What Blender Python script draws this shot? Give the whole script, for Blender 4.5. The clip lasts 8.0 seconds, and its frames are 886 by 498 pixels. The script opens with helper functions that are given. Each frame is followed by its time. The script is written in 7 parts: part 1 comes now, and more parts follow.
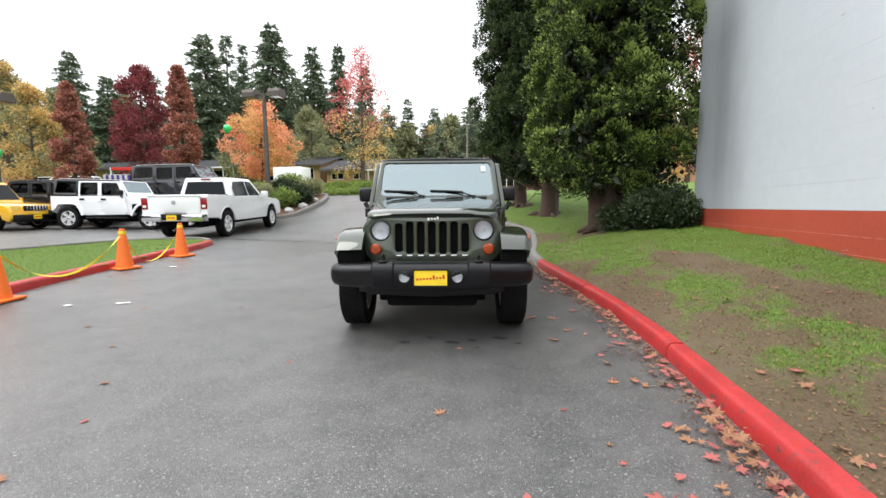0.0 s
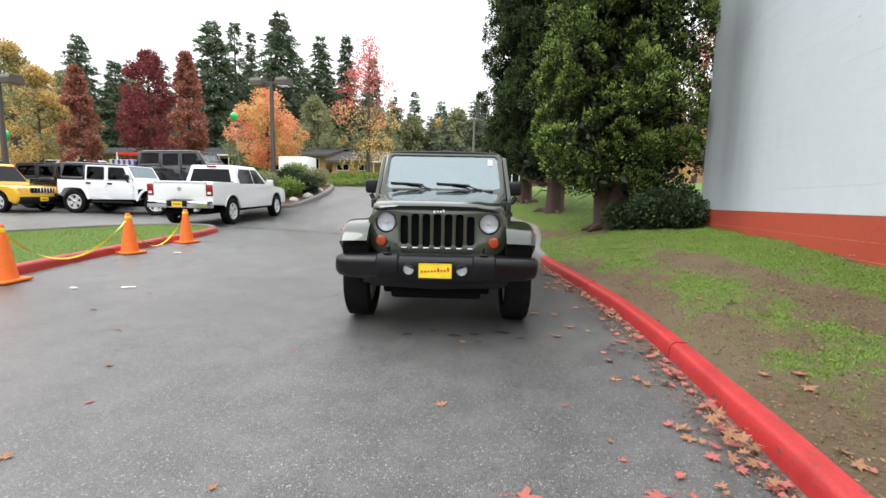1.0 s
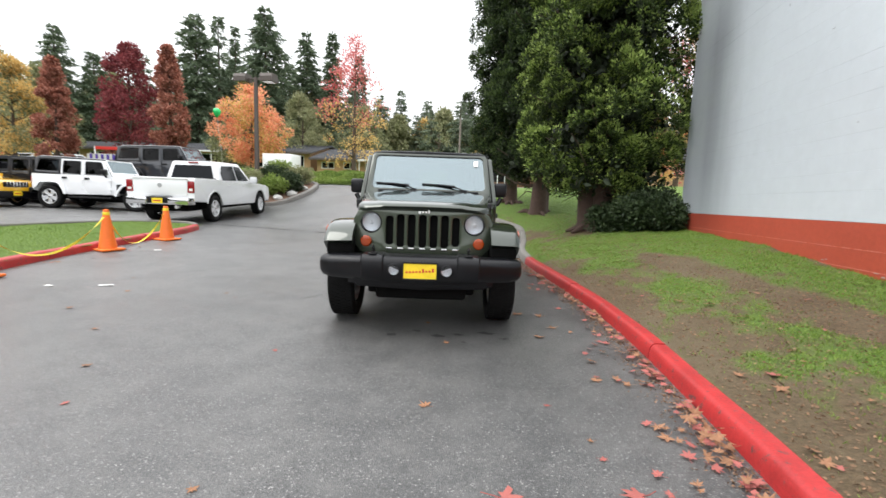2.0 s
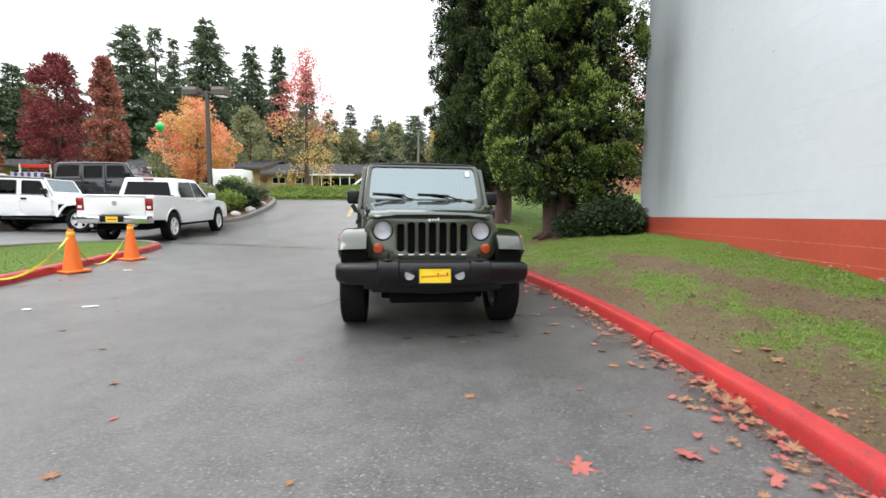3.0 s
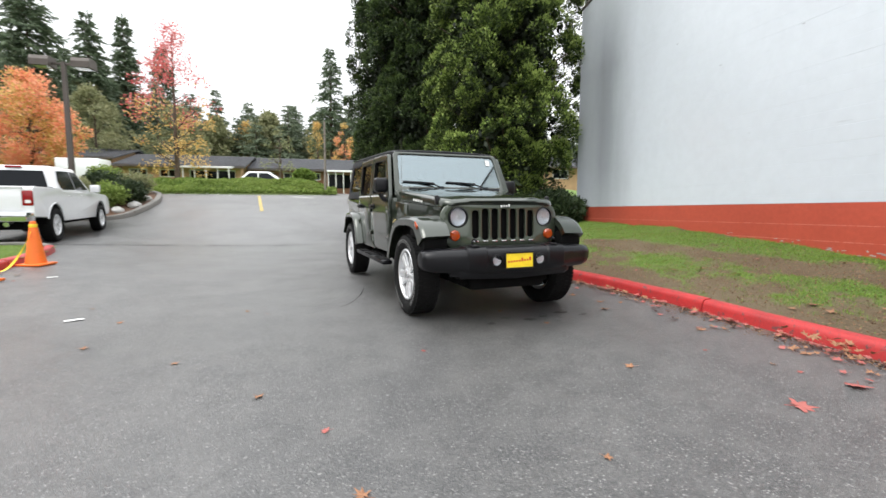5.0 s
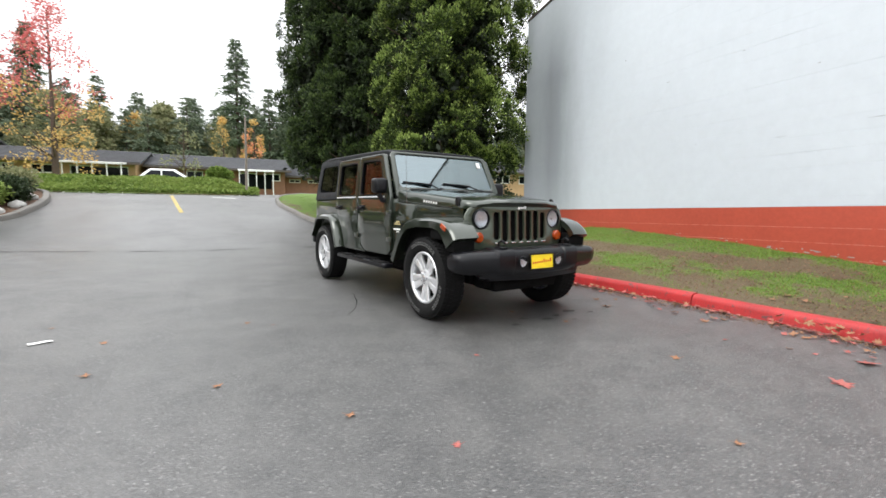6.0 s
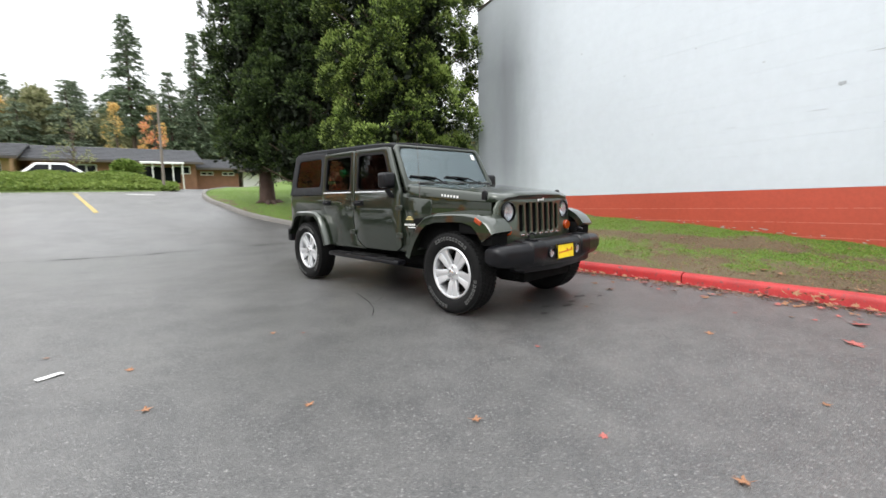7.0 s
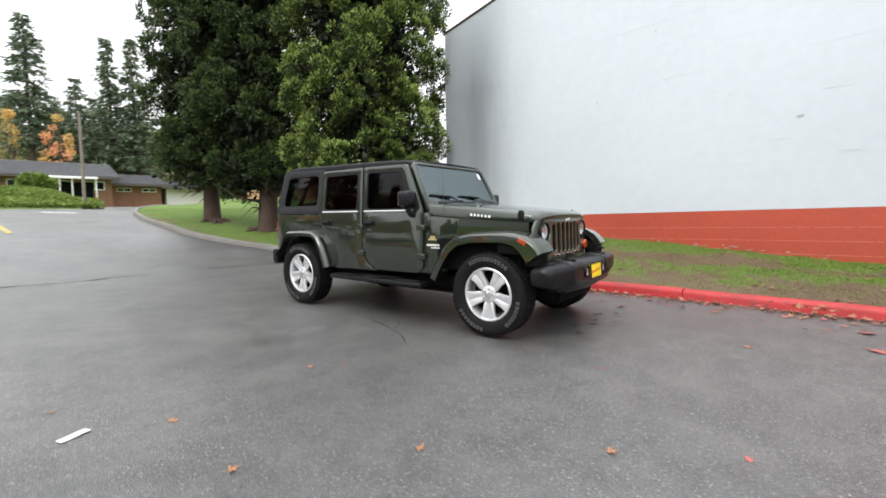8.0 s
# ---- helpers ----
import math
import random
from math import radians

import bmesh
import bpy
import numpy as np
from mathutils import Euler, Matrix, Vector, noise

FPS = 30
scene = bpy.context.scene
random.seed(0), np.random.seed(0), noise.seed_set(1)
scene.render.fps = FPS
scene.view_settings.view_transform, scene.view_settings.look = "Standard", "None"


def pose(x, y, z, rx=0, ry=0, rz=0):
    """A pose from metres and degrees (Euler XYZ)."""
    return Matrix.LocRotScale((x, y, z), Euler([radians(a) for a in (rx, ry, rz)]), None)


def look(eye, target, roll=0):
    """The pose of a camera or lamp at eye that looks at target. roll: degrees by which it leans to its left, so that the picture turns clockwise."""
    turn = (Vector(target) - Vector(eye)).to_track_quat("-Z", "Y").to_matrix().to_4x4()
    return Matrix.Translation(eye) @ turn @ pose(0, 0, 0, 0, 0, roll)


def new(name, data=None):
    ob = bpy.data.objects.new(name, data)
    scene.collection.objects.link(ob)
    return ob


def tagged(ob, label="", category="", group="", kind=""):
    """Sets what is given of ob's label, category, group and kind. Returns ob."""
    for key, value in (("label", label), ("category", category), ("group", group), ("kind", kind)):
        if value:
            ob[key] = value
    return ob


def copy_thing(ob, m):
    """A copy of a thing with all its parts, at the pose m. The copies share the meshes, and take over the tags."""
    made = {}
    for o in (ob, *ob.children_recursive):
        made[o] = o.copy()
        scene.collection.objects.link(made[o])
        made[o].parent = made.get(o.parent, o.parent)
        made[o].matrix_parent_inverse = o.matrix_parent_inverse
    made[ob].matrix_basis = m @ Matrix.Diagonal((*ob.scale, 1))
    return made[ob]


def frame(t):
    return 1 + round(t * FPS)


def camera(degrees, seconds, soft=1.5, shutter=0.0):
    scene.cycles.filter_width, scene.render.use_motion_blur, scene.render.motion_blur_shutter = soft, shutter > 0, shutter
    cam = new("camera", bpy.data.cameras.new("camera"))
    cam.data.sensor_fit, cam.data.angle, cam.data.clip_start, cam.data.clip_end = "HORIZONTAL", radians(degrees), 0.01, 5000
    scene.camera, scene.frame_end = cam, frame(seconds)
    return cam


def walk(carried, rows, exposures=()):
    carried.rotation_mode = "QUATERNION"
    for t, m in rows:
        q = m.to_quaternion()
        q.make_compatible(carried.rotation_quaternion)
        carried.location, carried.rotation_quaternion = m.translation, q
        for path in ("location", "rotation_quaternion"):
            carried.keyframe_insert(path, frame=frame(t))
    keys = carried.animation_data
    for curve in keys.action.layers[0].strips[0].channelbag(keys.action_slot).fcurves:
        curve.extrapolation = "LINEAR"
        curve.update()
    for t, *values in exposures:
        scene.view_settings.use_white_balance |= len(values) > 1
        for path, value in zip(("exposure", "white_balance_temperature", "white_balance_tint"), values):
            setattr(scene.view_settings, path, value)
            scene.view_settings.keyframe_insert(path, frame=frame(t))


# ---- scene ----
cam = camera(89.2, 8.0, shutter=0.4)
PATH = [
    (0, (0.365, 0.099, 1.3), (-0.001, 2.053, 1.079), -0.4),
    (0.5, (0.357, 0.097, 1.294), (-0.031, 2.044, 1.055), 0.3),
    (1, (0.346, 0.095, 1.29), (-0.032, 2.043, 1.043), 1.2),
    (1.5, (0.345, 0.092, 1.289), (-0.009, 2.046, 1.047), 1.3),
    (2, (0.349, 0.083, 1.303), (0.036, 2.043, 1.056), 2.0),
    (2.2, (0.333, 0.051, 1.295), (0.142, 2.027, 1.047), 1.9),
    (3.3, (-0.462, -0.23, 1.178), (-0.529, 1.762, 1.018), -0.3),
    (3.5, (-0.64, -0.209, 1.134), (-0.677, 1.785, 0.983), -1.8),
    (4, (-1.101, -0.141, 1.136), (-1.097, 1.845, 0.907), -2.1),
    (4.5, (-1.636, -0.145, 1.128), (-1.408, 1.827, 0.886), -1.9),
    (4.7, (-1.833, -0.111, 1.139), (-1.514, 1.85, 0.913), -1.0),
    (5.8, (-2.905, 0.294, 1.125), (-2.141, 2.135, 0.96), 0.9),
    (6, (-3.11, 0.391, 1.121), (-2.287, 2.204, 0.934), 0.6),
    (6.5, (-3.55, 0.671, 1.166), (-2.649, 2.446, 0.965), -0.8),
    (7, (-4.006, 0.941, 1.183), (-2.877, 2.575, 0.944), -1.0),
    (7.5, (-4.355, 1.329, 1.191), (-3.132, 2.89, 0.93), -1.1),
    (8, (-4.676, 1.7, 1.202), (-3.306, 3.149, 1.042), -0.8),
]
walk(cam, [(t, look(eye, target, roll)) for t, eye, target, roll in PATH])

# ---- world and light ----
world = bpy.data.worlds.new("overcast_sky")
scene.world = world
world.use_nodes = True
wn = world.node_tree.nodes
wl = world.node_tree.links
sky = wn.new("ShaderNodeTexSky")
sky.sky_type, sky.sun_disc = "NISHITA", False
sky.sun_elevation, sky.sun_rotation = radians(50), radians(243)
sky.air_density, sky.dust_density, sky.ozone_density = 1.0, 3.0, 1.0
grey = wn.new("ShaderNodeHueSaturation")
grey.inputs["Saturation"].default_value = 0.10
cover = wn.new("ShaderNodeMix")
cover.data_type = "RGBA"
cover.inputs[0].default_value = 0.72
cover.inputs[7].default_value = (9.7, 9.9, 10.2, 1)
wl.new(sky.outputs[0], grey.inputs["Color"])
wl.new(grey.outputs[0], cover.inputs[6])
dome = wn.new("ShaderNodeTexCoord")
split = wn.new("ShaderNodeSeparateXYZ")
wl.new(dome.outputs["Generated"], split.inputs[0])
brighter = wn.new("ShaderNodeMapRange")
brighter.inputs["From Min"].default_value, brighter.inputs["From Max"].default_value = 0.0, 1.0
brighter.inputs["To Min"].default_value, brighter.inputs["To Max"].default_value = 0.62, 1.75
wl.new(split.outputs["Z"], brighter.inputs["Value"])
zenith = wn.new("ShaderNodeVectorMath")
zenith.operation = "SCALE"
back = wn["Background"]
back.inputs["Strength"].default_value = 0.15
wl.new(cover.outputs[2], zenith.inputs[0])
wl.new(brighter.outputs[0], zenith.inputs["Scale"])
wl.new(zenith.outputs[0], back.inputs["Color"])
sun = new("sun", bpy.data.lights.new("sun", "SUN"))
sun.data.energy, sun.data.angle, sun.data.color = 0.75, radians(30), (1.0, 0.97, 0.93)
sun.matrix_basis = look((-8, -4, 12.5), (0, 0, 0))
scene.view_settings.exposure = 0.55


# ---- materials ----
class Nodes:
    """A node material in short form."""

    def __init__(self, name):
        self.mat = bpy.data.materials.new(name)
        self.mat.use_nodes = True
        self.t = self.mat.node_tree
        self.b = self.t.nodes["Principled BSDF"]
        self.co = self.t.nodes.new("ShaderNodeTexCoord").outputs["Object"]

    def n(self, kind):
        return self.t.nodes.new("ShaderNode" + kind)

    def link(self, a, b):
        self.t.links.new(a, b)

    def world_co(self):
        return self.n("NewGeometry").outputs["Position"]

    def noise(self, scale, detail=4, rough=0.6, co=None):
        k = self.n("TexNoise")
        k.inputs["Scale"].default_value, k.inputs["Detail"].default_value, k.inputs["Roughness"].default_value = scale, detail, rough
        self.link(co or self.co, k.inputs["Vector"])
        return k.outputs["Fac"]

    def voronoi(self, scale, feature="F1", co=None, out="Distance"):
        k = self.n("TexVoronoi")
        k.feature = feature
        k.inputs["Scale"].default_value = scale
        self.link(co or self.co, k.inputs["Vector"])
        return k.outputs[out]

    def ramp(self, fac, stops):
        k = self.n("ValToRGB")
        while len(k.color_ramp.elements) < len(stops):
            k.color_ramp.elements.new(0.5)
        for e, (p, c) in zip(k.color_ramp.elements, stops):
            e.position = p
            e.color = (*c, 1) if isinstance(c, tuple) else (c, c, c, 1)
        self.link(fac, k.inputs[0])
        return k.outputs[0]

    def mix(self, fac, a, b, blend="MIX"):
        k = self.n("Mix")
        k.data_type, k.blend_type = "RGBA", blend
        for slot, v in ((0, fac), (6, a), (7, b)):
            if isinstance(v, (int, float)):
                k.inputs[slot].default_value = v if slot == 0 else (v, v, v, 1)
            elif isinstance(v, tuple):
                k.inputs[slot].default_value = (*v, 1)
            else:
                self.link(v, k.inputs[slot])
        return k.outputs[2]

    def span(self, value, lo, hi):
        k = self.n("MapRange")
        k.inputs["From Min"].default_value, k.inputs["From Max"].default_value = lo, hi
        self.link(value, k.inputs["Value"])
        return k.outputs[0]

    def bump(self, height, strength=0.3, dist=0.01):
        k = self.n("Bump")
        k.inputs["Strength"].default_value, k.inputs["Distance"].default_value = strength, dist
        self.link(height, k.inputs["Height"])
        self.link(k.outputs[0], self.b.inputs["Normal"])

    def set(self, **kw):
        for key, v in kw.items():
            slot = self.b.inputs[key.replace("_", " ")]
            if isinstance(v, (int, float)):
                slot.default_value = v
            elif isinstance(v, tuple):
                slot.default_value = (*v, 1)
            else:
                self.link(v, slot)
        return self


def plain(name, color, rough=0.5, metal=0.0, vary=0.12, scale=6.0, bump=0.0, coat=0.0, bump_scale=None, spec=0.5):
    """A surface of one colour with wear at two scales."""
    m = Nodes(name)
    dark = tuple(c * (1 - vary) for c in color)
    light = tuple(min(1, c * (1 + vary)) for c in color)
    f = m.mix(0.5, m.noise(scale, 5), m.noise(scale * 9, 3))
    m.set(Base_Color=m.ramp(f, [(0.3, dark), (0.7, light)]), Metallic=metal, Specular_IOR_Level=spec)
    m.set(Roughness=m.ramp(m.noise(scale * 2, 4), [(0.3, max(0.02, rough * 0.82)), (0.7, min(1, rough * 1.15))]))
    if bump:
        m.bump(m.noise(bump_scale or scale * 25, 4), bump, 0.004)
    if coat:
        m.set(Coat_Weight=coat, Coat_Roughness=0.04)
    return m.mat


def paint(name, color, rough=0.35, metal=0.0, coat=1.0, fleck=0.0):
    """Car paint with a clear coat, dust towards nothing in particular, and fine flecks."""
    m = Nodes(name)
    base = m.mix(m.ramp(m.noise(3, 4), [(0.35, 0.0), (0.75, 0.25)]), color, tuple(0.8 * c + 0.006 for c in color))
    if fleck:
        base = m.mix(m.ramp(m.voronoi(420), [(0.0, fleck), (0.25, 0.0)]), base, tuple(min(1, c * 2.2 + 0.01) for c in color))
    m.set(Base_Color=base, Metallic=metal, Roughness=rough, Coat_Weight=coat, Coat_Roughness=0.03, Coat_IOR=1.65, Specular_IOR_Level=0.15)
    return m.mat


def asphalt():
    m = Nodes("asphalt")
    w = m.world_co()
    big = m.mix(0.35, m.noise(0.16, 5, 0.55, w), m.noise(7.0, 6, 0.7, w))
    mid = m.noise(1.3, 6, 0.6, w)
    grit = m.voronoi(190, co=w, out="Color")
    stones = m.voronoi(190, co=w)
    base = m.ramp(m.mix(0.5, big, mid), [(0.32, (0.042, 0.042, 0.042)), (0.50, (0.086, 0.085, 0.083)), (0.68, (0.150, 0.146, 0.140))])
    k = m.n("SeparateColor")
    m.link(grit, k.inputs[0])
    pick = m.ramp(k.outputs[0], [(0.70, 0.0), (0.97, 0.50)])
    base = m.mix(pick, base, (0.33, 0.325, 0.31))
    chips = m.n("SeparateColor")
    m.link(m.voronoi(140, co=w, out="Color"), chips.inputs[0])
    base = m.mix(m.ramp(chips.outputs[0], [(0.945, 0.0), (0.975, 0.90)]), base, (0.46, 0.45, 0.43))
    base = m.mix(m.ramp(k.outputs[1], [(0.0, 0.55), (0.3, 0.0)]), base, (0.028, 0.028, 0.03))
    coarse = m.n("SeparateColor")
    m.link(m.voronoi(115, co=w, out="Color"), coarse.inputs[0])
    base = m.mix(0.80, base, m.mix(1.0, base, m.ramp(coarse.outputs[2], [(0.0, 0.30), (0.6, 0.85), (1.0, 1.0)]), "MULTIPLY"))
    worn = m.ramp(m.noise(3.1, 8, 0.72, w), [(0.44, 0.0), (0.66, 0.55)])
    base = m.mix(worn, base, (0.150, 0.146, 0.138))
    mottle = m.ramp(m.noise(34, 4, 0.65, w), [(0.30, 0.62), (0.50, 0.92), (0.70, 1.0)])
    base = m.mix(0.85, base, m.mix(1.0, base, mottle, "MULTIPLY"))
    # hairline cracks in a few places
    vor = m.voronoi(0.42, "DISTANCE_TO_EDGE", w)
    crack = m.ramp(vor, [(0.0, 1.0), (0.006, 0.0)])
    where = m.ramp(m.noise(0.33, 3, 0.5, w), [(0.58, 0.0), (0.66, 0.55)])
    base = m.mix(m.mix(1.0, crack, where, "MULTIPLY"), base, (0.02, 0.02, 0.02))
    # damp, oil-dark ground where a car stands, with its shade painted in
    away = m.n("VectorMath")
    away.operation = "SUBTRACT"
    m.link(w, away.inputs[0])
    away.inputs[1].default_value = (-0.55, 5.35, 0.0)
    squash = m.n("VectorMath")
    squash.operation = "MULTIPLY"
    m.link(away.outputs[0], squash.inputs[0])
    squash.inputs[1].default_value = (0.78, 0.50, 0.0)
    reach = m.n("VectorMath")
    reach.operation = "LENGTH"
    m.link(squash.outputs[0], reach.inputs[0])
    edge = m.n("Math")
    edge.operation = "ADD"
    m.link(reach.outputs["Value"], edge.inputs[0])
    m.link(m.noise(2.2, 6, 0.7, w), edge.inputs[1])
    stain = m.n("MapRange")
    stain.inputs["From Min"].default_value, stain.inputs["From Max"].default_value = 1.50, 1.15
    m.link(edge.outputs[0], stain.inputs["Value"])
    # this mask darkens for both the damp stain and the under-car shade
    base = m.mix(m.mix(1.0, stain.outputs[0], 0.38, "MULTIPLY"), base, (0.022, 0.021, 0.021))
    wet = m.ramp(m.noise(0.22, 4, 0.6, w), [(0.36, 0.0), (0.60, 1.0)])
    m.set(Base_Color=m.mix(m.mix(0.22, 0.0, wet), base, (0.055, 0.056, 0.058)))
    m.set(Roughness=m.mix(wet, 0.50, 0.30), Specular_IOR_Level=1.0)
    m.bump(m.mix(m.mix(wet, 0.7, 0.45), mid, stones), 0.65, 0.006)
    return m.mat


def grass_soil():
    m = Nodes("lawn_soil")
    w = m.world_co()
    f = m.noise(0.9, 6, 0.62, w)
    fine = m.noise(38, 4, 0.7, w)
    soil = m.ramp(fine, [(0.3, (0.050, 0.029, 0.017)), (0.7, (0.165, 0.102, 0.060))])
    green = m.ramp(m.noise(22, 5, 0.7, w), [(0.3, (0.060, 0.105, 0.015)), (0.7, (0.150, 0.240, 0.040))])
    turf = m.n("Attribute")
    turf.attribute_name = "turf"
    edge = m.ramp(m.mix(0.3, turf.outputs["Fac"], m.noise(14, 5, 0.7, w)), [(0.24, 0.06), (0.68, 1.0)])
    m.set(Base_Color=m.mix(edge, m.mix(m.ramp(f, [(0.4, 0.0), (0.65, 0.6)]), soil, (0.17, 0.128, 0.080)), green), Roughness=0.95)
    m.bump(m.mix(0.5, fine, m.noise(120, 3, 0.7, w)), 0.9, 0.03)
    return m.mat


def concrete(name, color, vary=0.2):
    m = Nodes(name)
    w = m.world_co()
    f = m.mix(0.5, m.noise(2.5, 6, 0.65, w), m.noise(40, 4, 0.7, w))
    m.set(Base_Color=m.ramp(f, [(0.3, tuple(c * (1 - vary) for c in color)), (0.7, tuple(min(1, c * (1 + vary)) for c in color))]), Roughness=0.85)
    m.bump(m.noise(90, 4, 0.7, w), 0.5, 0.006)
    return m.mat


def worn_paint(name, color, under, amount, rough=0.55, scale=3.0, vary=0.2, coat=0.0, streaked=False):
    """Paint over concrete, chipped and scuffed in patches; the last flag adds a dark band near the wall's end."""
    m = Nodes(name)
    w = m.world_co()
    tint = m.ramp(m.mix(0.5, m.noise(scale, 5, 0.6, w), m.noise(scale * 14, 4, 0.7, w)), [(0.3, tuple((1 - vary) * c for c in color)), (0.7, tuple(min(1, (1 + vary * 0.6) * c) for c in color))])
    chip = m.ramp(m.noise(scale * 4, 8, 0.75, w), [(amount, 0.0), (amount + 0.04, 1.0)])
    base = m.mix(chip, tint, under)
    if streaked:
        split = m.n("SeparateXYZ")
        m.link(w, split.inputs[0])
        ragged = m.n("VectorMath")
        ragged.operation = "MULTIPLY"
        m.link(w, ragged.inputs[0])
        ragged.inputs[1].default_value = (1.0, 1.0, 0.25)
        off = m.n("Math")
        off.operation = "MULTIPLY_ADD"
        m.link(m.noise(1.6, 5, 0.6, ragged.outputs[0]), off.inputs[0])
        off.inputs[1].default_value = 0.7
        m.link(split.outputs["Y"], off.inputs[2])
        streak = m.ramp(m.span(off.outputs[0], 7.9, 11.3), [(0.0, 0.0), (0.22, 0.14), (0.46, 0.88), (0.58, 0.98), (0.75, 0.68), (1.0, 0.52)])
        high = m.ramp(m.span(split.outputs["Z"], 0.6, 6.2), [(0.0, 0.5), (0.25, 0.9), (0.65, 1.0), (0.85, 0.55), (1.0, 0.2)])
        darkening = m.mix(1.0, m.mix(1.0, streak, high, "MULTIPLY"), 0.82, "MULTIPLY")
        base = m.mix(darkening, base, tuple(0.22 * c + 0.012 for c in color))
    m.set(Base_Color=base, Roughness=rough, Coat_Weight=coat, Coat_Roughness=0.2, Coat_IOR=1.6)
    m.bump(m.mix(0.4, m.noise(70, 4, 0.7, w), chip), 0.35, 0.004)
    return m.mat


def glass(name, tint, rough=0.0, ior=1.45):
    m = Nodes(name)
    m.set(Base_Color=tint, Roughness=rough, Transmission_Weight=1.0, IOR=ior)
    return m.mat


def sheet_glass(name, tint, gloss):
    """A thin flat pane: tinted see-through, with a steady mirror sheen."""
    m = Nodes(name)
    clear = m.n("BsdfTransparent")
    clear.inputs["Color"].default_value = (*tint, 1)
    shine = m.n("BsdfGlossy")
    shine.inputs["Roughness"].default_value = 0.03
    shine.inputs["Color"].default_value = (0.40, 0.46, 0.48, 1)
    blend = m.n("MixShader")
    blend.inputs[0].default_value = gloss
    m.link(clear.outputs[0], blend.inputs[1])
    m.link(shine.outputs[0], blend.inputs[2])
    m.link(blend.outputs[0], m.t.nodes["Material Output"].inputs["Surface"])
    return m.mat


def leafy(name, dark, light, bright, rough=0.55, patch_scale=0.7, patch_mix=0.35, thin=0.0):
    """Foliage: every leaf has its own tint; thin leaves let some light through."""
    m = Nodes(name)
    g = m.n("NewGeometry").outputs["Random Per Island"]
    tone = m.ramp(g, [(0.0, dark), (0.55, light), (1.0, bright)])
    patch = m.noise(patch_scale, 3, 0.6, m.world_co())
    colour = m.mix(m.ramp(patch, [(0.35, 0.0), (0.7, patch_mix)]), tone, bright)
    m.set(Base_Color=colour, Roughness=rough, Specular_IOR_Level=0.25)
    if thin:
        veil = m.n("BsdfTranslucent")
        m.link(colour, veil.inputs["Color"])
        blend = m.n("MixShader")
        blend.inputs[0].default_value = thin
        m.link(m.b.outputs[0], blend.inputs[1])
        m.link(veil.outputs[0], blend.inputs[2])
        m.link(blend.outputs[0], m.t.nodes["Material Output"].inputs["Surface"])
    return m.mat


def glow_free_lens(name, tint):
    m = Nodes(name)
    m.set(Base_Color=tint, Roughness=0.06, Transmission_Weight=1.0, IOR=1.4)
    return m.mat


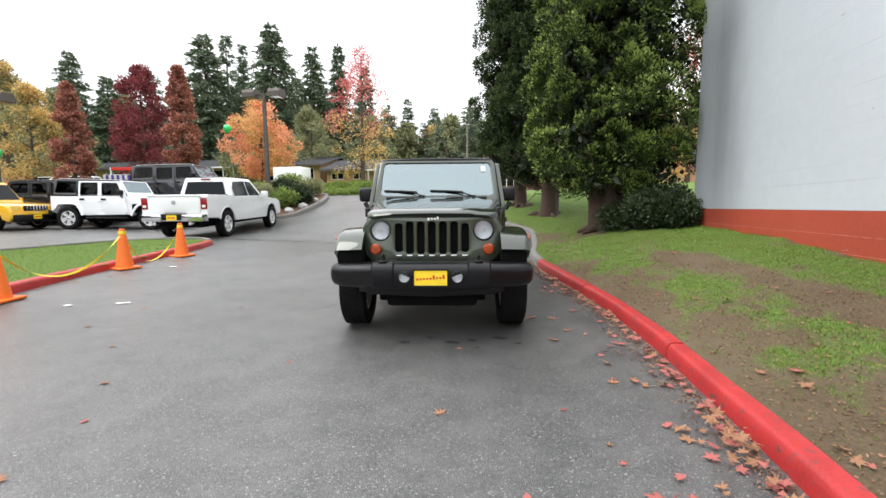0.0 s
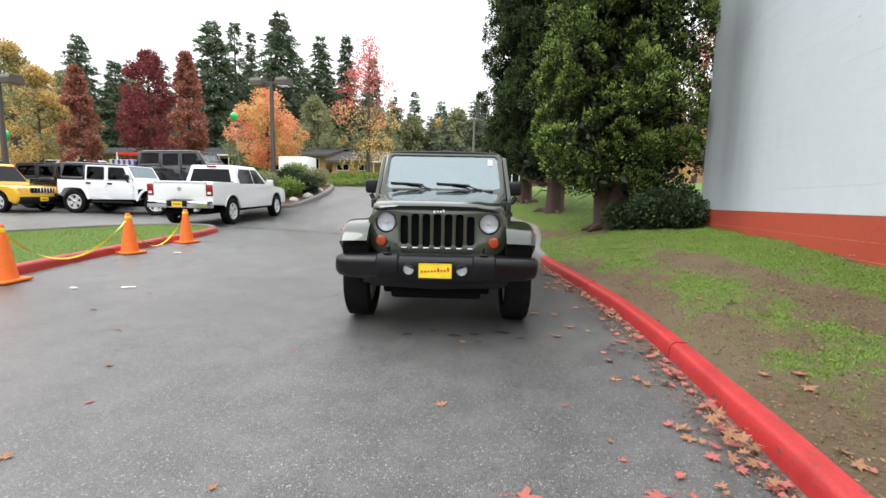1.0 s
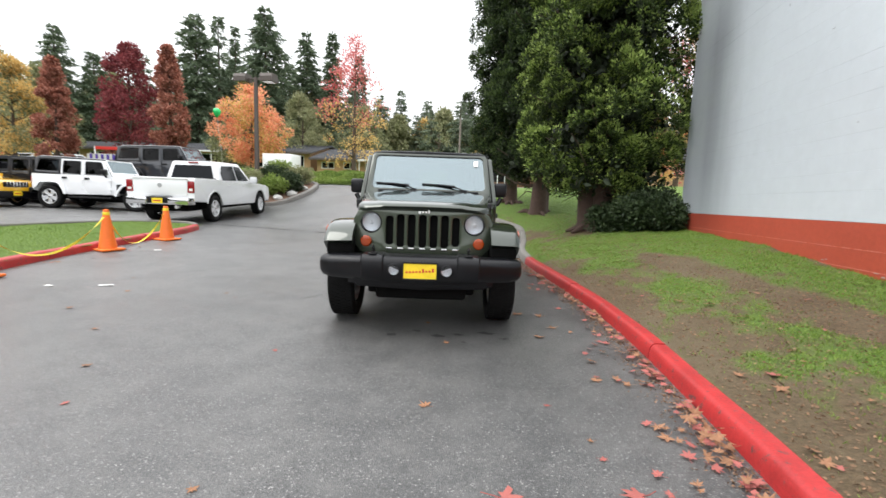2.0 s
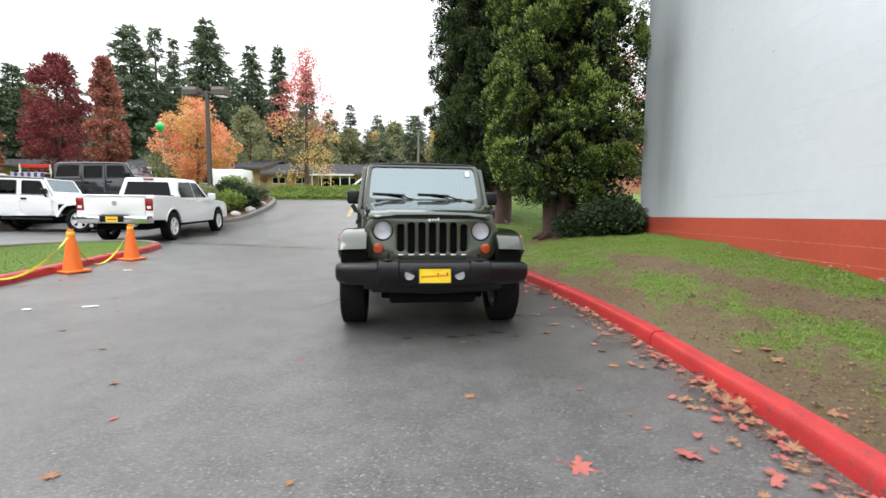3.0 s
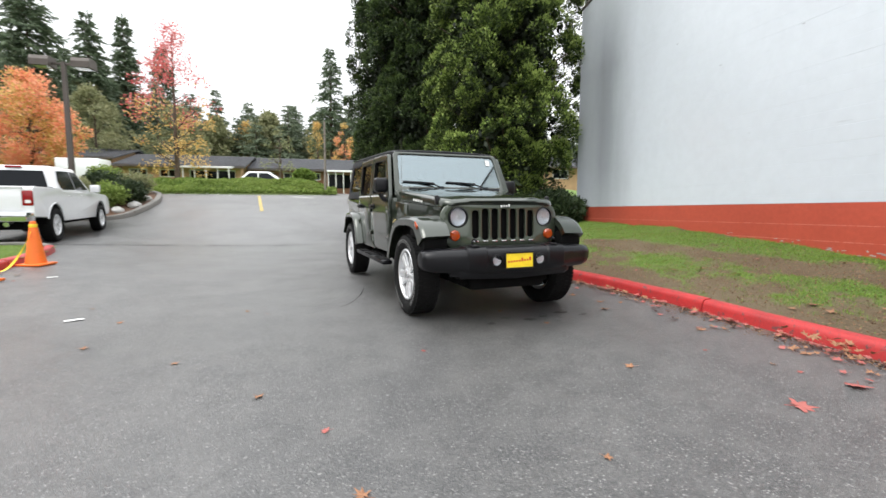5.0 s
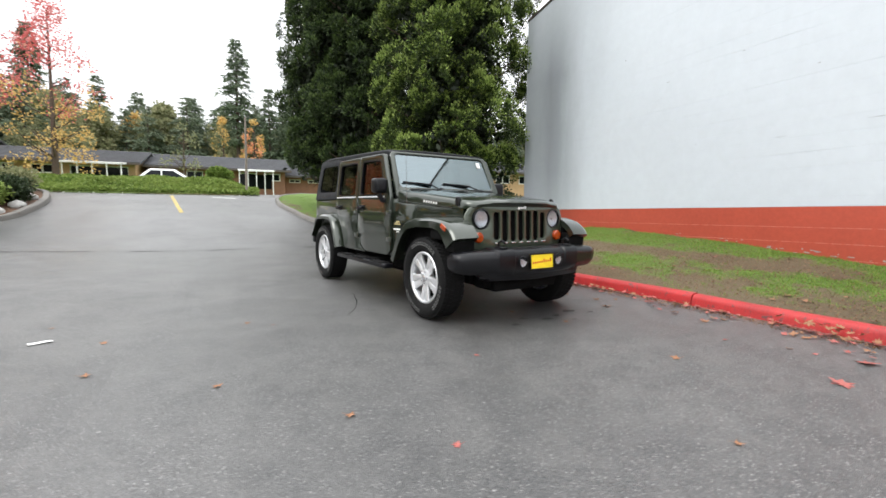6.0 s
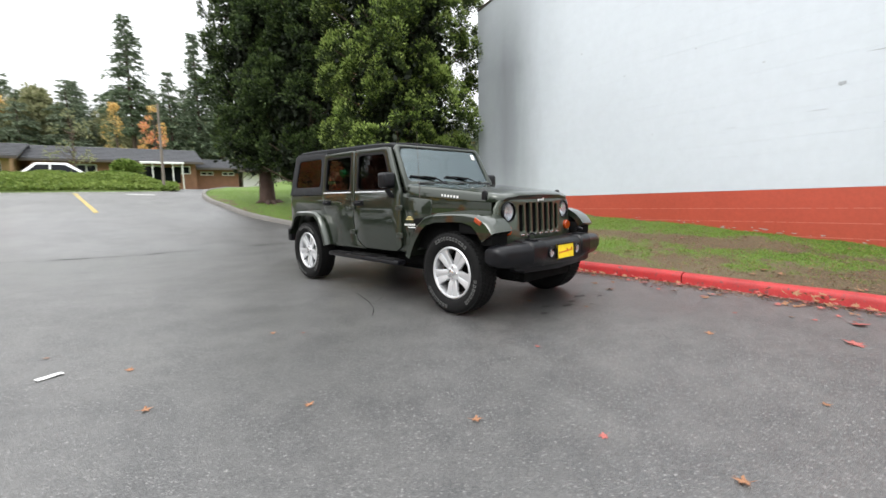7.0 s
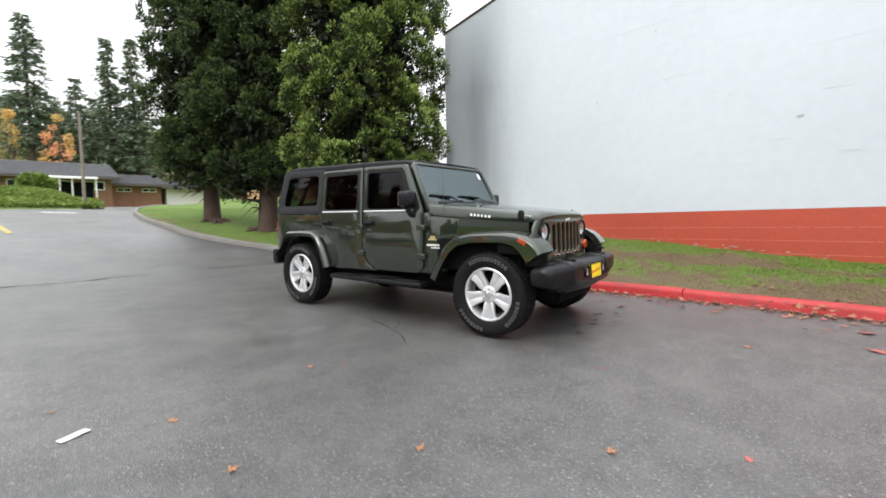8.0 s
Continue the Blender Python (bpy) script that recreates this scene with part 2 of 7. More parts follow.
M = {
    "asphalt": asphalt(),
    "soil": grass_soil(),
    "kerb_red": worn_paint("red_kerb_paint", (0.43, 0.026, 0.026), (0.13, 0.045, 0.042), 0.57, 0.5, 4.0, 0.42),
    "kerb_grey": concrete("grey_concrete", (0.18, 0.17, 0.155)),
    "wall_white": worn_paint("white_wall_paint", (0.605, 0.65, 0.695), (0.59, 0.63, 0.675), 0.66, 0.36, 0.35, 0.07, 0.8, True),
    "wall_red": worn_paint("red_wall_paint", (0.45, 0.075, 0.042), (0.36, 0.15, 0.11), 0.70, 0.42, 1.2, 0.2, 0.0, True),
    "joint_red": worn_paint("pale_red_joint", (0.60, 0.20, 0.15), (0.50, 0.09, 0.05), 0.52, 0.6, 3.0),
    "scar": concrete("grey_scar", (0.36, 0.38, 0.40)),
    "mortar": concrete("bare_mortar", (0.38, 0.33, 0.31)),
    "green_paint": paint("dark_green_metallic_paint", (0.022, 0.030, 0.019), 0.28, 0.5, 1.0, 0.3),
    # body green made paler: light on the car's front is in this colour
    "front_lit_paint": paint("front_lit_green_paint", (0.058, 0.072, 0.050), 0.38, 0.40, 0.8, 0.2),
    "black_plastic": plain("black_plastic", (0.005, 0.005, 0.0065), 0.34, bump=0.12, spec=0.32),
    "black_paint": paint("black_paint", (0.012, 0.012, 0.014), 0.3),
    "white_paint": paint("white_paint", (0.86, 0.87, 0.88), 0.35),
    "yellow_paint": paint("yellow_paint", (0.80, 0.44, 0.02), 0.35),
    "dark_paint": paint("dark_grey_paint", (0.03, 0.033, 0.04), 0.3),
    "grey_paint": paint("silver_paint", (0.45, 0.46, 0.47), 0.3, 0.4),
    "vinyl": plain("black_vinyl", (0.019, 0.020, 0.022), 0.75, bump=0.3, scale=4, spec=0.3),
    "rubber": plain("tyre_rubber", (0.008, 0.008, 0.008), 0.75, bump=0.3, spec=0.15),
    "leaf_band": leafy("leaf_band", (0.03, 0.045, 0.028), (0.045, 0.062, 0.036), (0.07, 0.085, 0.05)),
    "white_wear": plain("dull_white_rubber", (0.15, 0.15, 0.145), 0.8),
    "alloy": plain("bright_alloy", (0.76, 0.77, 0.78), 0.38, 0.75, 0.05),
    "chrome": plain("chrome", (0.80, 0.80, 0.81), 0.10, 1.0, 0.03),
    # near-black: shade in recesses and under cars put into the colour; cracks too
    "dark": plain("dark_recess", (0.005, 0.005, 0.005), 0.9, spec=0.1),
    "oil": plain("oily_asphalt", (0.022, 0.021, 0.021), 0.45, vary=0.4, scale=40, bump=0.6, bump_scale=190),
    "cloth": plain("grey_cloth", (0.014, 0.014, 0.015), 0.95, bump=0.3),
    "glass": sheet_glass("clear_sheet_glass", (0.40, 0.50, 0.52), 0.46),
    "tint": glass("tinted_glass", (0.07, 0.07, 0.075), ior=1.27),
    "lens": glow_free_lens("clear_lamp_lens", (0.90, 0.92, 0.95)),
    "amber": plain("amber_lens", (0.34, 0.045, 0.004), 0.18, coat=0.6),
    "red_lens": plain("red_lens", (0.26, 0.006, 0.008), 0.2),
    "yellow": plain("yellow_card", (0.85, 0.62, 0.02), 0.5),
    "print_red": plain("red_print", (0.55, 0.03, 0.02), 0.5),
    "print_white": plain("white_print", (0.75, 0.75, 0.73), 0.6),
    "gold": plain("gold_print", (0.55, 0.45, 0.2), 0.4),
    "cone": plain("orange_plastic", (0.85, 0.17, 0.02), 0.5, bump=0.1),
    "tape": plain("yellow_tape", (0.80, 0.62, 0.03), 0.45),
    "line_yellow": worn_paint("yellow_road_paint", (0.52, 0.39, 0.11), (0.1, 0.1, 0.1), 0.52, 0.7, 5),
    "line_white": worn_paint("white_road_paint", (0.62, 0.62, 0.60), (0.1, 0.1, 0.1), 0.56, 0.7, 5),
    "bark": plain("bark", (0.085, 0.06, 0.045), 0.95, vary=0.45, scale=9, bump=1.0, bump_scale=40),
    "bark_red": plain("reddish_bark", (0.075, 0.045, 0.034), 0.95, vary=0.4, scale=9, bump=1.0, bump_scale=40),
    # conifer leaf and tip colours: light on the outer sprays is painted in
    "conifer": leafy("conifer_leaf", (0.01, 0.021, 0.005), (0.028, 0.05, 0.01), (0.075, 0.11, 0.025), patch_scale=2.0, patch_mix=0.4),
    "conifer_lit_tip": leafy("conifer_lit_tip", (0.09, 0.15, 0.027), (0.18, 0.26, 0.05), (0.35, 0.43, 0.12)),
    "deep_lit_tip": leafy("deep_conifer_lit_tip", (0.032, 0.06, 0.016), (0.063, 0.103, 0.027), (0.115, 0.16, 0.046)),
    "litter": leafy("leaf_litter", (0.12, 0.075, 0.045), (0.20, 0.125, 0.075), (0.34, 0.20, 0.12), 0.8),
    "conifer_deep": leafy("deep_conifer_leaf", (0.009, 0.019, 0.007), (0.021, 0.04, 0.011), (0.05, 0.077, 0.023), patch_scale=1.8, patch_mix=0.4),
    # near-black green: shade inside the crown is put into this colour
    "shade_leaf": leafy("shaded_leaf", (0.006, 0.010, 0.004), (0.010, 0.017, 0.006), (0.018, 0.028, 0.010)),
    "fir": leafy("fir_needle", (0.062, 0.092, 0.055), (0.115, 0.158, 0.092), (0.19, 0.235, 0.145), thin=0.2),
    # fir needles made paler: distance haze is put into this colour
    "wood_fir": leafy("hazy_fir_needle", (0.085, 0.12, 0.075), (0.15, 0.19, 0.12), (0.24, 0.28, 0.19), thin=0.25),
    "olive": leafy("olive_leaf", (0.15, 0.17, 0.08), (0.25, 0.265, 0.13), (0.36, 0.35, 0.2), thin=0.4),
    "maroon": leafy("maroon_leaf", (0.1, 0.02, 0.026), (0.21, 0.045, 0.055), (0.34, 0.09, 0.09), thin=0.4),
    "rust": leafy("rust_leaf", (0.17, 0.05, 0.035), (0.33, 0.115, 0.075), (0.62, 0.32, 0.24), thin=0.4),
    "orange": leafy("orange_leaf", (0.68, 0.22, 0.13), (0.84, 0.36, 0.2), (0.86, 0.52, 0.32), thin=0.5),
    "gold_leaf": leafy("gold_leaf", (0.46, 0.27, 0.08), (0.66, 0.44, 0.14), (0.76, 0.58, 0.26), thin=0.5),
    "pink": leafy("pink_red_leaf", (0.5, 0.08, 0.09), (0.64, 0.15, 0.15), (0.7, 0.3, 0.26), thin=0.5),
    "ivy": leafy("ivy_leaf", (0.06, 0.105, 0.018), (0.15, 0.235, 0.045), (0.3, 0.37, 0.1), patch_scale=0.5, patch_mix=0.7, thin=0.3),
    "shrub": leafy("shrub_leaf", (0.015, 0.028, 0.012), (0.03, 0.05, 0.02), (0.06, 0.085, 0.035)),
    "blade": leafy("grass_blade", (0.065, 0.125, 0.014), (0.14, 0.235, 0.03), (0.24, 0.33, 0.065)),
    "fallen": leafy("fallen_leaf", (0.16, 0.058, 0.032), (0.24, 0.1, 0.055), (0.31, 0.165, 0.092), rough=0.7),
    "fallen_red": leafy("fallen_red_leaf", (0.22, 0.035, 0.035), (0.32, 0.065, 0.06), (0.38, 0.13, 0.11), rough=0.7),
    "shingle": plain("roof_shingle", (0.085, 0.088, 0.095), 0.9, vary=0.35, scale=3, bump=0.5),
    "wood_wall": plain("brown_wood_siding", (0.26, 0.13, 0.08), 0.8, vary=0.3, scale=2, bump=0.3),
    "tan_wall": plain("tan_siding", (0.50, 0.32, 0.18), 0.8, vary=0.2, scale=2, bump=0.3),
    "white_trim": plain("white_trim", (0.74, 0.74, 0.73), 0.6),
    "window": plain("dark_window_glass", (0.010, 0.012, 0.015), 0.06, spec=0.14),
    "steel_brown": plain("brown_steel", (0.075, 0.06, 0.05), 0.6),
    "purple": plain("purple_cloth", (0.10, 0.06, 0.42), 0.8),
    "balloon": plain("green_balloon_rubber", (0.02, 0.52, 0.13), 0.25, coat=0.5),
    "wood_pole": plain("weathered_wood", (0.22, 0.19, 0.16), 0.9, vary=0.3),
    "stone": concrete("garden_stone", (0.42, 0.41, 0.39), 0.3),
    "mulch": plain("bark_mulch", (0.11, 0.06, 0.035), 0.95, vary=0.5, scale=20, bump=1.0),
}


# ---- mesh helpers ----
from mathutils import geometry

def link_mesh(name, bm, mat, parent=None, label="", smooth=False):
    me = bpy.data.meshes.new(name)
    bmesh.ops.recalc_face_normals(bm, faces=bm.faces)
    bm.to_mesh(me)
    bm.free()
    me.materials.append(M[mat])
    if smooth:
        for p in me.polygons:
            p.use_smooth = True
        me.set_sharp_from_angle(angle=radians(38))
    ob = new(name, me)
    if parent:
        ob.parent = parent
    if label:
        ob["label"] = label
    return ob


def part(name, bm, mat, parent, label="", smooth=True):
    return link_mesh(name, bm, mat, parent, label, smooth)


def thing(name, label, category, at=None, group="", kind=""):
    ob = new(name)
    ob.matrix_basis = at or Matrix()
    return tagged(ob, label, category, group, kind)


def box(x0, x1, y0, y1, z0, z1, bev=0.0, seg=2, bm=None):
    own = bmesh.new()
    bmesh.ops.create_cube(own, size=1)
    for v in own.verts:
        v.co = Vector(((x0 + x1) / 2 + v.co.x * (x1 - x0), (y0 + y1) / 2 + v.co.y * (y1 - y0), (z0 + z1) / 2 + v.co.z * (z1 - z0)))
    if bev:
        bmesh.ops.bevel(own, geom=own.edges[:], offset=bev, segments=seg, profile=0.5, affect="EDGES", clamp_overlap=True)
    return join(bm, own)


def join(bm, own):
    """Adds the bmesh own to bm (or returns own where there is no bm)."""
    if bm is None:
        return own
    me = bpy.data.meshes.new("joint")
    own.to_mesh(me)
    own.free()
    bm.from_mesh(me)
    bpy.data.meshes.remove(me)
    return bm


def prism(profile, y0, y1, bev=0.0, seg=2, plane="xz", bm=None):
    """A polygon in the plane xz (or xy, yz), drawn out along the third axis."""
    own = bmesh.new()

    def place(a, b, c):
        return {"xz": (a, c, b), "xy": (a, b, c), "yz": (c, a, b)}[plane]

    vs = [own.verts.new(place(a, b, y0)) for a, b in profile]
    f = own.faces.new(vs)
    ext = bmesh.ops.extrude_face_region(own, geom=[f])
    d = Vector(place(0, 0, y1 - y0))
    bmesh.ops.translate(own, verts=[g for g in ext["geom"] if isinstance(g, bmesh.types.BMVert)], vec=d)
    bmesh.ops.recalc_face_normals(own, faces=own.faces)
    if bev:
        es = [e for e in own.edges if len(e.link_faces) == 2 and e.calc_face_angle(0) > 0.5]
        bmesh.ops.bevel(own, geom=es, offset=bev, segments=seg, profile=0.5, affect="EDGES", clamp_overlap=True)
    return join(bm, own)


def inside(p, loop):
    """Whether a point lies within a closed loop of points."""
    hit = False
    for (ax, ay), (bx_, by_) in zip(loop, [*loop[1:], loop[0]]):
        if (ay > p[1]) != (by_ > p[1]) and p[0] < (bx_ - ax) * (p[1] - ay) / (by_ - ay) + ax:
            hit = not hit
    return hit


def plate(outer, holes, thick, bev=0.0, bm=None):
    """A plate in the plane xz with holes, from y = 0 to thick."""
    own = bmesh.new()
    pts, edges = [], []
    for loop in [outer, *holes]:
        k = len(pts)
        pts += [Vector(p) for p in loop]
        edges += [(k + i, k + (i + 1) % len(loop)) for i in range(len(loop))]
    co, _, tris, _, _, _ = geometry.delaunay_2d_cdt(pts, edges, [], 0, 1e-6)
    vs = [own.verts.new((p.x, 0, p.y)) for p in co]
    for t in tris:
        c = sum((co[i] for i in t), Vector((0, 0))) / 3
        if inside(c, outer) and not any(inside(c, h) for h in holes):
            own.faces.new([vs[i] for i in t])
    bmesh.ops.delete(own, geom=[v for v in own.verts if not v.link_faces], context="VERTS")
    ext = bmesh.ops.extrude_face_region(own, geom=own.faces[:])
    bmesh.ops.translate(own, verts=[g for g in ext["geom"] if isinstance(g, bmesh.types.BMVert)], vec=(0, thick, 0))
    bmesh.ops.recalc_face_normals(own, faces=own.faces)
    if bev:
        es = [e for e in own.edges if len(e.link_faces) == 2 and e.calc_face_angle(0) > 0.8]
        bmesh.ops.bevel(own, geom=es, offset=bev, segments=2, profile=0.5, affect="EDGES", clamp_overlap=True)
    return join(bm, own)


def rounded(x0, x1, z0, z1, r, n=4):
    """A rectangle with round corners, as points."""
    pts = []
    for cx, cz, a in ((x1 - r, z1 - r, 0), (x0 + r, z1 - r, 90), (x0 + r, z0 + r, 180), (x1 - r, z0 + r, 270)):
        pts += [(cx + r * math.cos(radians(a + 90 * i / n)), cz + r * math.sin(radians(a + 90 * i / n))) for i in range(n + 1)]
    return pts


def round_corners(loop, r, n=4):
    """A polygon with its corners rounded off by arcs."""
    out = []
    for i, p in enumerate(loop):
        a, b = Vector(loop[i - 1]), Vector(loop[(i + 1) % len(loop)])
        p = Vector(p)
        da, db = (a - p), (b - p)
        ra, rb = min(r, da.length * 0.45), min(r, db.length * 0.45)
        q0, q1 = p + da.normalized() * ra, p + db.normalized() * rb
        out += [tuple((1 - u) ** 2 * q0 + 2 * u * (1 - u) * p + u * u * q1) for u in (k / n for k in range(n + 1))]
    return out


def inset(loop, d):
    """A convex loop drawn in by about d towards its middle."""
    c = sum((Vector(p) for p in loop), Vector((0, 0))) / len(loop)
    return [tuple(Vector(p) + (c - Vector(p)).normalized() * d * 1.25) for p in loop]


def circle(cx, cz, r, n=28):
    return [(cx + r * math.cos(2 * math.pi * i / n), cz + r * math.sin(2 * math.pi * i / n)) for i in range(n)]


def lathe(profile, n=36, axis="y", bm=None, close=True):
    """A profile of (radius, along) turned round an axis."""
    own = bmesh.new()
    rings = []
    for r, a in profile:
        ring = []
        for i in range(n):
            c, s = r * math.cos(2 * math.pi * i / n), r * math.sin(2 * math.pi * i / n)
            ring.append(own.verts.new({"y": (c, a, s), "z": (c, s, a), "x": (a, c, s)}[axis]))
        rings.append(ring)
    for p, q in zip(rings, rings[1:]):
        for i in range(n):
            own.faces.new((p[i], p[(i + 1) % n], q[(i + 1) % n], q[i]))
    if close:
        for ring in (rings[0], rings[-1]):
            own.faces.new(ring)
    bmesh.ops.recalc_face_normals(own, faces=own.faces)
    return join(bm, own)


def tube(points, r, n=8, bm=None):
    """A round bar along points; r: one radius, or one for each point."""
    own = bmesh.new()
    pts = [Vector(p) for p in points]
    rs = r if isinstance(r, (list, tuple)) else [r] * len(pts)
    rings = []
    side = None
    for i, p in enumerate(pts):
        d = (pts[min(i + 1, len(pts) - 1)] - pts[max(i - 1, 0)]).normalized()
        if side is None:
            side = d.orthogonal().normalized()
        side = (side - d * side.dot(d)).normalized()
        up = d.cross(side)
        rings.append([own.verts.new(p + rs[i] * (math.cos(2 * math.pi * k / n) * side + math.sin(2 * math.pi * k / n) * up)) for k in range(n)])
    for a, b in zip(rings, rings[1:]):
        for k in range(n):
            own.faces.new((a[k], a[(k + 1) % n], b[(k + 1) % n], b[k]))
    own.faces.new(rings[0])
    own.faces.new(rings[-1])
    bmesh.ops.recalc_face_normals(own, faces=own.faces)
    return join(bm, own)


def loft(sections, bm=None, cap=True, ring=True):
    """Joins sections of equally many points into a skin."""
    own = bmesh.new()
    rows = [[own.verts.new(p) for p in s] for s in sections]
    n = len(rows[0])
    for a, b in zip(rows, rows[1:]):
        for k in range(n if ring else n - 1):
            own.faces.new((a[k], a[(k + 1) % n], b[(k + 1) % n], b[k]))
    if cap and ring:
        own.faces.new(rows[0])
        own.faces.new(rows[-1])
    bmesh.ops.recalc_face_normals(own, faces=own.faces)
    return join(bm, own)


def moved(bm, m):
    bmesh.ops.transform(bm, matrix=m, verts=bm.verts)
    return bm


def raw(name, verts, faces, mat, parent=None, label=""):
    me = bpy.data.meshes.new(name)
    me.from_pydata([tuple(v) for v in verts] if not isinstance(verts, np.ndarray) else verts.tolist(), [], faces if isinstance(faces, list) else faces.tolist())
    me.materials.append(M[mat])
    ob = new(name, me)
    if parent:
        ob.parent = parent
    if label:
        ob["label"] = label
    return ob


def ease(a, b, v):
    u = min(1.0, max(0.0, (v - a) / (b - a)))
    return u * u * (3 - 2 * u)


# ---- the lie of the land ----
RAMP_Y = [-50, 11.8, 12.6, 14.6, 17.4, 21.7, 24, 60, 140, 400]
RAMP_Z = [0, 0, 0.03, 0.31, 0.85, 1.45, 1.6, 2.4, 5.0, 9.0]


def paved(x, y):
    """The height of the tarmac: flat in front, a ramp up to the car park, a slight rise to either side."""
    late = 1.2 * ease(-6, -9.5, x) * (1 - ease(17, 21, y))
    ramp = float(np.interp(y - late, RAMP_Y, RAMP_Z))
    left = float(np.interp(-x, [3, 4.5, 6.7, 8.5, 12, 40], [0, 0.04, 0.12, 0.2, 0.25, 0.6]))
    right = 0.06 * ease(-0.2, 1.6, x)
    return max(ramp, left, right)


KERB_R = [(1.70, -14), (1.64, -5), (1.58, 0.0), (1.52, 2.0), (1.50, 2.7), (1.42, 3.9), (1.28, 5.1), (1.08, 6.1), (0.82, 7.3), (0.55, 8.6), (0.42, 10.2), (0.52, 12.4), (0.45, 14.2),
          (-0.35, 15.1), (-1.05, 16.2), (-1.45, 17.6), (-1.75, 19.2), (-1.72, 20.8), (-1.1, 22.6), (0.6, 26), (3.2, 31), (8, 40)]
KERB_L = [(-2.9, -6), (-4.6, 0.0), (-5.75, 3.2), (-6.22, 4.75), (-6.42, 5.4), (-6.76, 6.7), (-7.12, 8.65), (-7.36, 9.75), (-7.62, 10.4)]
ISLAND_BACK = [(-7.62, 10.4), (-7.95, 10.78), (-8.45, 10.75), (-9.2, 10.2), (-9.8, 9.2), (-10.2, 7.2), (-10.8, 3.0), (-11.4, -6)]
BED = [(-11.2, 17.2), (-10.0, 16.85), (-9.35, 17.0), (-8.98, 17.6), (-8.82, 18.6), (-8.9, 19.8), (-9.3, 21.2), (-10.1, 22.4)]


LINES = {}


def along(line, y):
    """x of a line that runs up in y."""
    key = (len(line), line[0], line[-1])
    if key not in LINES:
        LINES[key] = (np.array([p[1] for p in line]), np.array([p[0] for p in line]))
    return float(np.interp(y, *LINES[key]))


def fine(line, step=0.35):
    """The line with points at even steps, rounded off."""
    d = [0.0]
    for a, b in zip(line, line[1:]):
        d.append(d[-1] + math.dist(a, b))
    n = max(2, int(d[-1] / step))
    s = np.linspace(0, d[-1], n + 1)
    xs, ys = np.interp(s, d, [p[0] for p in line]), np.interp(s, d, [p[1] for p in line])
    for _ in range(2):
        xs[1:-1] = (xs[:-2] + 2 * xs[1:-1] + xs[2:]) / 4
        ys[1:-1] = (ys[:-2] + 2 * ys[1:-1] + ys[2:]) / 4
    return list(zip(xs.tolist(), ys.tolist()))


KERB_R = fine(KERB_R, 0.25)
WALL_X, WALL_END = 3.87, 10.55


def lawn_z(x, y):
    """The lawn beside the building: from the kerb's top up to the wall's foot."""
    k = along(KERB_R, y)
    top = paved(k, y) + 0.105
    foot = float(np.interp(y, [-14, 2.4, 3.4, 5.1, 7.0, 10, 15, 22, 30], [0.25, 0.42, 0.50, 0.62, 0.72, 0.72, 0.78, 1.5, 2.2]))
    u = max(0.0, min(1.0, (x - k - 0.15) / max(0.5, WALL_X - k - 0.15)))
    lumps = 0.035 * noise.noise(Vector((x * 1.3, y * 1.3, 0))) + 0.022 * noise.noise(Vector((x * 4, y * 4, 3)))
    return top + (max(foot, top) - top) * (u ** 0.8) + lumps * min(1, u * 6)


def ground_z(x, y):
    """The one sheet of ground under everything, out to the horizon."""
    return paved(x, y) - 0.12


def sheet(name, xs, ys, fz, mat, keep=None):
    verts, faces, ids = [], [], {}
    for j, y in enumerate(ys):
        for i, x in enumerate(xs):
            ids[i, j] = len(verts)
            verts.append((x, y, fz(x, y)))
    for j in range(len(ys) - 1):
        for i in range(len(xs) - 1):
            if keep is None or keep((xs[i] + xs[i + 1]) / 2, (ys[j] + ys[j + 1]) / 2):
                faces.append((ids[i, j], ids[i + 1, j], ids[i + 1, j + 1], ids[i, j + 1]))
    ob = raw(name, verts, faces, mat)
    for p in ob.data.polygons:
        p.use_smooth = True
    return ob


def span(*cuts):
    """Coordinates from (start, step) pairs up to the last number."""
    out = []
    for (a, s), nxt in zip(cuts[:-1], cuts[1:]):
        b = nxt[0] if isinstance(nxt, tuple) else nxt
        out += np.arange(a, b - s * 0.3, s).tolist()
    return out + [cuts[-1]]


gx = span((-2500, 500), (-500, 100), (-100, 10), (-30, 2), (30, 10), (100, 100), (500, 500), 2500)
gy = span((-1500, 300), (-300, 60), (-60, 5), (0, 1.5), (30, 5), (100, 50), (500, 400), 2900)
tagged(sheet("ground", gx, gy, ground_z, "soil"), "wide ground of soil and grass under the place", "ground", kind="structure")

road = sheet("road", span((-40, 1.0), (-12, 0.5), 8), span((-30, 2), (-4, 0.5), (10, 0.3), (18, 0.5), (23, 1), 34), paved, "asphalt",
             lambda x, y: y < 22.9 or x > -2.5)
tagged(road, "damp grey asphalt drive with worn patches", "road", kind="structure")


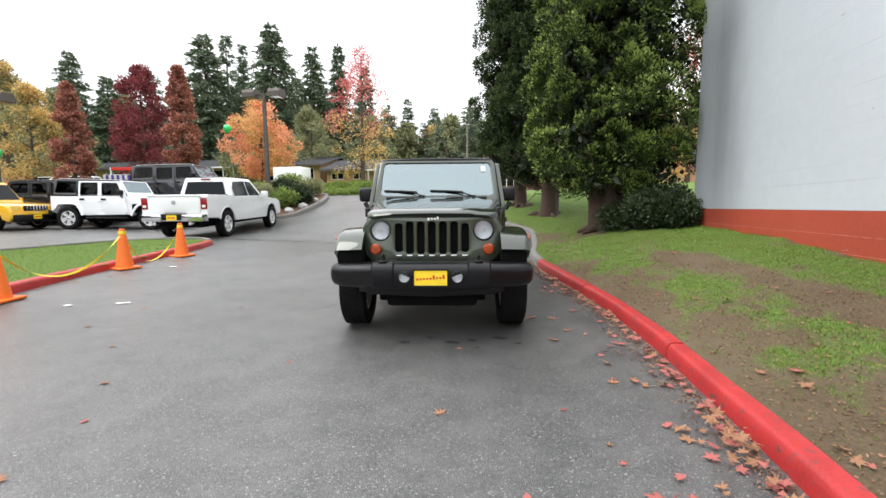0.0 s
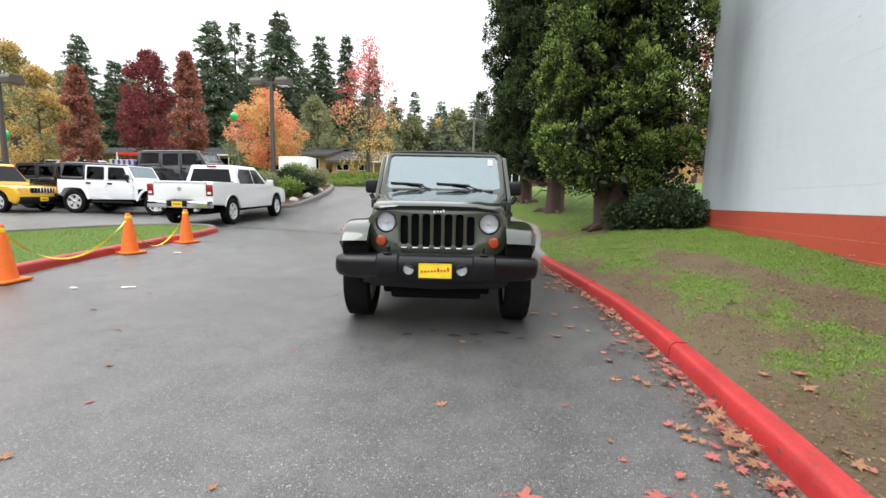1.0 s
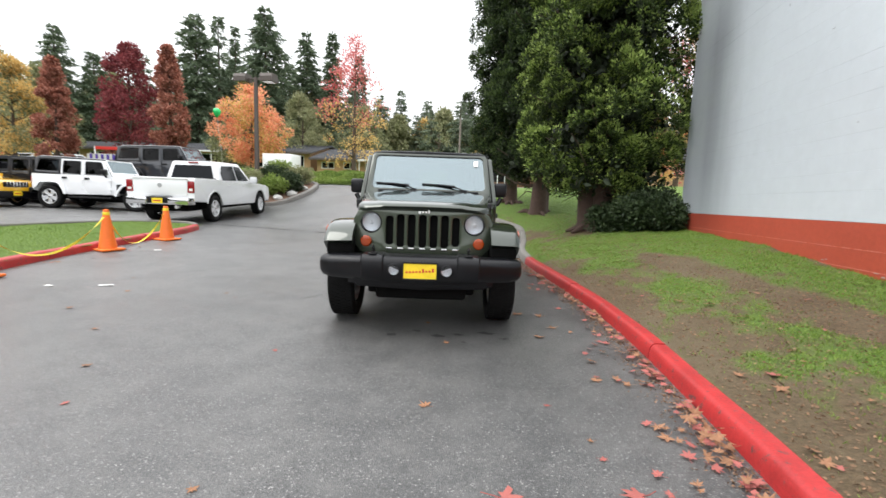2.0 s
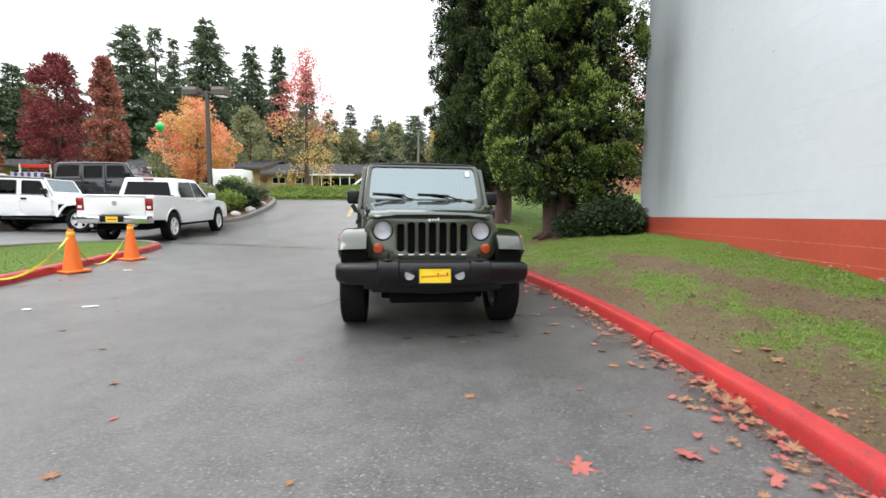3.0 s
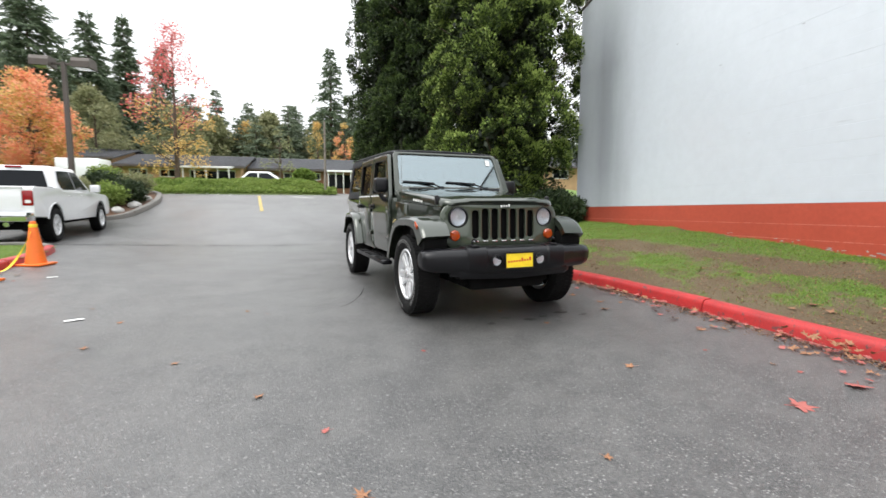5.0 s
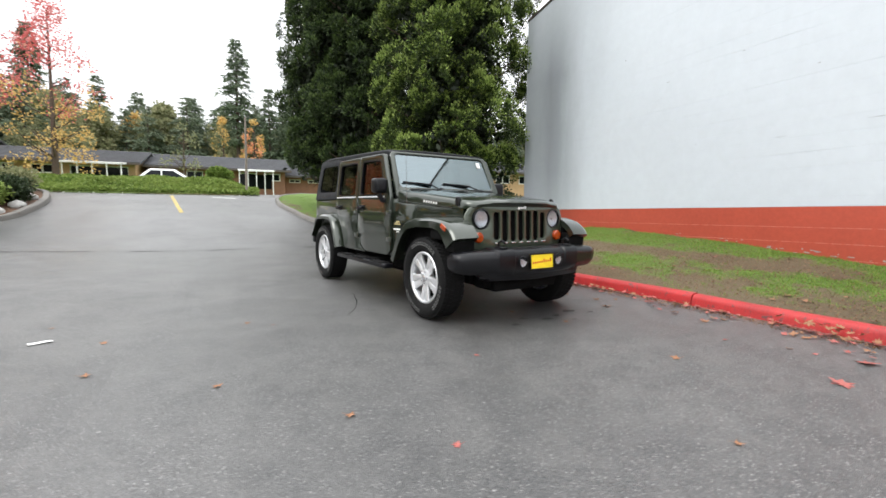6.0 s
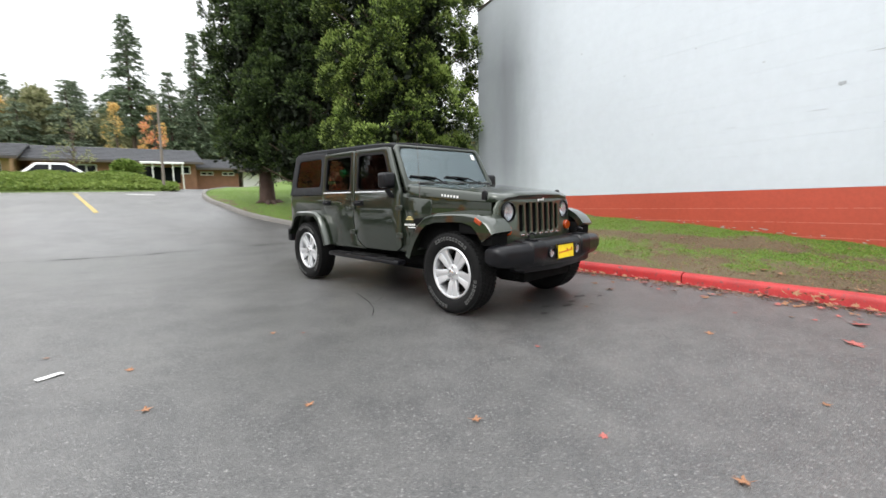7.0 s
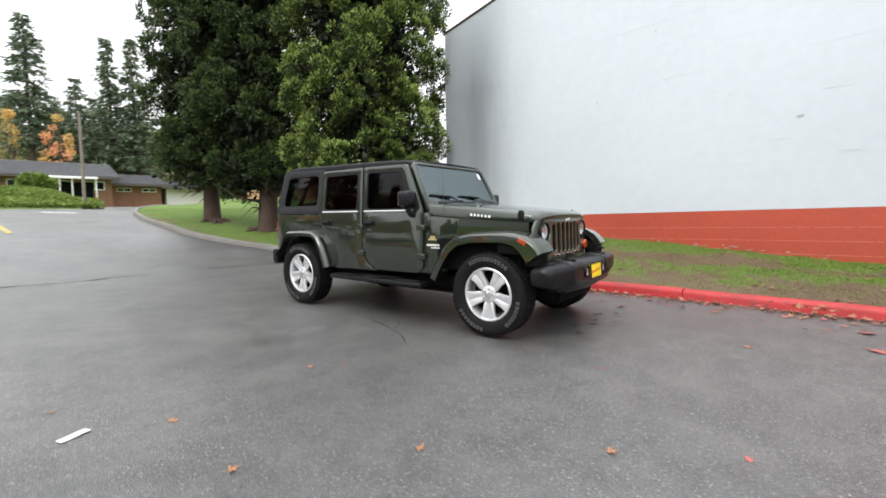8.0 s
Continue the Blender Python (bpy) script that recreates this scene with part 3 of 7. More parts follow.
def strip(name, line, width, height, mat, side, base, parent=None, foot=0.15):
    """A kerb with a rounded upper edge, along a line; side: +1 lies to the right of the way, -1 to the left."""
    pts = [Vector((x, y, 0)) for x, y in line]
    secs = []
    for i, p in enumerate(pts):
        d = (pts[min(i + 1, len(pts) - 1)] - pts[max(i - 1, 0)]).normalized()
        n = Vector((d.y, -d.x, 0)) * side
        z = base(p.x, p.y)
        wob = 0.008 * noise.noise(Vector((p.x * 1.1, p.y * 1.1, 7)))
        prof = [(0.0, -foot), (0.012, height * 0.55), (0.022, height - 0.028), (0.034, height - 0.009), (0.055, height), (width - 0.02, height + 0.002), (width, height - 0.015), (width, -foot)]
        secs.append([p + n * (a + wob) + Vector((0, 0, z + b + wob)) for a, b in prof])
    ob = link_mesh(name, loft(secs), mat, parent, smooth=True)
    return ob


def kerb_stones(name, line, width, height, mat, side, base, label, length=2.4, gap=0.012):
    """A kerb cast in lengths, each a stone of its own."""
    root = thing(name, label, "kerb", kind="structure")
    pts = fine(line, 0.2)
    n = max(1, int(len(pts) * 0.2 / length))
    cut = [round(i * (len(pts) - 1) / n) for i in range(n + 1)]
    for a, b in zip(cut, cut[1:]):
        run = pts[a:b + 1]
        u = gap / 0.2
        run[0] = (run[0][0] + (run[1][0] - run[0][0]) * u, run[0][1] + (run[1][1] - run[0][1]) * u)
        tilt = random.uniform(-0.008, 0.008)
        strip("kerb_stone", run, width + random.uniform(-0.004, 0.004), height + tilt, mat, side, base, root)
    return root


red_end = [p for p in KERB_R if p[1] <= 8.7]
grey_run = [p for p in KERB_R if p[1] >= 8.6]
kerb_stones("kerb_red_right", red_end, 0.15, 0.125, "kerb_red", 1, paved, "bright red painted concrete kerb with scuffs and grime")
kerb_stones("kerb_grey_right", grey_run, 0.15, 0.13, "kerb_grey", 1, paved, "bare grey concrete kerb round the tree lawn")
kerb_stones("kerb_red_left", KERB_L, 0.15, 0.13, "kerb_red", -1, paved, "red painted concrete kerb of the grass island")
kerb_stones("kerb_grey_left", ISLAND_BACK, 0.15, 0.14, "kerb_grey", -1, paved, "bare grey concrete kerb at the island's tip")
kerb_stones("kerb_bed", BED, 0.2, 0.16, "kerb_grey", -1, paved, "bare grey concrete kerb round the planted bed")

def lawn_sheet():
    """The lawn in rows that start at the kerb: one stretch along the wall, one wider beyond the building's corner."""
    verts, faces = [], []
    cols = [(i / 26) ** 1.0 for i in range(27)]
    for ys, limit in ((span((-14, 0.5), (0, 0.14), WALL_END), WALL_X + 0.06), (span((WALL_END, 0.2), (24, 1), 40), 14.0)):
        base = len(verts)
        c = cols if limit < 5 else [(i / 50) ** 1.8 for i in range(51)]
        for y in ys:
            k = along(KERB_R, y) + 0.11
            verts += [(k + (limit - k) * u, y, lawn_z(k + (limit - k) * u, y)) for u in c]
        n = len(c)
        for j in range(len(ys) - 1):
            faces += [(base + j * n + i, base + j * n + i + 1, base + (j + 1) * n + i + 1, base + (j + 1) * n + i) for i in range(n - 1)]
    ob = raw("lawn", verts, faces, "soil")
    for p in ob.data.polygons:
        p.use_smooth = True
    return ob


lawn = lawn_sheet()
tagged(lawn, "patchy green lawn with bare brown soil", "lawn", kind="structure")


def island_z(x, y):
    return paved(x, y) + 0.105 + 0.02 * noise.noise(Vector((x, y, 5)))


island = sheet("grass_island", span((-11.5, 0.2), -2), span((-6, 0.2), 10.9), island_z, "soil",
               lambda x, y: x < along(KERB_L, min(y, 10.4)) - 0.08 and x > along(ISLAND_BACK[::-1], y) + 0.1 if y < 10.4 else (abs(x + 8.1) < 0.35 and y < 10.65))
tagged(island, "mown green grass island beside the drive", "lawn", kind="structure")


def bank_z(x, y):
    """The ivy bank behind the car park."""
    rise = (0.42 + 0.14 * math.exp(-((x + 5.0) / 3.5) ** 2)) * ease(22.8, 25.6, y) * ease(-2.2, -3.8, x)
    return paved(x, y) + 0.05 + rise + 0.24 * noise.noise(Vector((x * 0.8, y * 0.8, 1))) * ease(22.8, 24.5, y)


bank = sheet("ivy_bank", span((-40, 0.6), (-14, 0.4), -2.2), span((22.75, 0.35), (28, 1), 34), bank_z, "soil")
tagged(bank, "soil bank overgrown with ivy behind the car park", "bank", kind="structure")


def bed_z(x, y):
    k = along(BED[2:], min(max(y, 17.0), 22.4))
    return max(paved(x, y), paved(k, y)) + 0.12 + 0.45 * ease(k - 0.2, k - 3.0, x) + 0.05 * noise.noise(Vector((x * 2, y * 2, 2)))


bed = sheet("planted_bed", span((-15.5, 0.25), -8.4), span((16.8, 0.2), 23), bed_z, "mulch",
            lambda x, y: -12.3 < x < along(BED[2:], y) - 0.12 and y > 17.0 + max(0.0, -(x + 10.0)) * 0.3)
tagged(bed, "raised bed of brown bark mulch", "planting bed", kind="structure")


# ---- the painted wall of the building ----
def band_top(y):
    return 1.24 - 0.017 * y


def roof_top(y):
    return 5.9 + (WALL_END - y) * 0.17


def building_side():
    root = thing("wall_east", "tall white painted block wall with a red band at its foot", "wall", kind="structure")
    y0 = -4.0
    n = 27
    secs = []
    for i in range(n):
        y = y0 + (WALL_END - y0) * i / (n - 1)
        secs.append([(WALL_X, y, band_top(y)), (WALL_X, y, roof_top(y)), (WALL_X + 0.3, y, roof_top(y)), (WALL_X + 0.3, y, band_top(y))])
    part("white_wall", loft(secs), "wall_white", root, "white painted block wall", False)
    secs = []
    for i in range(n):
        y = y0 + (WALL_END - y0) * i / (n - 1)
        secs.append([(WALL_X - 0.004, y, -0.3), (WALL_X - 0.004, y, band_top(y)), (WALL_X + 0.3, y, band_top(y)), (WALL_X + 0.3, y, -0.3)])
    part("red_band", loft(secs), "wall_red", root, "red painted band", False)
    secs = []
    for i in range(n):
        y = y0 + (WALL_END - y0) * i / (n - 1)
        z = roof_top(y)
        secs.append([(WALL_X - 0.03, y, z), (WALL_X - 0.03, y, z + 0.045), (WALL_X + 0.4, y, z + 0.045), (WALL_X + 0.4, y, z)])
    part("coping", loft(secs), "steel_brown", root, "thin dark metal roof edge", False)
    part("end_wall", box(WALL_X + 0.3, WALL_X + 16, WALL_END - 0.3, WALL_END, -0.3, 5.7), "wall_white", root, "", False)
    part("end_wall", box(WALL_X + 0.3, WALL_X + 16, y0, y0 + 0.3, -0.3, 5.4), "wall_white", root, "", False)
    part("roof", box(WALL_X + 0.3, WALL_X + 16, y0, WALL_END - 0.3, 5.4, 5.7), "shingle", root, "", False)
    return root


wall_east = building_side()


# ---- the green off-road car, and others of its kind ----
def arch(cx, cz, r, a0, a1, n=10):
    return [(cx + r * math.cos(radians(a0 + (a1 - a0) * i / n)), cz + r * math.sin(radians(a0 + (a1 - a0) * i / n))) for i in range(n + 1)]


def tumble(bm, z0=1.2, k=0.11):
    """Leans the sides inwards above the belt line."""
    for v in bm.verts:
        if v.co.z > z0:
            v.co.y -= math.copysign((v.co.z - z0) * k, v.co.y) if abs(v.co.y) > 0.2 else 0
    return bm


def tyre_mesh(R, w, rim):
    h = w / 2
    side = R - rim
    prof = [(rim, -h * 0.70), (rim + 0.012, -h * 0.84), (rim + side * 0.30, -h * 0.96), (rim + side * 0.55, -h), (rim + side * 0.78, -h * 0.97), (R - 0.022, -h * 0.90), (R - 0.010, -h * 0.80), (R - 0.006, -h * 0.5), (R - 0.006, h * 0.5), (R - 0.010, h * 0.80),
            (R - 0.022, h * 0.90), (rim + side * 0.78, h * 0.97), (rim + side * 0.55, h), (rim + side * 0.30, h * 0.96), (rim + 0.012, h * 0.84), (rim, h * 0.70)]
    bm = lathe(prof, 56, "y", close=False)
    for i in range(60):
        a = 2 * math.pi * i / 60
        for j, y in enumerate((-h * 0.68, -h * 0.23, h * 0.23, h * 0.68)):
            t = box(-0.0150, 0.0150, -h * 0.18, h * 0.18, -0.004, 0.007)
            moved(t, pose(0, 0, 0, 0, math.degrees(a) + (3 if j % 2 else 0), 0) @ pose(0, y, R - 0.008, 0, 0, 14 if j < 2 else -14))
            join(bm, t)
    return bm


def rim_mesh(rim, w, spokes=5):
    """An alloy with broad flat spokes and a groove down each, outer face towards +y."""
    h = w / 2
    bm = lathe([(rim + 0.004, h * 0.78), (rim - 0.006, h * 0.84), (rim - 0.018, h * 0.82), (rim - 0.026, h * 0.66), (rim - 0.036, -h * 0.5), (rim + 0.0, -h * 0.72)], 48, "y", close=False)
    k = rim / 0.258
    for i in range(spokes):
        half = [(0.050, 0.034), (0.100, 0.056), (0.165, 0.064), (0.212, 0.078), (0.236, 0.098), (0.243, 0.070)]
        for s_ in (1, -1):
            o = [(a * k, s_ * 0.006 * k) for a in (0.243, 0.10)] + [(0.050 * k, s_ * 0.010 * k)] + [(a * k, s_ * b * k) for a, b in half]
            s = prism(o, 0, 0.032, 0.006, 2, "xy")
            moved(s, pose(0, h * 0.52, 0, 90, 0, 0))
            for v in s.verts:
                r = math.hypot(v.co.x, v.co.z)
                v.co.y -= 0.026 * (1 - r / rim) - 0.030
            moved(s, pose(0, 0, 0, 0, 360 * i / spokes + 90, 0))
            join(bm, s)
        web = prism([(0.06 * k, -0.012 * k), (0.238 * k, -0.012 * k), (0.238 * k, 0.012 * k), (0.06 * k, 0.012 * k)], 0, 0.018, 0.0, 1, "xy")
        moved(web, pose(0, h * 0.60, 0, 90, 0, 0))
        join(bm, moved(web, pose(0, 0, 0, 0, 360 * i / spokes + 90, 0)))
    lathe([(0.085 * k, h * 0.2), (0.085 * k, h * 0.60), (0.070 * k, h * 0.66), (0.03 * k, h * 0.66)], 28, "y", bm)
    return bm


SHARED = {}


def shared(key, make, name, mat, parent, label=""):
    """A part whose mesh is made once and then used again."""
    if (key, mat) not in SHARED:
        ob = part(name, make(), mat, parent, label)
        SHARED[key, mat] = ob.data
        return ob
    ob = new(name, SHARED[key, mat])
    ob.parent = parent
    if label:
        ob["label"] = label
    return ob


def letter_bar():
    """The outline of one raised mark on a tyre's side."""
    bm = bmesh.new()
    for x0, x1, z0, z1 in ((-0.012, 0.012, 0.012, 0.016), (-0.012, 0.012, -0.016, -0.012), (-0.012, -0.008, -0.012, 0.012), (0.008, 0.012, -0.012, 0.012)):
        box(x0, x1, 0, 0.003, z0, z1, 0, 1, bm)
    return bm


def wheel(parent, x, y, R=0.407, w=0.255, rim=0.258, letters=True, steer=0, back="rubber", rim_mat="alloy"):
    side = 1 if y > 0 else -1
    name = "wheel"
    root = new(name)
    root.parent = parent
    root.matrix_basis = pose(x, y, R, 0, 0, (0 if side > 0 else 180) + steer)
    shared(("tyre", R, w, rim), lambda: tyre_mesh(R, w, rim), "tyre", "rubber", root, "black tyre with white lettering" if letters else "black tyre")
    shared(("rim", rim, w), lambda: rim_mesh(rim, w), "rim", rim_mat, root, "bright five-spoke alloy rim")
    # wide near-black disc: shade between the spokes is in its colour
    part("dark_backing", lathe([(0.06, -0.02), (0.205, -0.02), (0.205, 0.0), (0.06, 0.0)], 28, "y"), "dark", root)
    cap = lathe([(0.034, w * 0.36), (0.034, w * 0.40), (0.022, w * 0.42)], 20, "y")
    for i in range(5):
        nut = lathe([(0.012, w * 0.33), (0.012, w * 0.385)], 8, "y")
        a = 2 * math.pi * i / 5 + 0.6
        join(cap, moved(nut, pose(0.058 * math.cos(a), 0, 0.058 * math.sin(a))))
    part("hub_cap", cap, "chrome", root)
    if letters:
        rr = (R + rim) / 2 + 0.010
        for word, run in ((0, 11), (150, 8), (245, 7)):
            for k in range(run):
                bar = shared(("bar", R), letter_bar, "sidewall_bar", "white_wear", root)
                bar.matrix_basis = pose(0, 0, 0, 0, word + (k - run / 2) * 7.0, 0) @ pose(0, w / 2 - 0.002, rr)
    return root


def fender(path, inner, outer, lip, thick=0.035):
    """A wheel flare along a path of (x, z), from inner to outer y, with its outer lip turned down."""
    pts = [Vector((x, 0, z)) for x, z in path]
    secs = []
    for i, p in enumerate(pts):
        d = (pts[min(i + 1, len(pts) - 1)] - pts[max(i - 1, 0)]).normalized()
        n = Vector((-d.z, 0, d.x))
        if n.z < 0 and abs(n.z) > 0.3:
            n = -n
        reach = lip * (1 + 0.75 * ease(0.22, 0.50, p.x))
        prof = [(inner, 0.012), (outer - 0.05, 0.0), (outer - 0.018, -0.008), (outer, -0.03), (outer, -reach), (outer - 0.02, -reach), (outer - 0.03, -0.055), (outer - 0.06, -thick), (inner, -thick)]
        secs.append([p + Vector((0, y, 0)) + n * o for y, o in prof])
    return loft(secs)


def mirror_y(bm):
    bmesh.ops.scale(bm, vec=(1, -1, 1), verts=bm.verts)
    bmesh.ops.reverse_faces(bm, faces=bm.faces)
    return bm


def both(make):
    """The same shape on either side: +y, then -y."""
    yield 1, make()
    yield -1, mirror_y(make())


FRONT_FLARE = [(0.555, 0.828), (0.525, 0.872), (0.475, 0.922), (0.40, 0.967), (0.30, 0.993), (0.18, 1.004), (0.05, 1.006), (-0.20, 0.995), (-0.38, 0.955), (-0.50, 0.87), (-0.60, 0.74), (-0.68, 0.60), (-0.71, 0.53)]
REAR_FLARE = [(-2.37, 0.53), (-2.40, 0.62), (-2.47, 0.78), (-2.56, 0.91), (-2.68, 0.975), (-2.90, 0.985), (-3.20, 0.975), (-3.32, 0.92), (-3.39, 0.80), (-3.42, 0.62)]


def slant(bm):
    """Draws the panel ahead of the door in towards the hood."""
    for v in bm.verts:
        v.co.y -= max(0.0, v.co.x + 0.80) * 0.20
    return bm


def offroader(at, label, paint_mat, top_mat, flare_mat, top="soft", dressed=True):
    """A four-door off-road car. Local x points ahead from the front axle, y to its left, z up."""
    car = thing("off_road_car", label, "car", at)
    P = paint_mat
    # tub with rear wheel arches
    low, belt = 0.50, 1.20
    prof = [(-0.74, low + 0.04), (-0.78, belt)] + [(-3.60, belt), (-3.62, 0.62), (-3.46, 0.60)] + arch(-2.946, 0.44, 0.50, 165, 15) + [(-2.36, low)]
    part("tub", prism(prof, -0.795, 0.795, 0.025), P, car)
    part("underbody", box(-3.45, 0.30, -0.55, 0.55, 0.36, 0.52, 0.03), "dark", car)
    for x, half in ((0.0, 0.70), (-2.946, 0.70)):
        part("axle", tube([(x, -half, 0.40), (x, half, 0.40)], 0.055, 10), "dark", car)
    HOOD = ((0.440, 1.126, 0.520, 0.010, 1.0), (0.446, 1.138, 0.545, 0.022, 1.0), (0.434, 1.153, 0.575, 0.050, 1.0), (0.405, 1.166, 0.612, 0.072, 0.95), (0.35, 1.179, 0.633, 0.082, 0.7), (0.25, 1.193, 0.645, 0.092, 0.5), (0.0, 1.219, 0.670, 0.106, 0.15),
            (-0.35, 1.254, 0.706, 0.116, 0.0), (-0.62, 1.280, 0.735, 0.120, 0.0), (-0.82, 1.299, 0.752, 0.122, 0.0))

    def bowed(x, y, bow):
        return x - 0.055 * bow * (abs(y) / 0.62) ** 2.4

    secs = []
    for x, z, half, side, bow in HOOD[4:]:
        h, top = half + 0.003, z - side - 0.005
        secs.append([(min(bowed(x, h, bow), 0.38), y, zz) for y, zz in ((h - 0.03, 0.60), (h, 0.70), (h, top), (-h, top), (-h, 0.70), (-h + 0.03, 0.60))])
    part("engine_bay", loft(secs), P, car, "body sides under the hood")
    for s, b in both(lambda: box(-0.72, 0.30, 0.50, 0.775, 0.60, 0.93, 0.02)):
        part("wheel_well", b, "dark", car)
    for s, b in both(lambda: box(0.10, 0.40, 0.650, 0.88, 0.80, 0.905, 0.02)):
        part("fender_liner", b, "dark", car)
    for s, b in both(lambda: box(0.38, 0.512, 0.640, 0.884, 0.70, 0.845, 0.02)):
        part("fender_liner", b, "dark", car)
    # cowl sides between hood and door
    for s, b in both(lambda: slant(prism([(-0.60, 0.58), (-0.46, 0.90), (-0.44, 1.125), (-0.83, 1.165), (-0.83, 0.56)], 0.66, 0.800, 0.012))):
        part("cowl_side", b, P, car)
    # hood
    rows = []
    for x, z, half, side, bow in HOOD:
        c = min(0.035, side * 0.5)
        prof = [(half, -side), (half, -c), (half - 0.010, -c * 0.45), (half - 0.030, -c * 0.12), (half - 0.07, 0.002), (half * 0.74, 0.008), (half * 0.67, 0.017), (half * 0.33, 0.020)]
        line = prof + [(0, 0.022)] + [(-a, b) for a, b in reversed(prof)]
        rows.append([(bowed(x, y, bow), y, z + b) for y, b in line])
    part("hood", loft(rows), P, car)
    # grille
    gz0, gz1 = 0.690, 1.138
    outline = [(-0.545, gz0), (0.545, gz0)] + [(0.635, 0.77), (0.668, 0.95), (0.660, 1.03), (0.622, 1.095), (0.54, gz1), (-0.54, gz1), (-0.622, 1.095), (-0.660, 1.03), (-0.668, 0.95), (-0.635, 0.77)]
    slots = []
    for i in range(7):
        c = -0.312 + 0.104 * i
        lift = 0.018 if i in (0, 6) else 0.0
        slots.append(rounded(c - 0.036, c + 0.036, 0.775 + lift, 1.082 - lift, 0.026, 3))
    lamps = [circle(s * 0.487, 0.998, 0.100) for s in (-1, 1)]
    g = plate(outline, slots + lamps, 0.024, 0.006)
    moved(g, pose(0.45, 0, 0, 0, 0, 90) @ pose(0, -0.0, 0))
    for v in g.verts:
        v.co.x -= 0.055 * (abs(v.co.y) / 0.62) ** 2.4 + 0.05 * (v.co.z - gz0)
    part("grille", g, "front_lit_paint" if dressed else P, car)
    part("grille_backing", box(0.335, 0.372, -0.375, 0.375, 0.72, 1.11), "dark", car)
    if dressed:
        for i in range(7):
            c = -0.312 + 0.104 * i
            part("grille_tip", box(0.437, 0.447, c - 0.028, c + 0.028, 0.752, 0.770, 0.004), "chrome", car, "bright tip under the slot")
        badge = bmesh.new()
        for k, (a, w, z0, z1) in enumerate(((-0.055, 0.018, 1.098, 1.126), (-0.028, 0.020, 1.098, 1.116), (0.0, 0.020, 1.098, 1.116), (0.030, 0.022, 1.092, 1.116))):
            box(0.425, 0.434, -a - w / 2, -a + w / 2, z0, z1, 0.003, 1, badge)
        part("badge", badge, "print_white", car, "small plain pale badge")
    for s in (-1, 1):
        lamp = new("headlight")
        lamp.parent = car
        lamp.matrix_basis = pose(0.380, s * 0.487, 0.998)
        part("bezel", lathe([(0.100, -0.01), (0.100, 0.03), (0.090, 0.035), (0.086, 0.0)], 32, "x", close=False), "black_plastic", lamp)
        part("reflector", lathe([(0.020, -0.045), (0.055, -0.03), (0.088, 0.005)], 32, "x"), "alloy", lamp)
        part("bulb", lathe([(0.018, -0.04), (0.02, 0.0), (0.012, 0.012)], 16, "x"), "alloy", lamp)
        part("lens", lathe([(0.088, 0.006), (0.07, 0.022), (0.04, 0.032), (0.012, 0.036)], 32, "x"), "lens", lamp)
        part("signal_lamp", moved(lathe([(0.052, -0.01), (0.052, 0.02), (0.044, 0.03), (0.02, 0.034)], 24, "x"), pose(0.412, s * 0.532, 0.822)), "amber", car, "round amber signal lamp")
    # flares
    for s, b in both(lambda: fender(FRONT_FLARE, 0.640, 0.905, 0.095, 0.05)):
        f = part("front_fender", b, flare_mat, car)
        m = moved(box(-0.045, 0.045, 0.903, 0.916, -0.022, 0.022, 0.006), pose(0.375, 0, 0.925, 0, 28, 0))
        part("side_marker", m if s > 0 else mirror_y(m), "amber", f, "small amber side marker")
    for s, b in both(lambda: fender(REAR_FLARE, 0.78, 0.915, 0.07)):
        part("rear_fender", b, flare_mat, car)
    # bumper
    secs = []
    for y, xf, z0, z1, r in ((-0.925, 0.585, 0.575, 0.655, 0.5), (-0.918, 0.610, 0.545, 0.685, 0.8), (-0.89, 0.640, 0.520, 0.702, 1.0), (-0.80, 0.675, 0.505, 0.712, 1.0), (-0.535, 0.712, 0.495, 0.716, 1.0), (-0.52, 0.726, 0.490, 0.732, 1.0), (-0.34, 0.736, 0.485, 0.734, 1.0),
                         (-0.325, 0.724, 0.470, 0.722, 1.0), (0.0, 0.728, 0.465, 0.722, 1.0)):
        secs.append([(0.47, y, z0 + 0.02), (0.47, y, z1 - 0.02), (0.50, y, z1), (xf - 0.075 * r, y, z1), (xf - 0.040 * r, y, z1 - 0.008 * r), (xf - 0.012 * r, y, z1 - 0.030 * r), (xf, y, z1 - 0.065 * r),
                     (xf - 0.004, y, z0 + 0.060 * r), (xf - 0.022 * r, y, z0 + 0.025 * r), (xf - 0.05 * r, y, z0), (0.50, y, z0)])
    secs += [[(x, -y, z) for x, y, z in q] for q in reversed(secs[:-1])]
    part("front_bumper", loft(secs), "black_plastic", car)
    secs = [[(0.50, y, 0.52), (0.70 - k, y, 0.52), (0.69 - k, y, 0.46), (0.66 - k, y, 0.415 + k), (0.50, y, 0.415 + k)] for y, k in ((-0.66, 0.08), (-0.58, 0.02), (0, 0.0), (0.58, 0.02), (0.66, 0.08))]
    part("bumper_valance", loft(secs), "black_plastic", car)
    part("skid_plate", box(0.20, 0.54, -0.42, 0.42, 0.30, 0.44, 0.03), "dark", car)
    for s, b in both(lambda: box(-3.3, 0.48, 0.40, 0.50, 0.34, 0.47, 0.02)):
        part("frame_rail", b, "dark", car)
    part("gearbox_shield", box(-2.2, -0.5, -0.42, 0.42, 0.27, 0.40, 0.05), "dark", car)
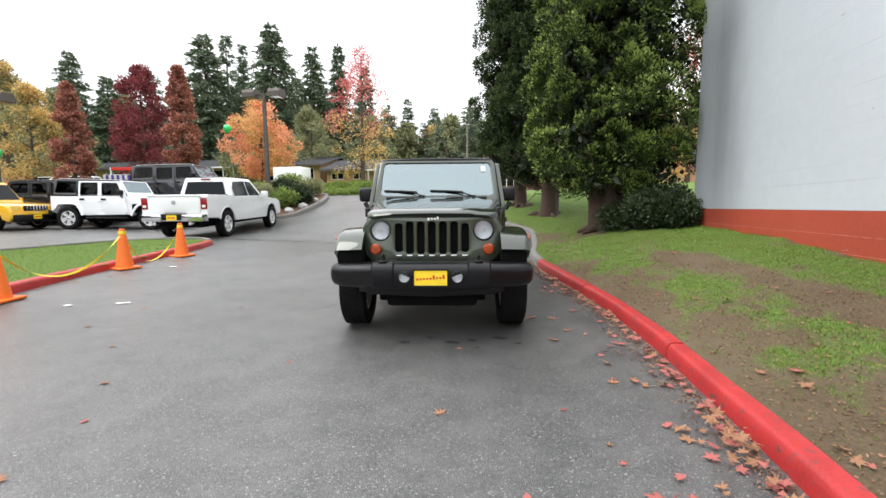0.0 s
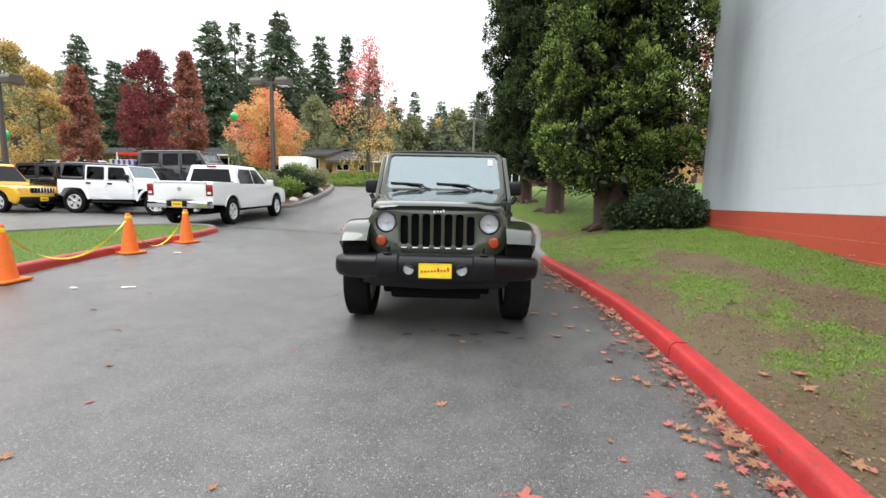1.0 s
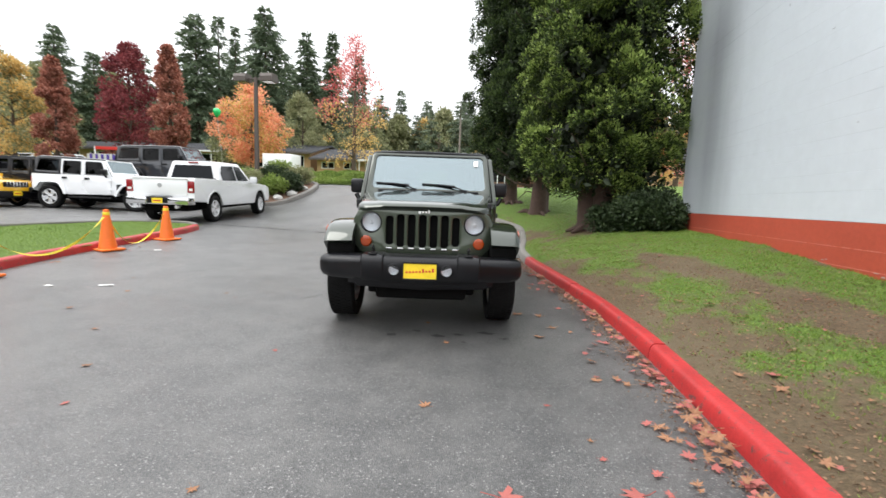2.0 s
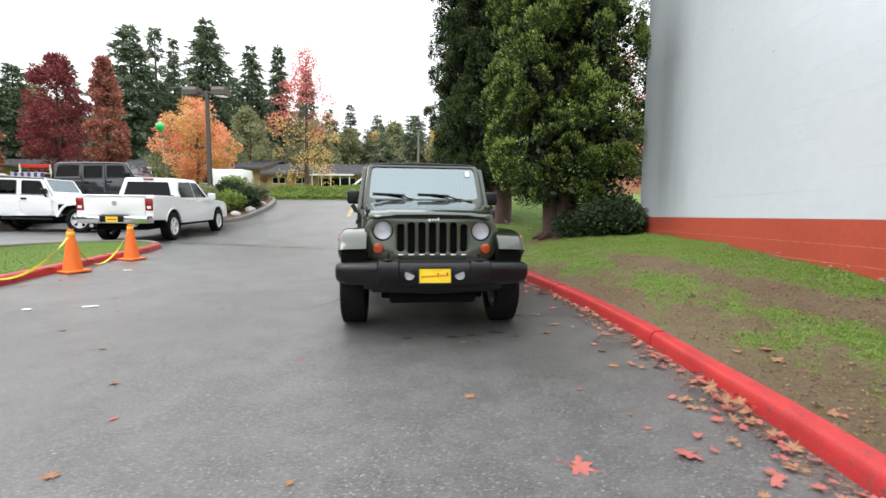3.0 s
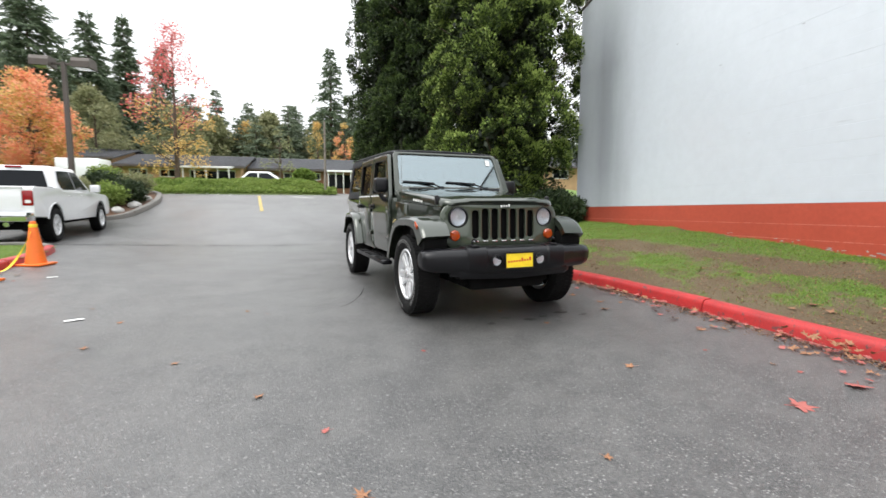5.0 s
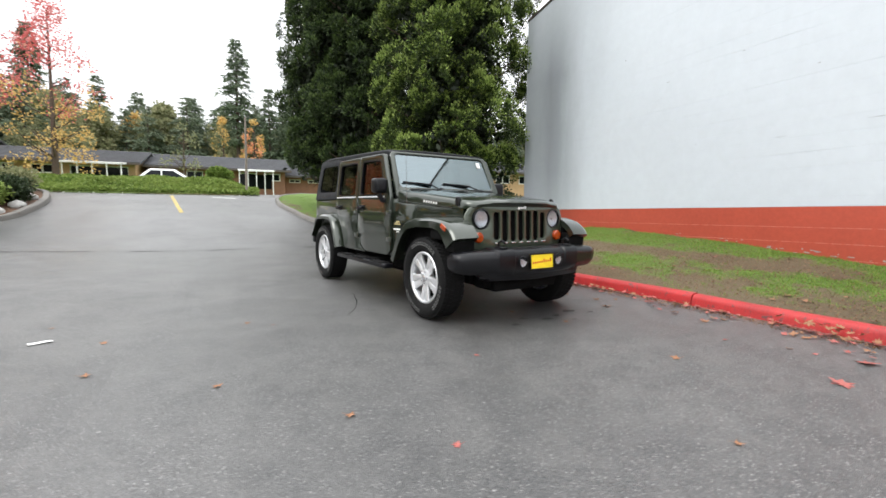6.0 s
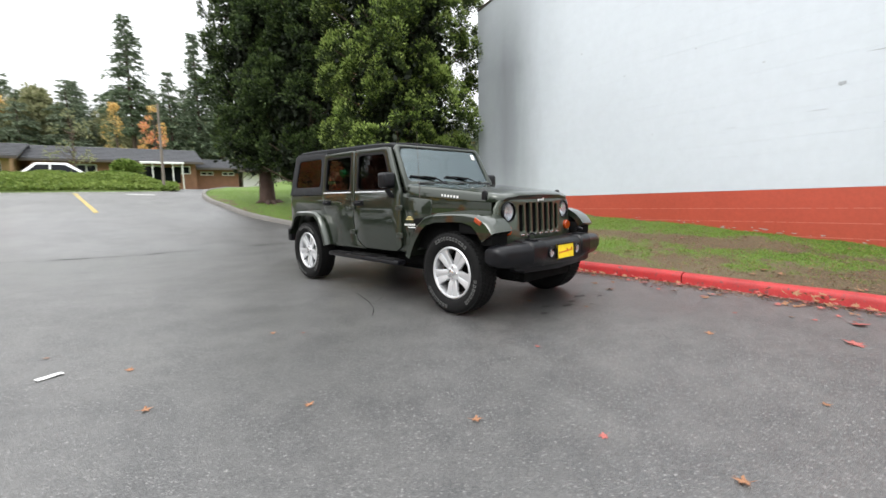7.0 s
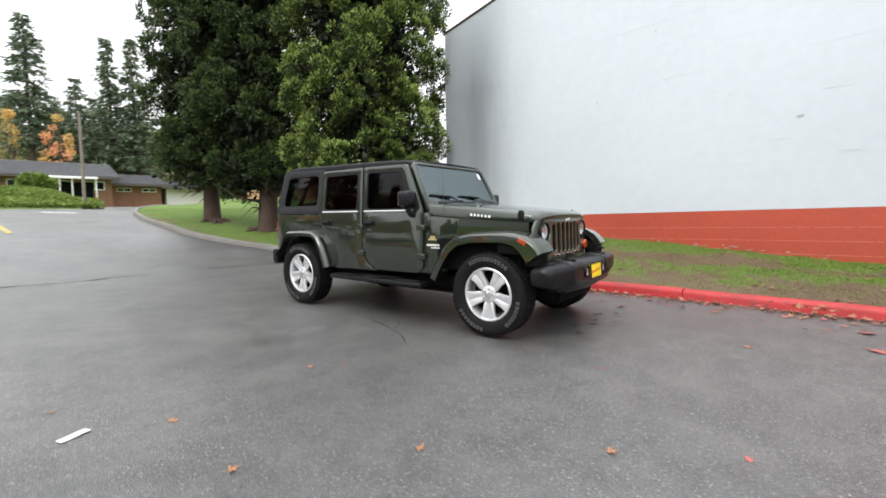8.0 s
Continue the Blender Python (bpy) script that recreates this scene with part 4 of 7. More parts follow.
    for x in (0.0, -2.946):
        part("differential", moved(lathe([(0.05, -0.14), (0.13, -0.08), (0.15, 0.0), (0.13, 0.08), (0.05, 0.14)], 16, "x"), pose(x, 0.18, 0.40)), "dark", car)
    if dressed:
        for s in (-1, 1):
            fog = part("fog_lamp", moved(lathe([(0.056, -0.03), (0.058, 0.012), (0.050, 0.016), (0.046, 0.0)], 24, "x", close=False), pose(0.722, s * 0.235, 0.605)), "black_plastic", car, "small round fog lamp")
            part("reflector", moved(lathe([(0.012, -0.025), (0.03, -0.015), (0.046, 0.002)], 24, "x"), pose(0.722, s * 0.235, 0.605)), "alloy", fog)
            part("lens", moved(lathe([(0.047, 0.003), (0.03, 0.012), (0.01, 0.015)], 24, "x"), pose(0.722, s * 0.235, 0.605)), "lens", fog)
            hook = tube([(0.60, s * 0.43, 0.735), (0.60, s * 0.43, 0.785), (0.64, s * 0.43, 0.80), (0.68, s * 0.43, 0.785)], 0.011, 8)
            box(0.57, 0.69, s * 0.43 - 0.035, s * 0.43 + 0.035, 0.732, 0.745, 0.004, 1, hook)
            part("tow_hook", hook, "black_plastic", car)
            clip = box(0.20, 0.26, s * 0.640 - 0.018, s * 0.640 + 0.018, 1.12, 1.19, 0.008)
            lathe([(0.025, 1.18), (0.025, 1.20), (0.012, 1.21)], 14, "z", moved(clip, pose(-0.23, -s * 0.640, 0)))
            part("hood_latch", moved(clip, pose(0.23, s * 0.640, 0)), "black_plastic", car)
    plate_ob = new("dealer_plate")
    plate_ob.parent = car
    plate_ob.matrix_basis = pose(0.735, 0, 0.60, 0, -4, 0)
    part("card", box(-0.004, 0.004, -0.152, 0.152, -0.078, 0.078, 0.002, 1), "yellow", plate_ob, "yellow plate card")
    fr = bmesh.new()
    for y0, y1, z0, z1 in ((-0.156, 0.156, 0.066, 0.082), (-0.156, 0.156, -0.082, -0.066), (-0.156, -0.146, -0.066, 0.066), (0.146, 0.156, -0.066, 0.066)):
        box(0.0, 0.010, y0, y1, z0, z1, 0.002, 1, fr)
    part("plate_frame", fr, "black_plastic", plate_ob)
    if dressed:
        ink = bmesh.new()
        for k in range(9):
            a = 0.115 - k * 0.029
            hgt = 0.034 if k in (0, 3) else 0.018
            box(0.0045, 0.0056, a - 0.009, a + 0.009, -0.018 + k * 0.0012, -0.018 + hgt + k * 0.0012, 0, 1, ink)
        part("red_marks", moved(ink, pose(0, 0, 0, 6, 0, 0)), "print_red", plate_ob, "slanting red bars in place of writing", False)
    # windscreen frame
    ws = 27.4
    wm = pose(-0.795, 0, 1.228, 0, -ws, 0) @ pose(0, 0, 0, 0, 0, 90)
    H = 0.61
    o = [(-0.765, 0.0), (0.765, 0.0), (0.715, H - 0.04), (0.685, H), (-0.685, H), (-0.715, H - 0.04)]
    i = rounded(-0.695, 0.695, 0.125, H - 0.035, 0.05)
    i = [(a * (1 - 0.06 * (b / H)), b) for a, b in i]
    part("windscreen_frame", moved(plate(o, [i], 0.05, 0.012), wm), P, car)
    pane = [(a * 1.01, b + (0.01 if b > 0.3 else -0.01)) for a, b in i]
    w = part("windscreen", moved(prism(pane, 0.018, 0.024), wm), "glass", car, "clear windscreen", False)
    w.visible_shadow = False
    if dressed:
        for piv, tip in ((-0.16, -0.64), (0.45, -0.08)):
            def on_glass(y, z, off):
                return (-0.815 - (z - 1.228) * 0.518 + off, y, z)
            arm = tube([on_glass(tip, 1.392, 0.016), on_glass(tip + 0.40, 1.376, 0.016)], 0.009, 6)
            tube([on_glass(tip + 0.40, 1.384, 0.020), on_glass(tip, 1.400, 0.020)], 0.005, 5, arm)
            tube([on_glass(tip + 0.19, 1.392, 0.030), on_glass(tip + 0.36, 1.376, 0.036), on_glass(piv, 1.322, 0.034)], 0.009, 6, arm)
            lathe([(0.02, -0.01), (0.02, 0.015)], 10, "z", moved(arm, pose(0.80, -piv, -1.322)))
            moved(arm, pose(-0.80, piv, 1.322))
            part("wiper", arm, "black_plastic", car)
        part("inspection_card", moved(box(0.545, 0.60, 0.008, 0.012, 0.455, 0.535), wm), "print_white", car, "pale paper slip behind the windscreen", False)
        part("antenna", tube([(-0.62, -0.73, 1.12), (-0.62, -0.735, 1.18), (-0.64, -0.74, 1.86)], [0.010, 0.003, 0.0014], 6), "steel_brown", car, "thin upright whip antenna")
        for y in (-0.30, 0.30):
            part("hood_bumper", moved(lathe([(0.022, 1.28), (0.022, 1.312), (0.01, 1.320)], 12, "z"), pose(-0.66, y, 0)), "black_plastic", car)
        part("cowl_grille", box(-0.80, -0.74, -0.60, 0.60, 1.285, 1.318, 0.006), "black_plastic", car)
    # doors
    doors = [("front_door", -0.845, -1.785, [(-0.845, 0.60), (-0.845, 1.21), (-1.105, 1.735), (-1.785, 1.745), (-1.785, 0.86), (-1.765, 0.74), (-1.70, 0.63), (-1.60, 0.565), (-1.52, 0.545), (-0.93, 0.545)],
              [(-0.985, 1.235), (-1.165, 1.68), (-1.725, 1.69), (-1.725, 1.235)], True),
             ("rear_door", -1.80, -2.565, [(-1.535, 0.53), (-1.61, 0.552), (-1.712, 0.618), (-1.778, 0.732), (-1.80, 0.86), (-1.80, 1.745), (-2.545, 1.745), (-2.565, 1.15), (-2.52, 1.00), (-2.40, 0.88), (-2.32, 0.70), (-2.24, 0.53)],
              [(-1.86, 1.235), (-1.86, 1.69), (-2.485, 1.69), (-2.505, 1.235)], False)]
    for nm, x0, x1, o, hole, is_front in doors:
        hole = round_corners(hole, 0.055)
        o = round_corners(o, 0.03, 3)
        for s, b in both(lambda: tumble(moved(plate(o, [hole], 0.045, 0.008), pose(0, 0.785, 0)))):
            d = part(nm, b, P, car)
            pane = part("window", tumble(moved(prism(hole, 0.0, 0.006), pose(0, s * 0.803, 0))), "tint", d, "dark tinted window", False)
            seal = tumble(moved(plate(hole, [inset(hole, 0.022)], 0.020), pose(0, 0.808, 0)))
            part("window_seal", seal if s > 0 else mirror_y(seal), "black_plastic", d, "black rubber window seal")
            hx0, hx1 = max(p[0] for p in hole), min(p[0] for p in hole)
            sl = tube([(hx0 + 0.01, 0, 1.222), (hx1 - 0.01, 0, 1.222)], 0.010, 6)
            part("belt_trim", tumble(moved(sl, pose(0, s * 0.832, 0))), "alloy" if dressed else "black_plastic", d)
            hx = x1 + 0.13
            h = box(hx - 0.075, hx + 0.075, 0.848, 0.872, 1.075, 1.105, 0.010)
            lathe([(0.022, 0.83), (0.022, 0.868)], 14, "y", moved(h, pose(-hx + 0.055, 0, -1.09)))
            moved(h, pose(hx - 0.055, 0, 1.09))
            box(hx - 0.085, hx + 0.085, 0.828, 0.838, 1.055, 1.125, 0.004, 1, h)
            part("handle", h if s > 0 else mirror_y(h), "black_plastic", d, "black door handle")
            for z in (0.73, 1.04):
                hg = box(x0 - 0.075, x0 + 0.045, 0.826, 0.846, z - 0.028, z + 0.028, 0.007)
                part("hinge", hg if s > 0 else mirror_y(hg), P, d)
            if is_front:
                mr = box(-1.085, -0.935, 0.805, 0.965, 1.262, 1.435, 0.035, 3)
                tube([(-0.98, 0.80, 1.17), (-0.98, 0.86, 1.18), (-0.99, 0.90, 1.25)], 0.03, 8, mr)
                part("mirror", mr if s > 0 else mirror_y(mr), "black_plastic", d, "black wing mirror")
                gl = box(-1.089, -1.084, 0.83, 0.94, 1.285, 1.41, 0.0)
                part("mirror_glass", gl if s > 0 else mirror_y(gl), "chrome", d)
    if dressed:
        mark = bmesh.new()
        for k in range(3):
            box(-0.79 + 0.015 * k, -0.69 - 0.012 * k, 0.799, 0.804, 0.905 + 0.016 * k, 0.914 + 0.016 * k, 0, 1, mark)
        part("side_badge", mirror_y(slant(mark)), "gold", car, "small gold badge bars", False)
        mark = bmesh.new()
        for k in range(8):
            box(-0.80 + 0.026 * k - 0.009, -0.80 + 0.026 * k + 0.009, 0.799, 0.804, 0.842, 0.862, 0, 1, mark)
        box(-0.76, -0.65, 0.799, 0.804, 0.818, 0.828, 0, 1, mark)
        part("side_letters", mirror_y(slant(mark)), "print_white", car, "pale bars in place of a model name", False)
        mark = bmesh.new()
        for k in range(6):
            x = -0.10 - 0.040 * k
            join(mark, moved(box(-0.011, 0.011, -0.002, 0.002, -0.012, 0.012), pose(x, -(0.681 + (-x - 0.1) * 0.103), 1.150 + (-x - 0.1) * 0.10, 0, 0, 6)))
        part("hood_letters", mark, "print_white", car, "pale bars in place of a trim name", False)
    # side steps
    for s, b in both(lambda: box(-2.30, -0.80, 0.80, 0.93, 0.40, 0.455, 0.022)):
        st = part("side_step", b, "black_plastic", car)
        for x in (-1.05, -1.60, -2.05):
            pad = box(x - 0.16, x + 0.16, 0.81, 0.925, 0.453, 0.462, 0.003, 1)
            part("step_pad", pad if s > 0 else mirror_y(pad), "rubber", st)
        br = box(-1.9, -1.2, 0.60, 0.81, 0.43, 0.47, 0.01)
        part("step_bracket", br if s > 0 else mirror_y(br), "dark", st)
    # top
    soft = top == "soft"

    def roof_rows():
        rows = []
        for x, z, half in ((-1.085, 1.775, 0.690), (-1.15, 1.790, 0.705), (-1.45, 1.805, 0.715), (-1.80, 1.812, 0.72), (-2.2, 1.820, 0.725), (-2.6, 1.826, 0.73), (-3.0, 1.835, 0.73), (-3.30, 1.832, 0.728), (-3.42, 1.802, 0.728), (-3.46, 1.765, 0.722)):
            sag = 0.010 * math.sin(x * 7.0) if soft and x < -1.9 else 0.0
            z += sag
            rows.append([(x, half, z - 0.06), (x, half + 0.004, z - 0.02), (x, half - 0.03, z), (x, half * 0.6, z + 0.012), (x, 0, z + 0.018), (x, -half * 0.6, z + 0.012), (x, -half + 0.03, z), (x, -half - 0.004, z - 0.02), (x, -half, z - 0.06)])
        return rows
    r = part("soft_top" if soft else "hard_top", loft(roof_rows()), top_mat, car, "black fabric soft top" if soft else "black hard top")
    q_o = [(-2.565, 1.20), (-2.548, 1.775), (-3.40, 1.80), (-3.46, 1.76), (-3.60, 1.20)]
    q_h = round_corners([(-2.68, 1.31), (-2.67, 1.70), (-3.33, 1.70), (-3.44, 1.31)], 0.07)
    for s, b in both(lambda: tumble(moved(plate(q_o, [q_h], 0.03, 0.006), pose(0, 0.772, 0)))):
        q = part("quarter_panel", b, top_mat, r)
        part("quarter_window", tumble(moved(prism(q_h, 0.0, 0.006), pose(0, s * 0.788, 0))), "tint", q, "dark smoky window", False)
    rear = plate([(-0.77, 1.20), (0.77, 1.20), (0.71, 1.78), (-0.71, 1.78)], [[(-0.60, 1.30), (0.60, 1.30), (0.56, 1.68), (-0.56, 1.68)]], 0.03)
    moved(rear, pose(0, 0, 0, 0, 0, 90))
    for v in rear.verts:
        v.co.x += -3.595 + (v.co.z - 1.2) * 0.30
    part("rear_panel", rear, top_mat, r)
    # tail
    part("rear_bumper", box(-3.70, -3.58, -0.84, 0.84, 0.50, 0.70, 0.03), "black_plastic", car)
    for s in (-1, 1):
        part("tail_lamp", box(-3.66, -3.61, s * 0.70 - 0.07, s * 0.70 + 0.07, 0.86, 1.10, 0.015), "red_lens", car)
    spare = new("spare_wheel")
    spare.parent = car
    spare.matrix_basis = pose(-3.74, 0, 0.98, 0, 0, 90)
    shared(("tyre", 0.407, 0.255, 0.258), lambda: tyre_mesh(0.407, 0.255, 0.258), "tyre", "rubber", spare)
    shared(("rim", 0.258, 0.255), lambda: rim_mesh(0.258, 0.255), "rim", "alloy", spare)
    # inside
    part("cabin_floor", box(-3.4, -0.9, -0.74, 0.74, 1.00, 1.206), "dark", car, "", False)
    part("dashboard", box(-1.12, -0.86, -0.72, 0.72, 1.14, 1.27, 0.03), "black_plastic", car)
    for x in (-1.62, -2.42):
        for s in (-1, 1):
            seat = box(x - 0.20, x - 0.04, s * 0.36 - 0.24, s * 0.36 + 0.24, 1.1, 1.46, 0.06, 3)
            box(x - 0.19, x - 0.08, s * 0.36 - 0.13, s * 0.36 + 0.13, 1.48, 1.66, 0.045, 3, seat)
            part("seat", seat, "cloth", car, "dark cloth seat with a head rest")
    ring = bmesh.new()
    pts = [(0.0, 0.18 * math.cos(2 * math.pi * k / 24), 0.18 * math.sin(2 * math.pi * k / 24)) for k in range(25)]
    tube(pts, 0.014, 8, ring)
    box(-0.01, 0.01, -0.17, 0.17, -0.02, 0.02, 0.005, 1, ring)
    part("steering_wheel", moved(ring, pose(-1.20, 0.36, 1.30, 0, -25, 0)), "black_plastic", car)
    bars = tube([(-1.20, 0.60, 1.70), (-2.0, 0.62, 1.74), (-3.0, 0.62, 1.72), (-3.35, 0.64, 1.2)], 0.03, 8)
    tube([(-1.20, -0.60, 1.70), (-2.0, -0.62, 1.74), (-3.0, -0.62, 1.72), (-3.35, -0.64, 1.2)], 0.03, 8, bars)
    tube([(-2.0, 0.62, 1.74), (-2.0, -0.62, 1.74)], 0.03, 8, bars)
    tube([(-2.0, 0.62, 1.74), (-2.02, 0.68, 1.2)], 0.03, 8, bars)
    tube([(-2.0, -0.62, 1.74), (-2.02, -0.68, 1.2)], 0.03, 8, bars)
    part("roll_bar", bars, "vinyl", car)
    part("rear_view_mirror", box(-1.06, -1.04, -0.11, 0.11, 1.60, 1.655, 0.01), "black_plastic", car)
    for x in (0.0, -2.946):
        for s in (-1, 1):
            wheel(car, x, s * 0.786, letters=dressed, rim_mat="alloy" if dressed or P == "white_paint" else "steel_brown")
    return car


def heading(x, y, fx, fy, z=None):
    """The pose of a car whose front axle stands over (x, y), facing along (fx, fy), on the tarmac below it."""
    d = Vector((fx, fy, 0)).normalized()
    L = 2.95
    zf = paved(x, y) if z is None else z
    zr = paved(x - d.x * L, y - d.y * L) if z is None else z
    pitch = math.degrees(math.atan2(zr - zf, L))
    return pose(x, y, zf, 0, 0, math.degrees(math.atan2(d.y, d.x))) @ pose(0, 0, 0, 0, pitch, 0)


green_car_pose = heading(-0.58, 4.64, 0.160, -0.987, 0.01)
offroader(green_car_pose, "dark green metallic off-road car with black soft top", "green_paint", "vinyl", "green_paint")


# ---- parked vehicles ----
def wheels_at(car, xs, half, R, w, rim, mat="alloy"):
    for x in xs:
        for s in (-1, 1):
            wheel(car, x, s * half, R, w, rim, letters=False, rim_mat=mat)


def card_plate(car, m, label="yellow dealer plate"):
    root = new("dealer_plate")
    root.parent = car
    root.matrix_basis = m
    part("card", box(-0.004, 0.004, -0.15, 0.15, -0.075, 0.075, 0.002, 1), "yellow", root, label)
    part("red_marks", box(0.0045, 0.006, -0.11, 0.11, -0.018, 0.014), "print_red", root, "red bar in place of writing", False)
    return root


def pickup(at):
    """A crew-cab pickup. Local x ahead from the front axle."""
    car = thing("pickup_truck", "white crew-cab pickup truck with chrome rear bumper", "truck", at)
    wb = -3.57
    prof = [(0.86, 0.55), (0.90, 0.80), (0.84, 1.02), (0.55, 1.12), (-0.55, 1.20), (-3.05, 1.22), (-3.05, 1.30), (-4.68, 1.33), (-4.74, 1.28), (-4.74, 0.66), (-4.05, 0.62)]
    prof += arch(wb, 0.45, 0.49, 162, 18) + [(-3.02, 0.48), (-0.55, 0.46)] + arch(0, 0.45, 0.49, 162, 18) + [(0.52, 0.50)]
    part("body", prism(prof, -0.97, 0.97, 0.05, 3), "white_paint", car)
    cab = loft([[(-0.52, s * 0.90, 1.19) if k == 0 else (-3.05, s * 0.90, 1.19) for s, k in ((1, 0), (-1, 0), (-1, 1), (1, 1))],
                [(-1.30, s * 0.70, 1.86) if k == 0 else (-2.92, s * 0.70, 1.86) for s, k in ((1, 0), (-1, 0), (-1, 1), (1, 1))]])
    bmesh.ops.bevel(cab, geom=cab.edges[:], offset=0.06, segments=3, profile=0.5, affect="EDGES")
    c = part("cab", cab, "white_paint", car)

    def lean(b):
        for v in b.verts:
            v.co.y = math.copysign(0.915 - (v.co.z - 1.19) * 0.298 + (abs(v.co.y) - 0.9), v.co.y)
        return b

    for nm, o in (("front_window", [(-0.90, 1.27), (-1.36, 1.74), (-1.78, 1.76), (-1.78, 1.27)]), ("rear_window", [(-1.88, 1.27), (-1.88, 1.76), (-2.66, 1.74), (-2.86, 1.50), (-2.86, 1.27)])):
        for s, b in both(lambda: lean(prism(o, 0.895, 0.905))):
            part(nm, b, "window", c, "dark tinted window", False)
    bw = plate([(-0.68, 0), (0.68, 0), (0.58, 0.44), (-0.58, 0.44)], [], 0.01)
    part("back_window", moved(bw, pose(-3.055, 0, 1.30, 0, 11, 0) @ pose(0, 0, 0, 0, 0, 90)), "window", c, "dark rear window", False)
    part("third_brake_lamp", box(-2.97, -2.93, -0.16, 0.16, 1.80, 1.845, 0.008), "red_lens", c)
    ws = plate([(-0.76, 0), (0.76, 0), (0.62, 0.86), (-0.62, 0.86)], [], 0.01)
    part("windscreen", moved(ws, pose(-0.60, 0, 1.24, 0, -50, 0) @ pose(0, 0, 0, 0, 0, 90)), "window", c, "windscreen", False)
    part("bed_liner", box(-4.62, -3.12, -0.80, 0.80, 1.30, 1.334), "dark", car, "", False)
    part("tailgate", box(-4.775, -4.735, -0.77, 0.77, 0.80, 1.30, 0.02), "white_paint", car)
    part("tailgate_badge", moved(lathe([(0.065, -0.004), (0.05, 0.006)], 18, "x"), pose(-4.78, 0, 1.10)), "grey_paint", car, "small plain emblem")
    part("tailgate_lip", box(-4.80, -4.735, -0.80, 0.80, 1.285, 1.325, 0.012), "white_paint", car)
    for s in (-1, 1):
        t = part("tail_lamp", box(-4.765, -4.60, s * 0.87 - 0.095, s * 0.87 + 0.105, 0.90, 1.24, 0.03), "red_lens", car, "tall red tail lamp")
        part("reverse_lens", box(-4.770, -4.765, s * 0.87 - 0.05, s * 0.87 + 0.05, 0.96, 1.03), "print_white", t, "", False)
    part("rear_bumper", prism([(-4.72, -0.96), (-4.93, -0.88), (-4.96, -0.3), (-4.90, -0.28), (-4.90, 0.28), (-4.96, 0.3), (-4.93, 0.88), (-4.72, 0.96)], 0.56, 0.76, 0.02, 2, "xy"), "chrome", car, "bright chrome rear bumper")
    part("bumper_pad", box(-4.93, -4.72, -0.34, 0.34, 0.60, 0.775, 0.015), "black_plastic", car)
    card_plate(car, pose(-4.94, 0, 0.67, 0, 0, 180))
    for s in (-1, 1):
        part("tail_pipe", moved(lathe([(0.05, 0), (0.05, 0.22), (0.04, 0.22)], 14, "x"), pose(-4.92, s * 0.52, 0.50)), "chrome", car)
    part("underbody", box(-4.6, 0.6, -0.7, 0.7, 0.36, 0.56, 0.04), "dark", car)
    for x in (0, wb):
        part("wheel_well", box(x - 0.45, x + 0.45, -0.93, 0.93, 0.45, 0.90, 0.02), "dark", car)
    for s in (-1, 1):
        for x in (-1.66, -2.58):
            part("handle", box(x - 0.10, x + 0.10, s * 0.972 - 0.014, s * 0.972 + 0.014, 1.09, 1.125, 0.008), "white_paint", car)
        part("mirror", box(-1.02, -0.88, s * 1.10 - 0.12, s * 1.10 + 0.12, 1.20, 1.42, 0.03), "white_paint", car)
        part("headlight", box(0.74, 0.90, s * 0.76 - 0.14, s * 0.76 + 0.14, 0.82, 1.0, 0.03), "lens", car)
        part("wheel_lip", moved(tube([(a, 0, b) for a, b in arch(wb, 0.45, 0.49, 15, 165)], 0.02, 6), pose(0, s * 0.965, 0)), "white_paint", car)
    part("front_grille", box(0.88, 0.93, -0.60, 0.60, 0.72, 1.02, 0.02), "chrome", car)
    part("front_bumper", box(0.78, 0.98, -0.95, 0.95, 0.48, 0.70, 0.04), "chrome", car)
    wheels_at(car, (0, wb), 0.86, 0.405, 0.275, 0.255)
    return car


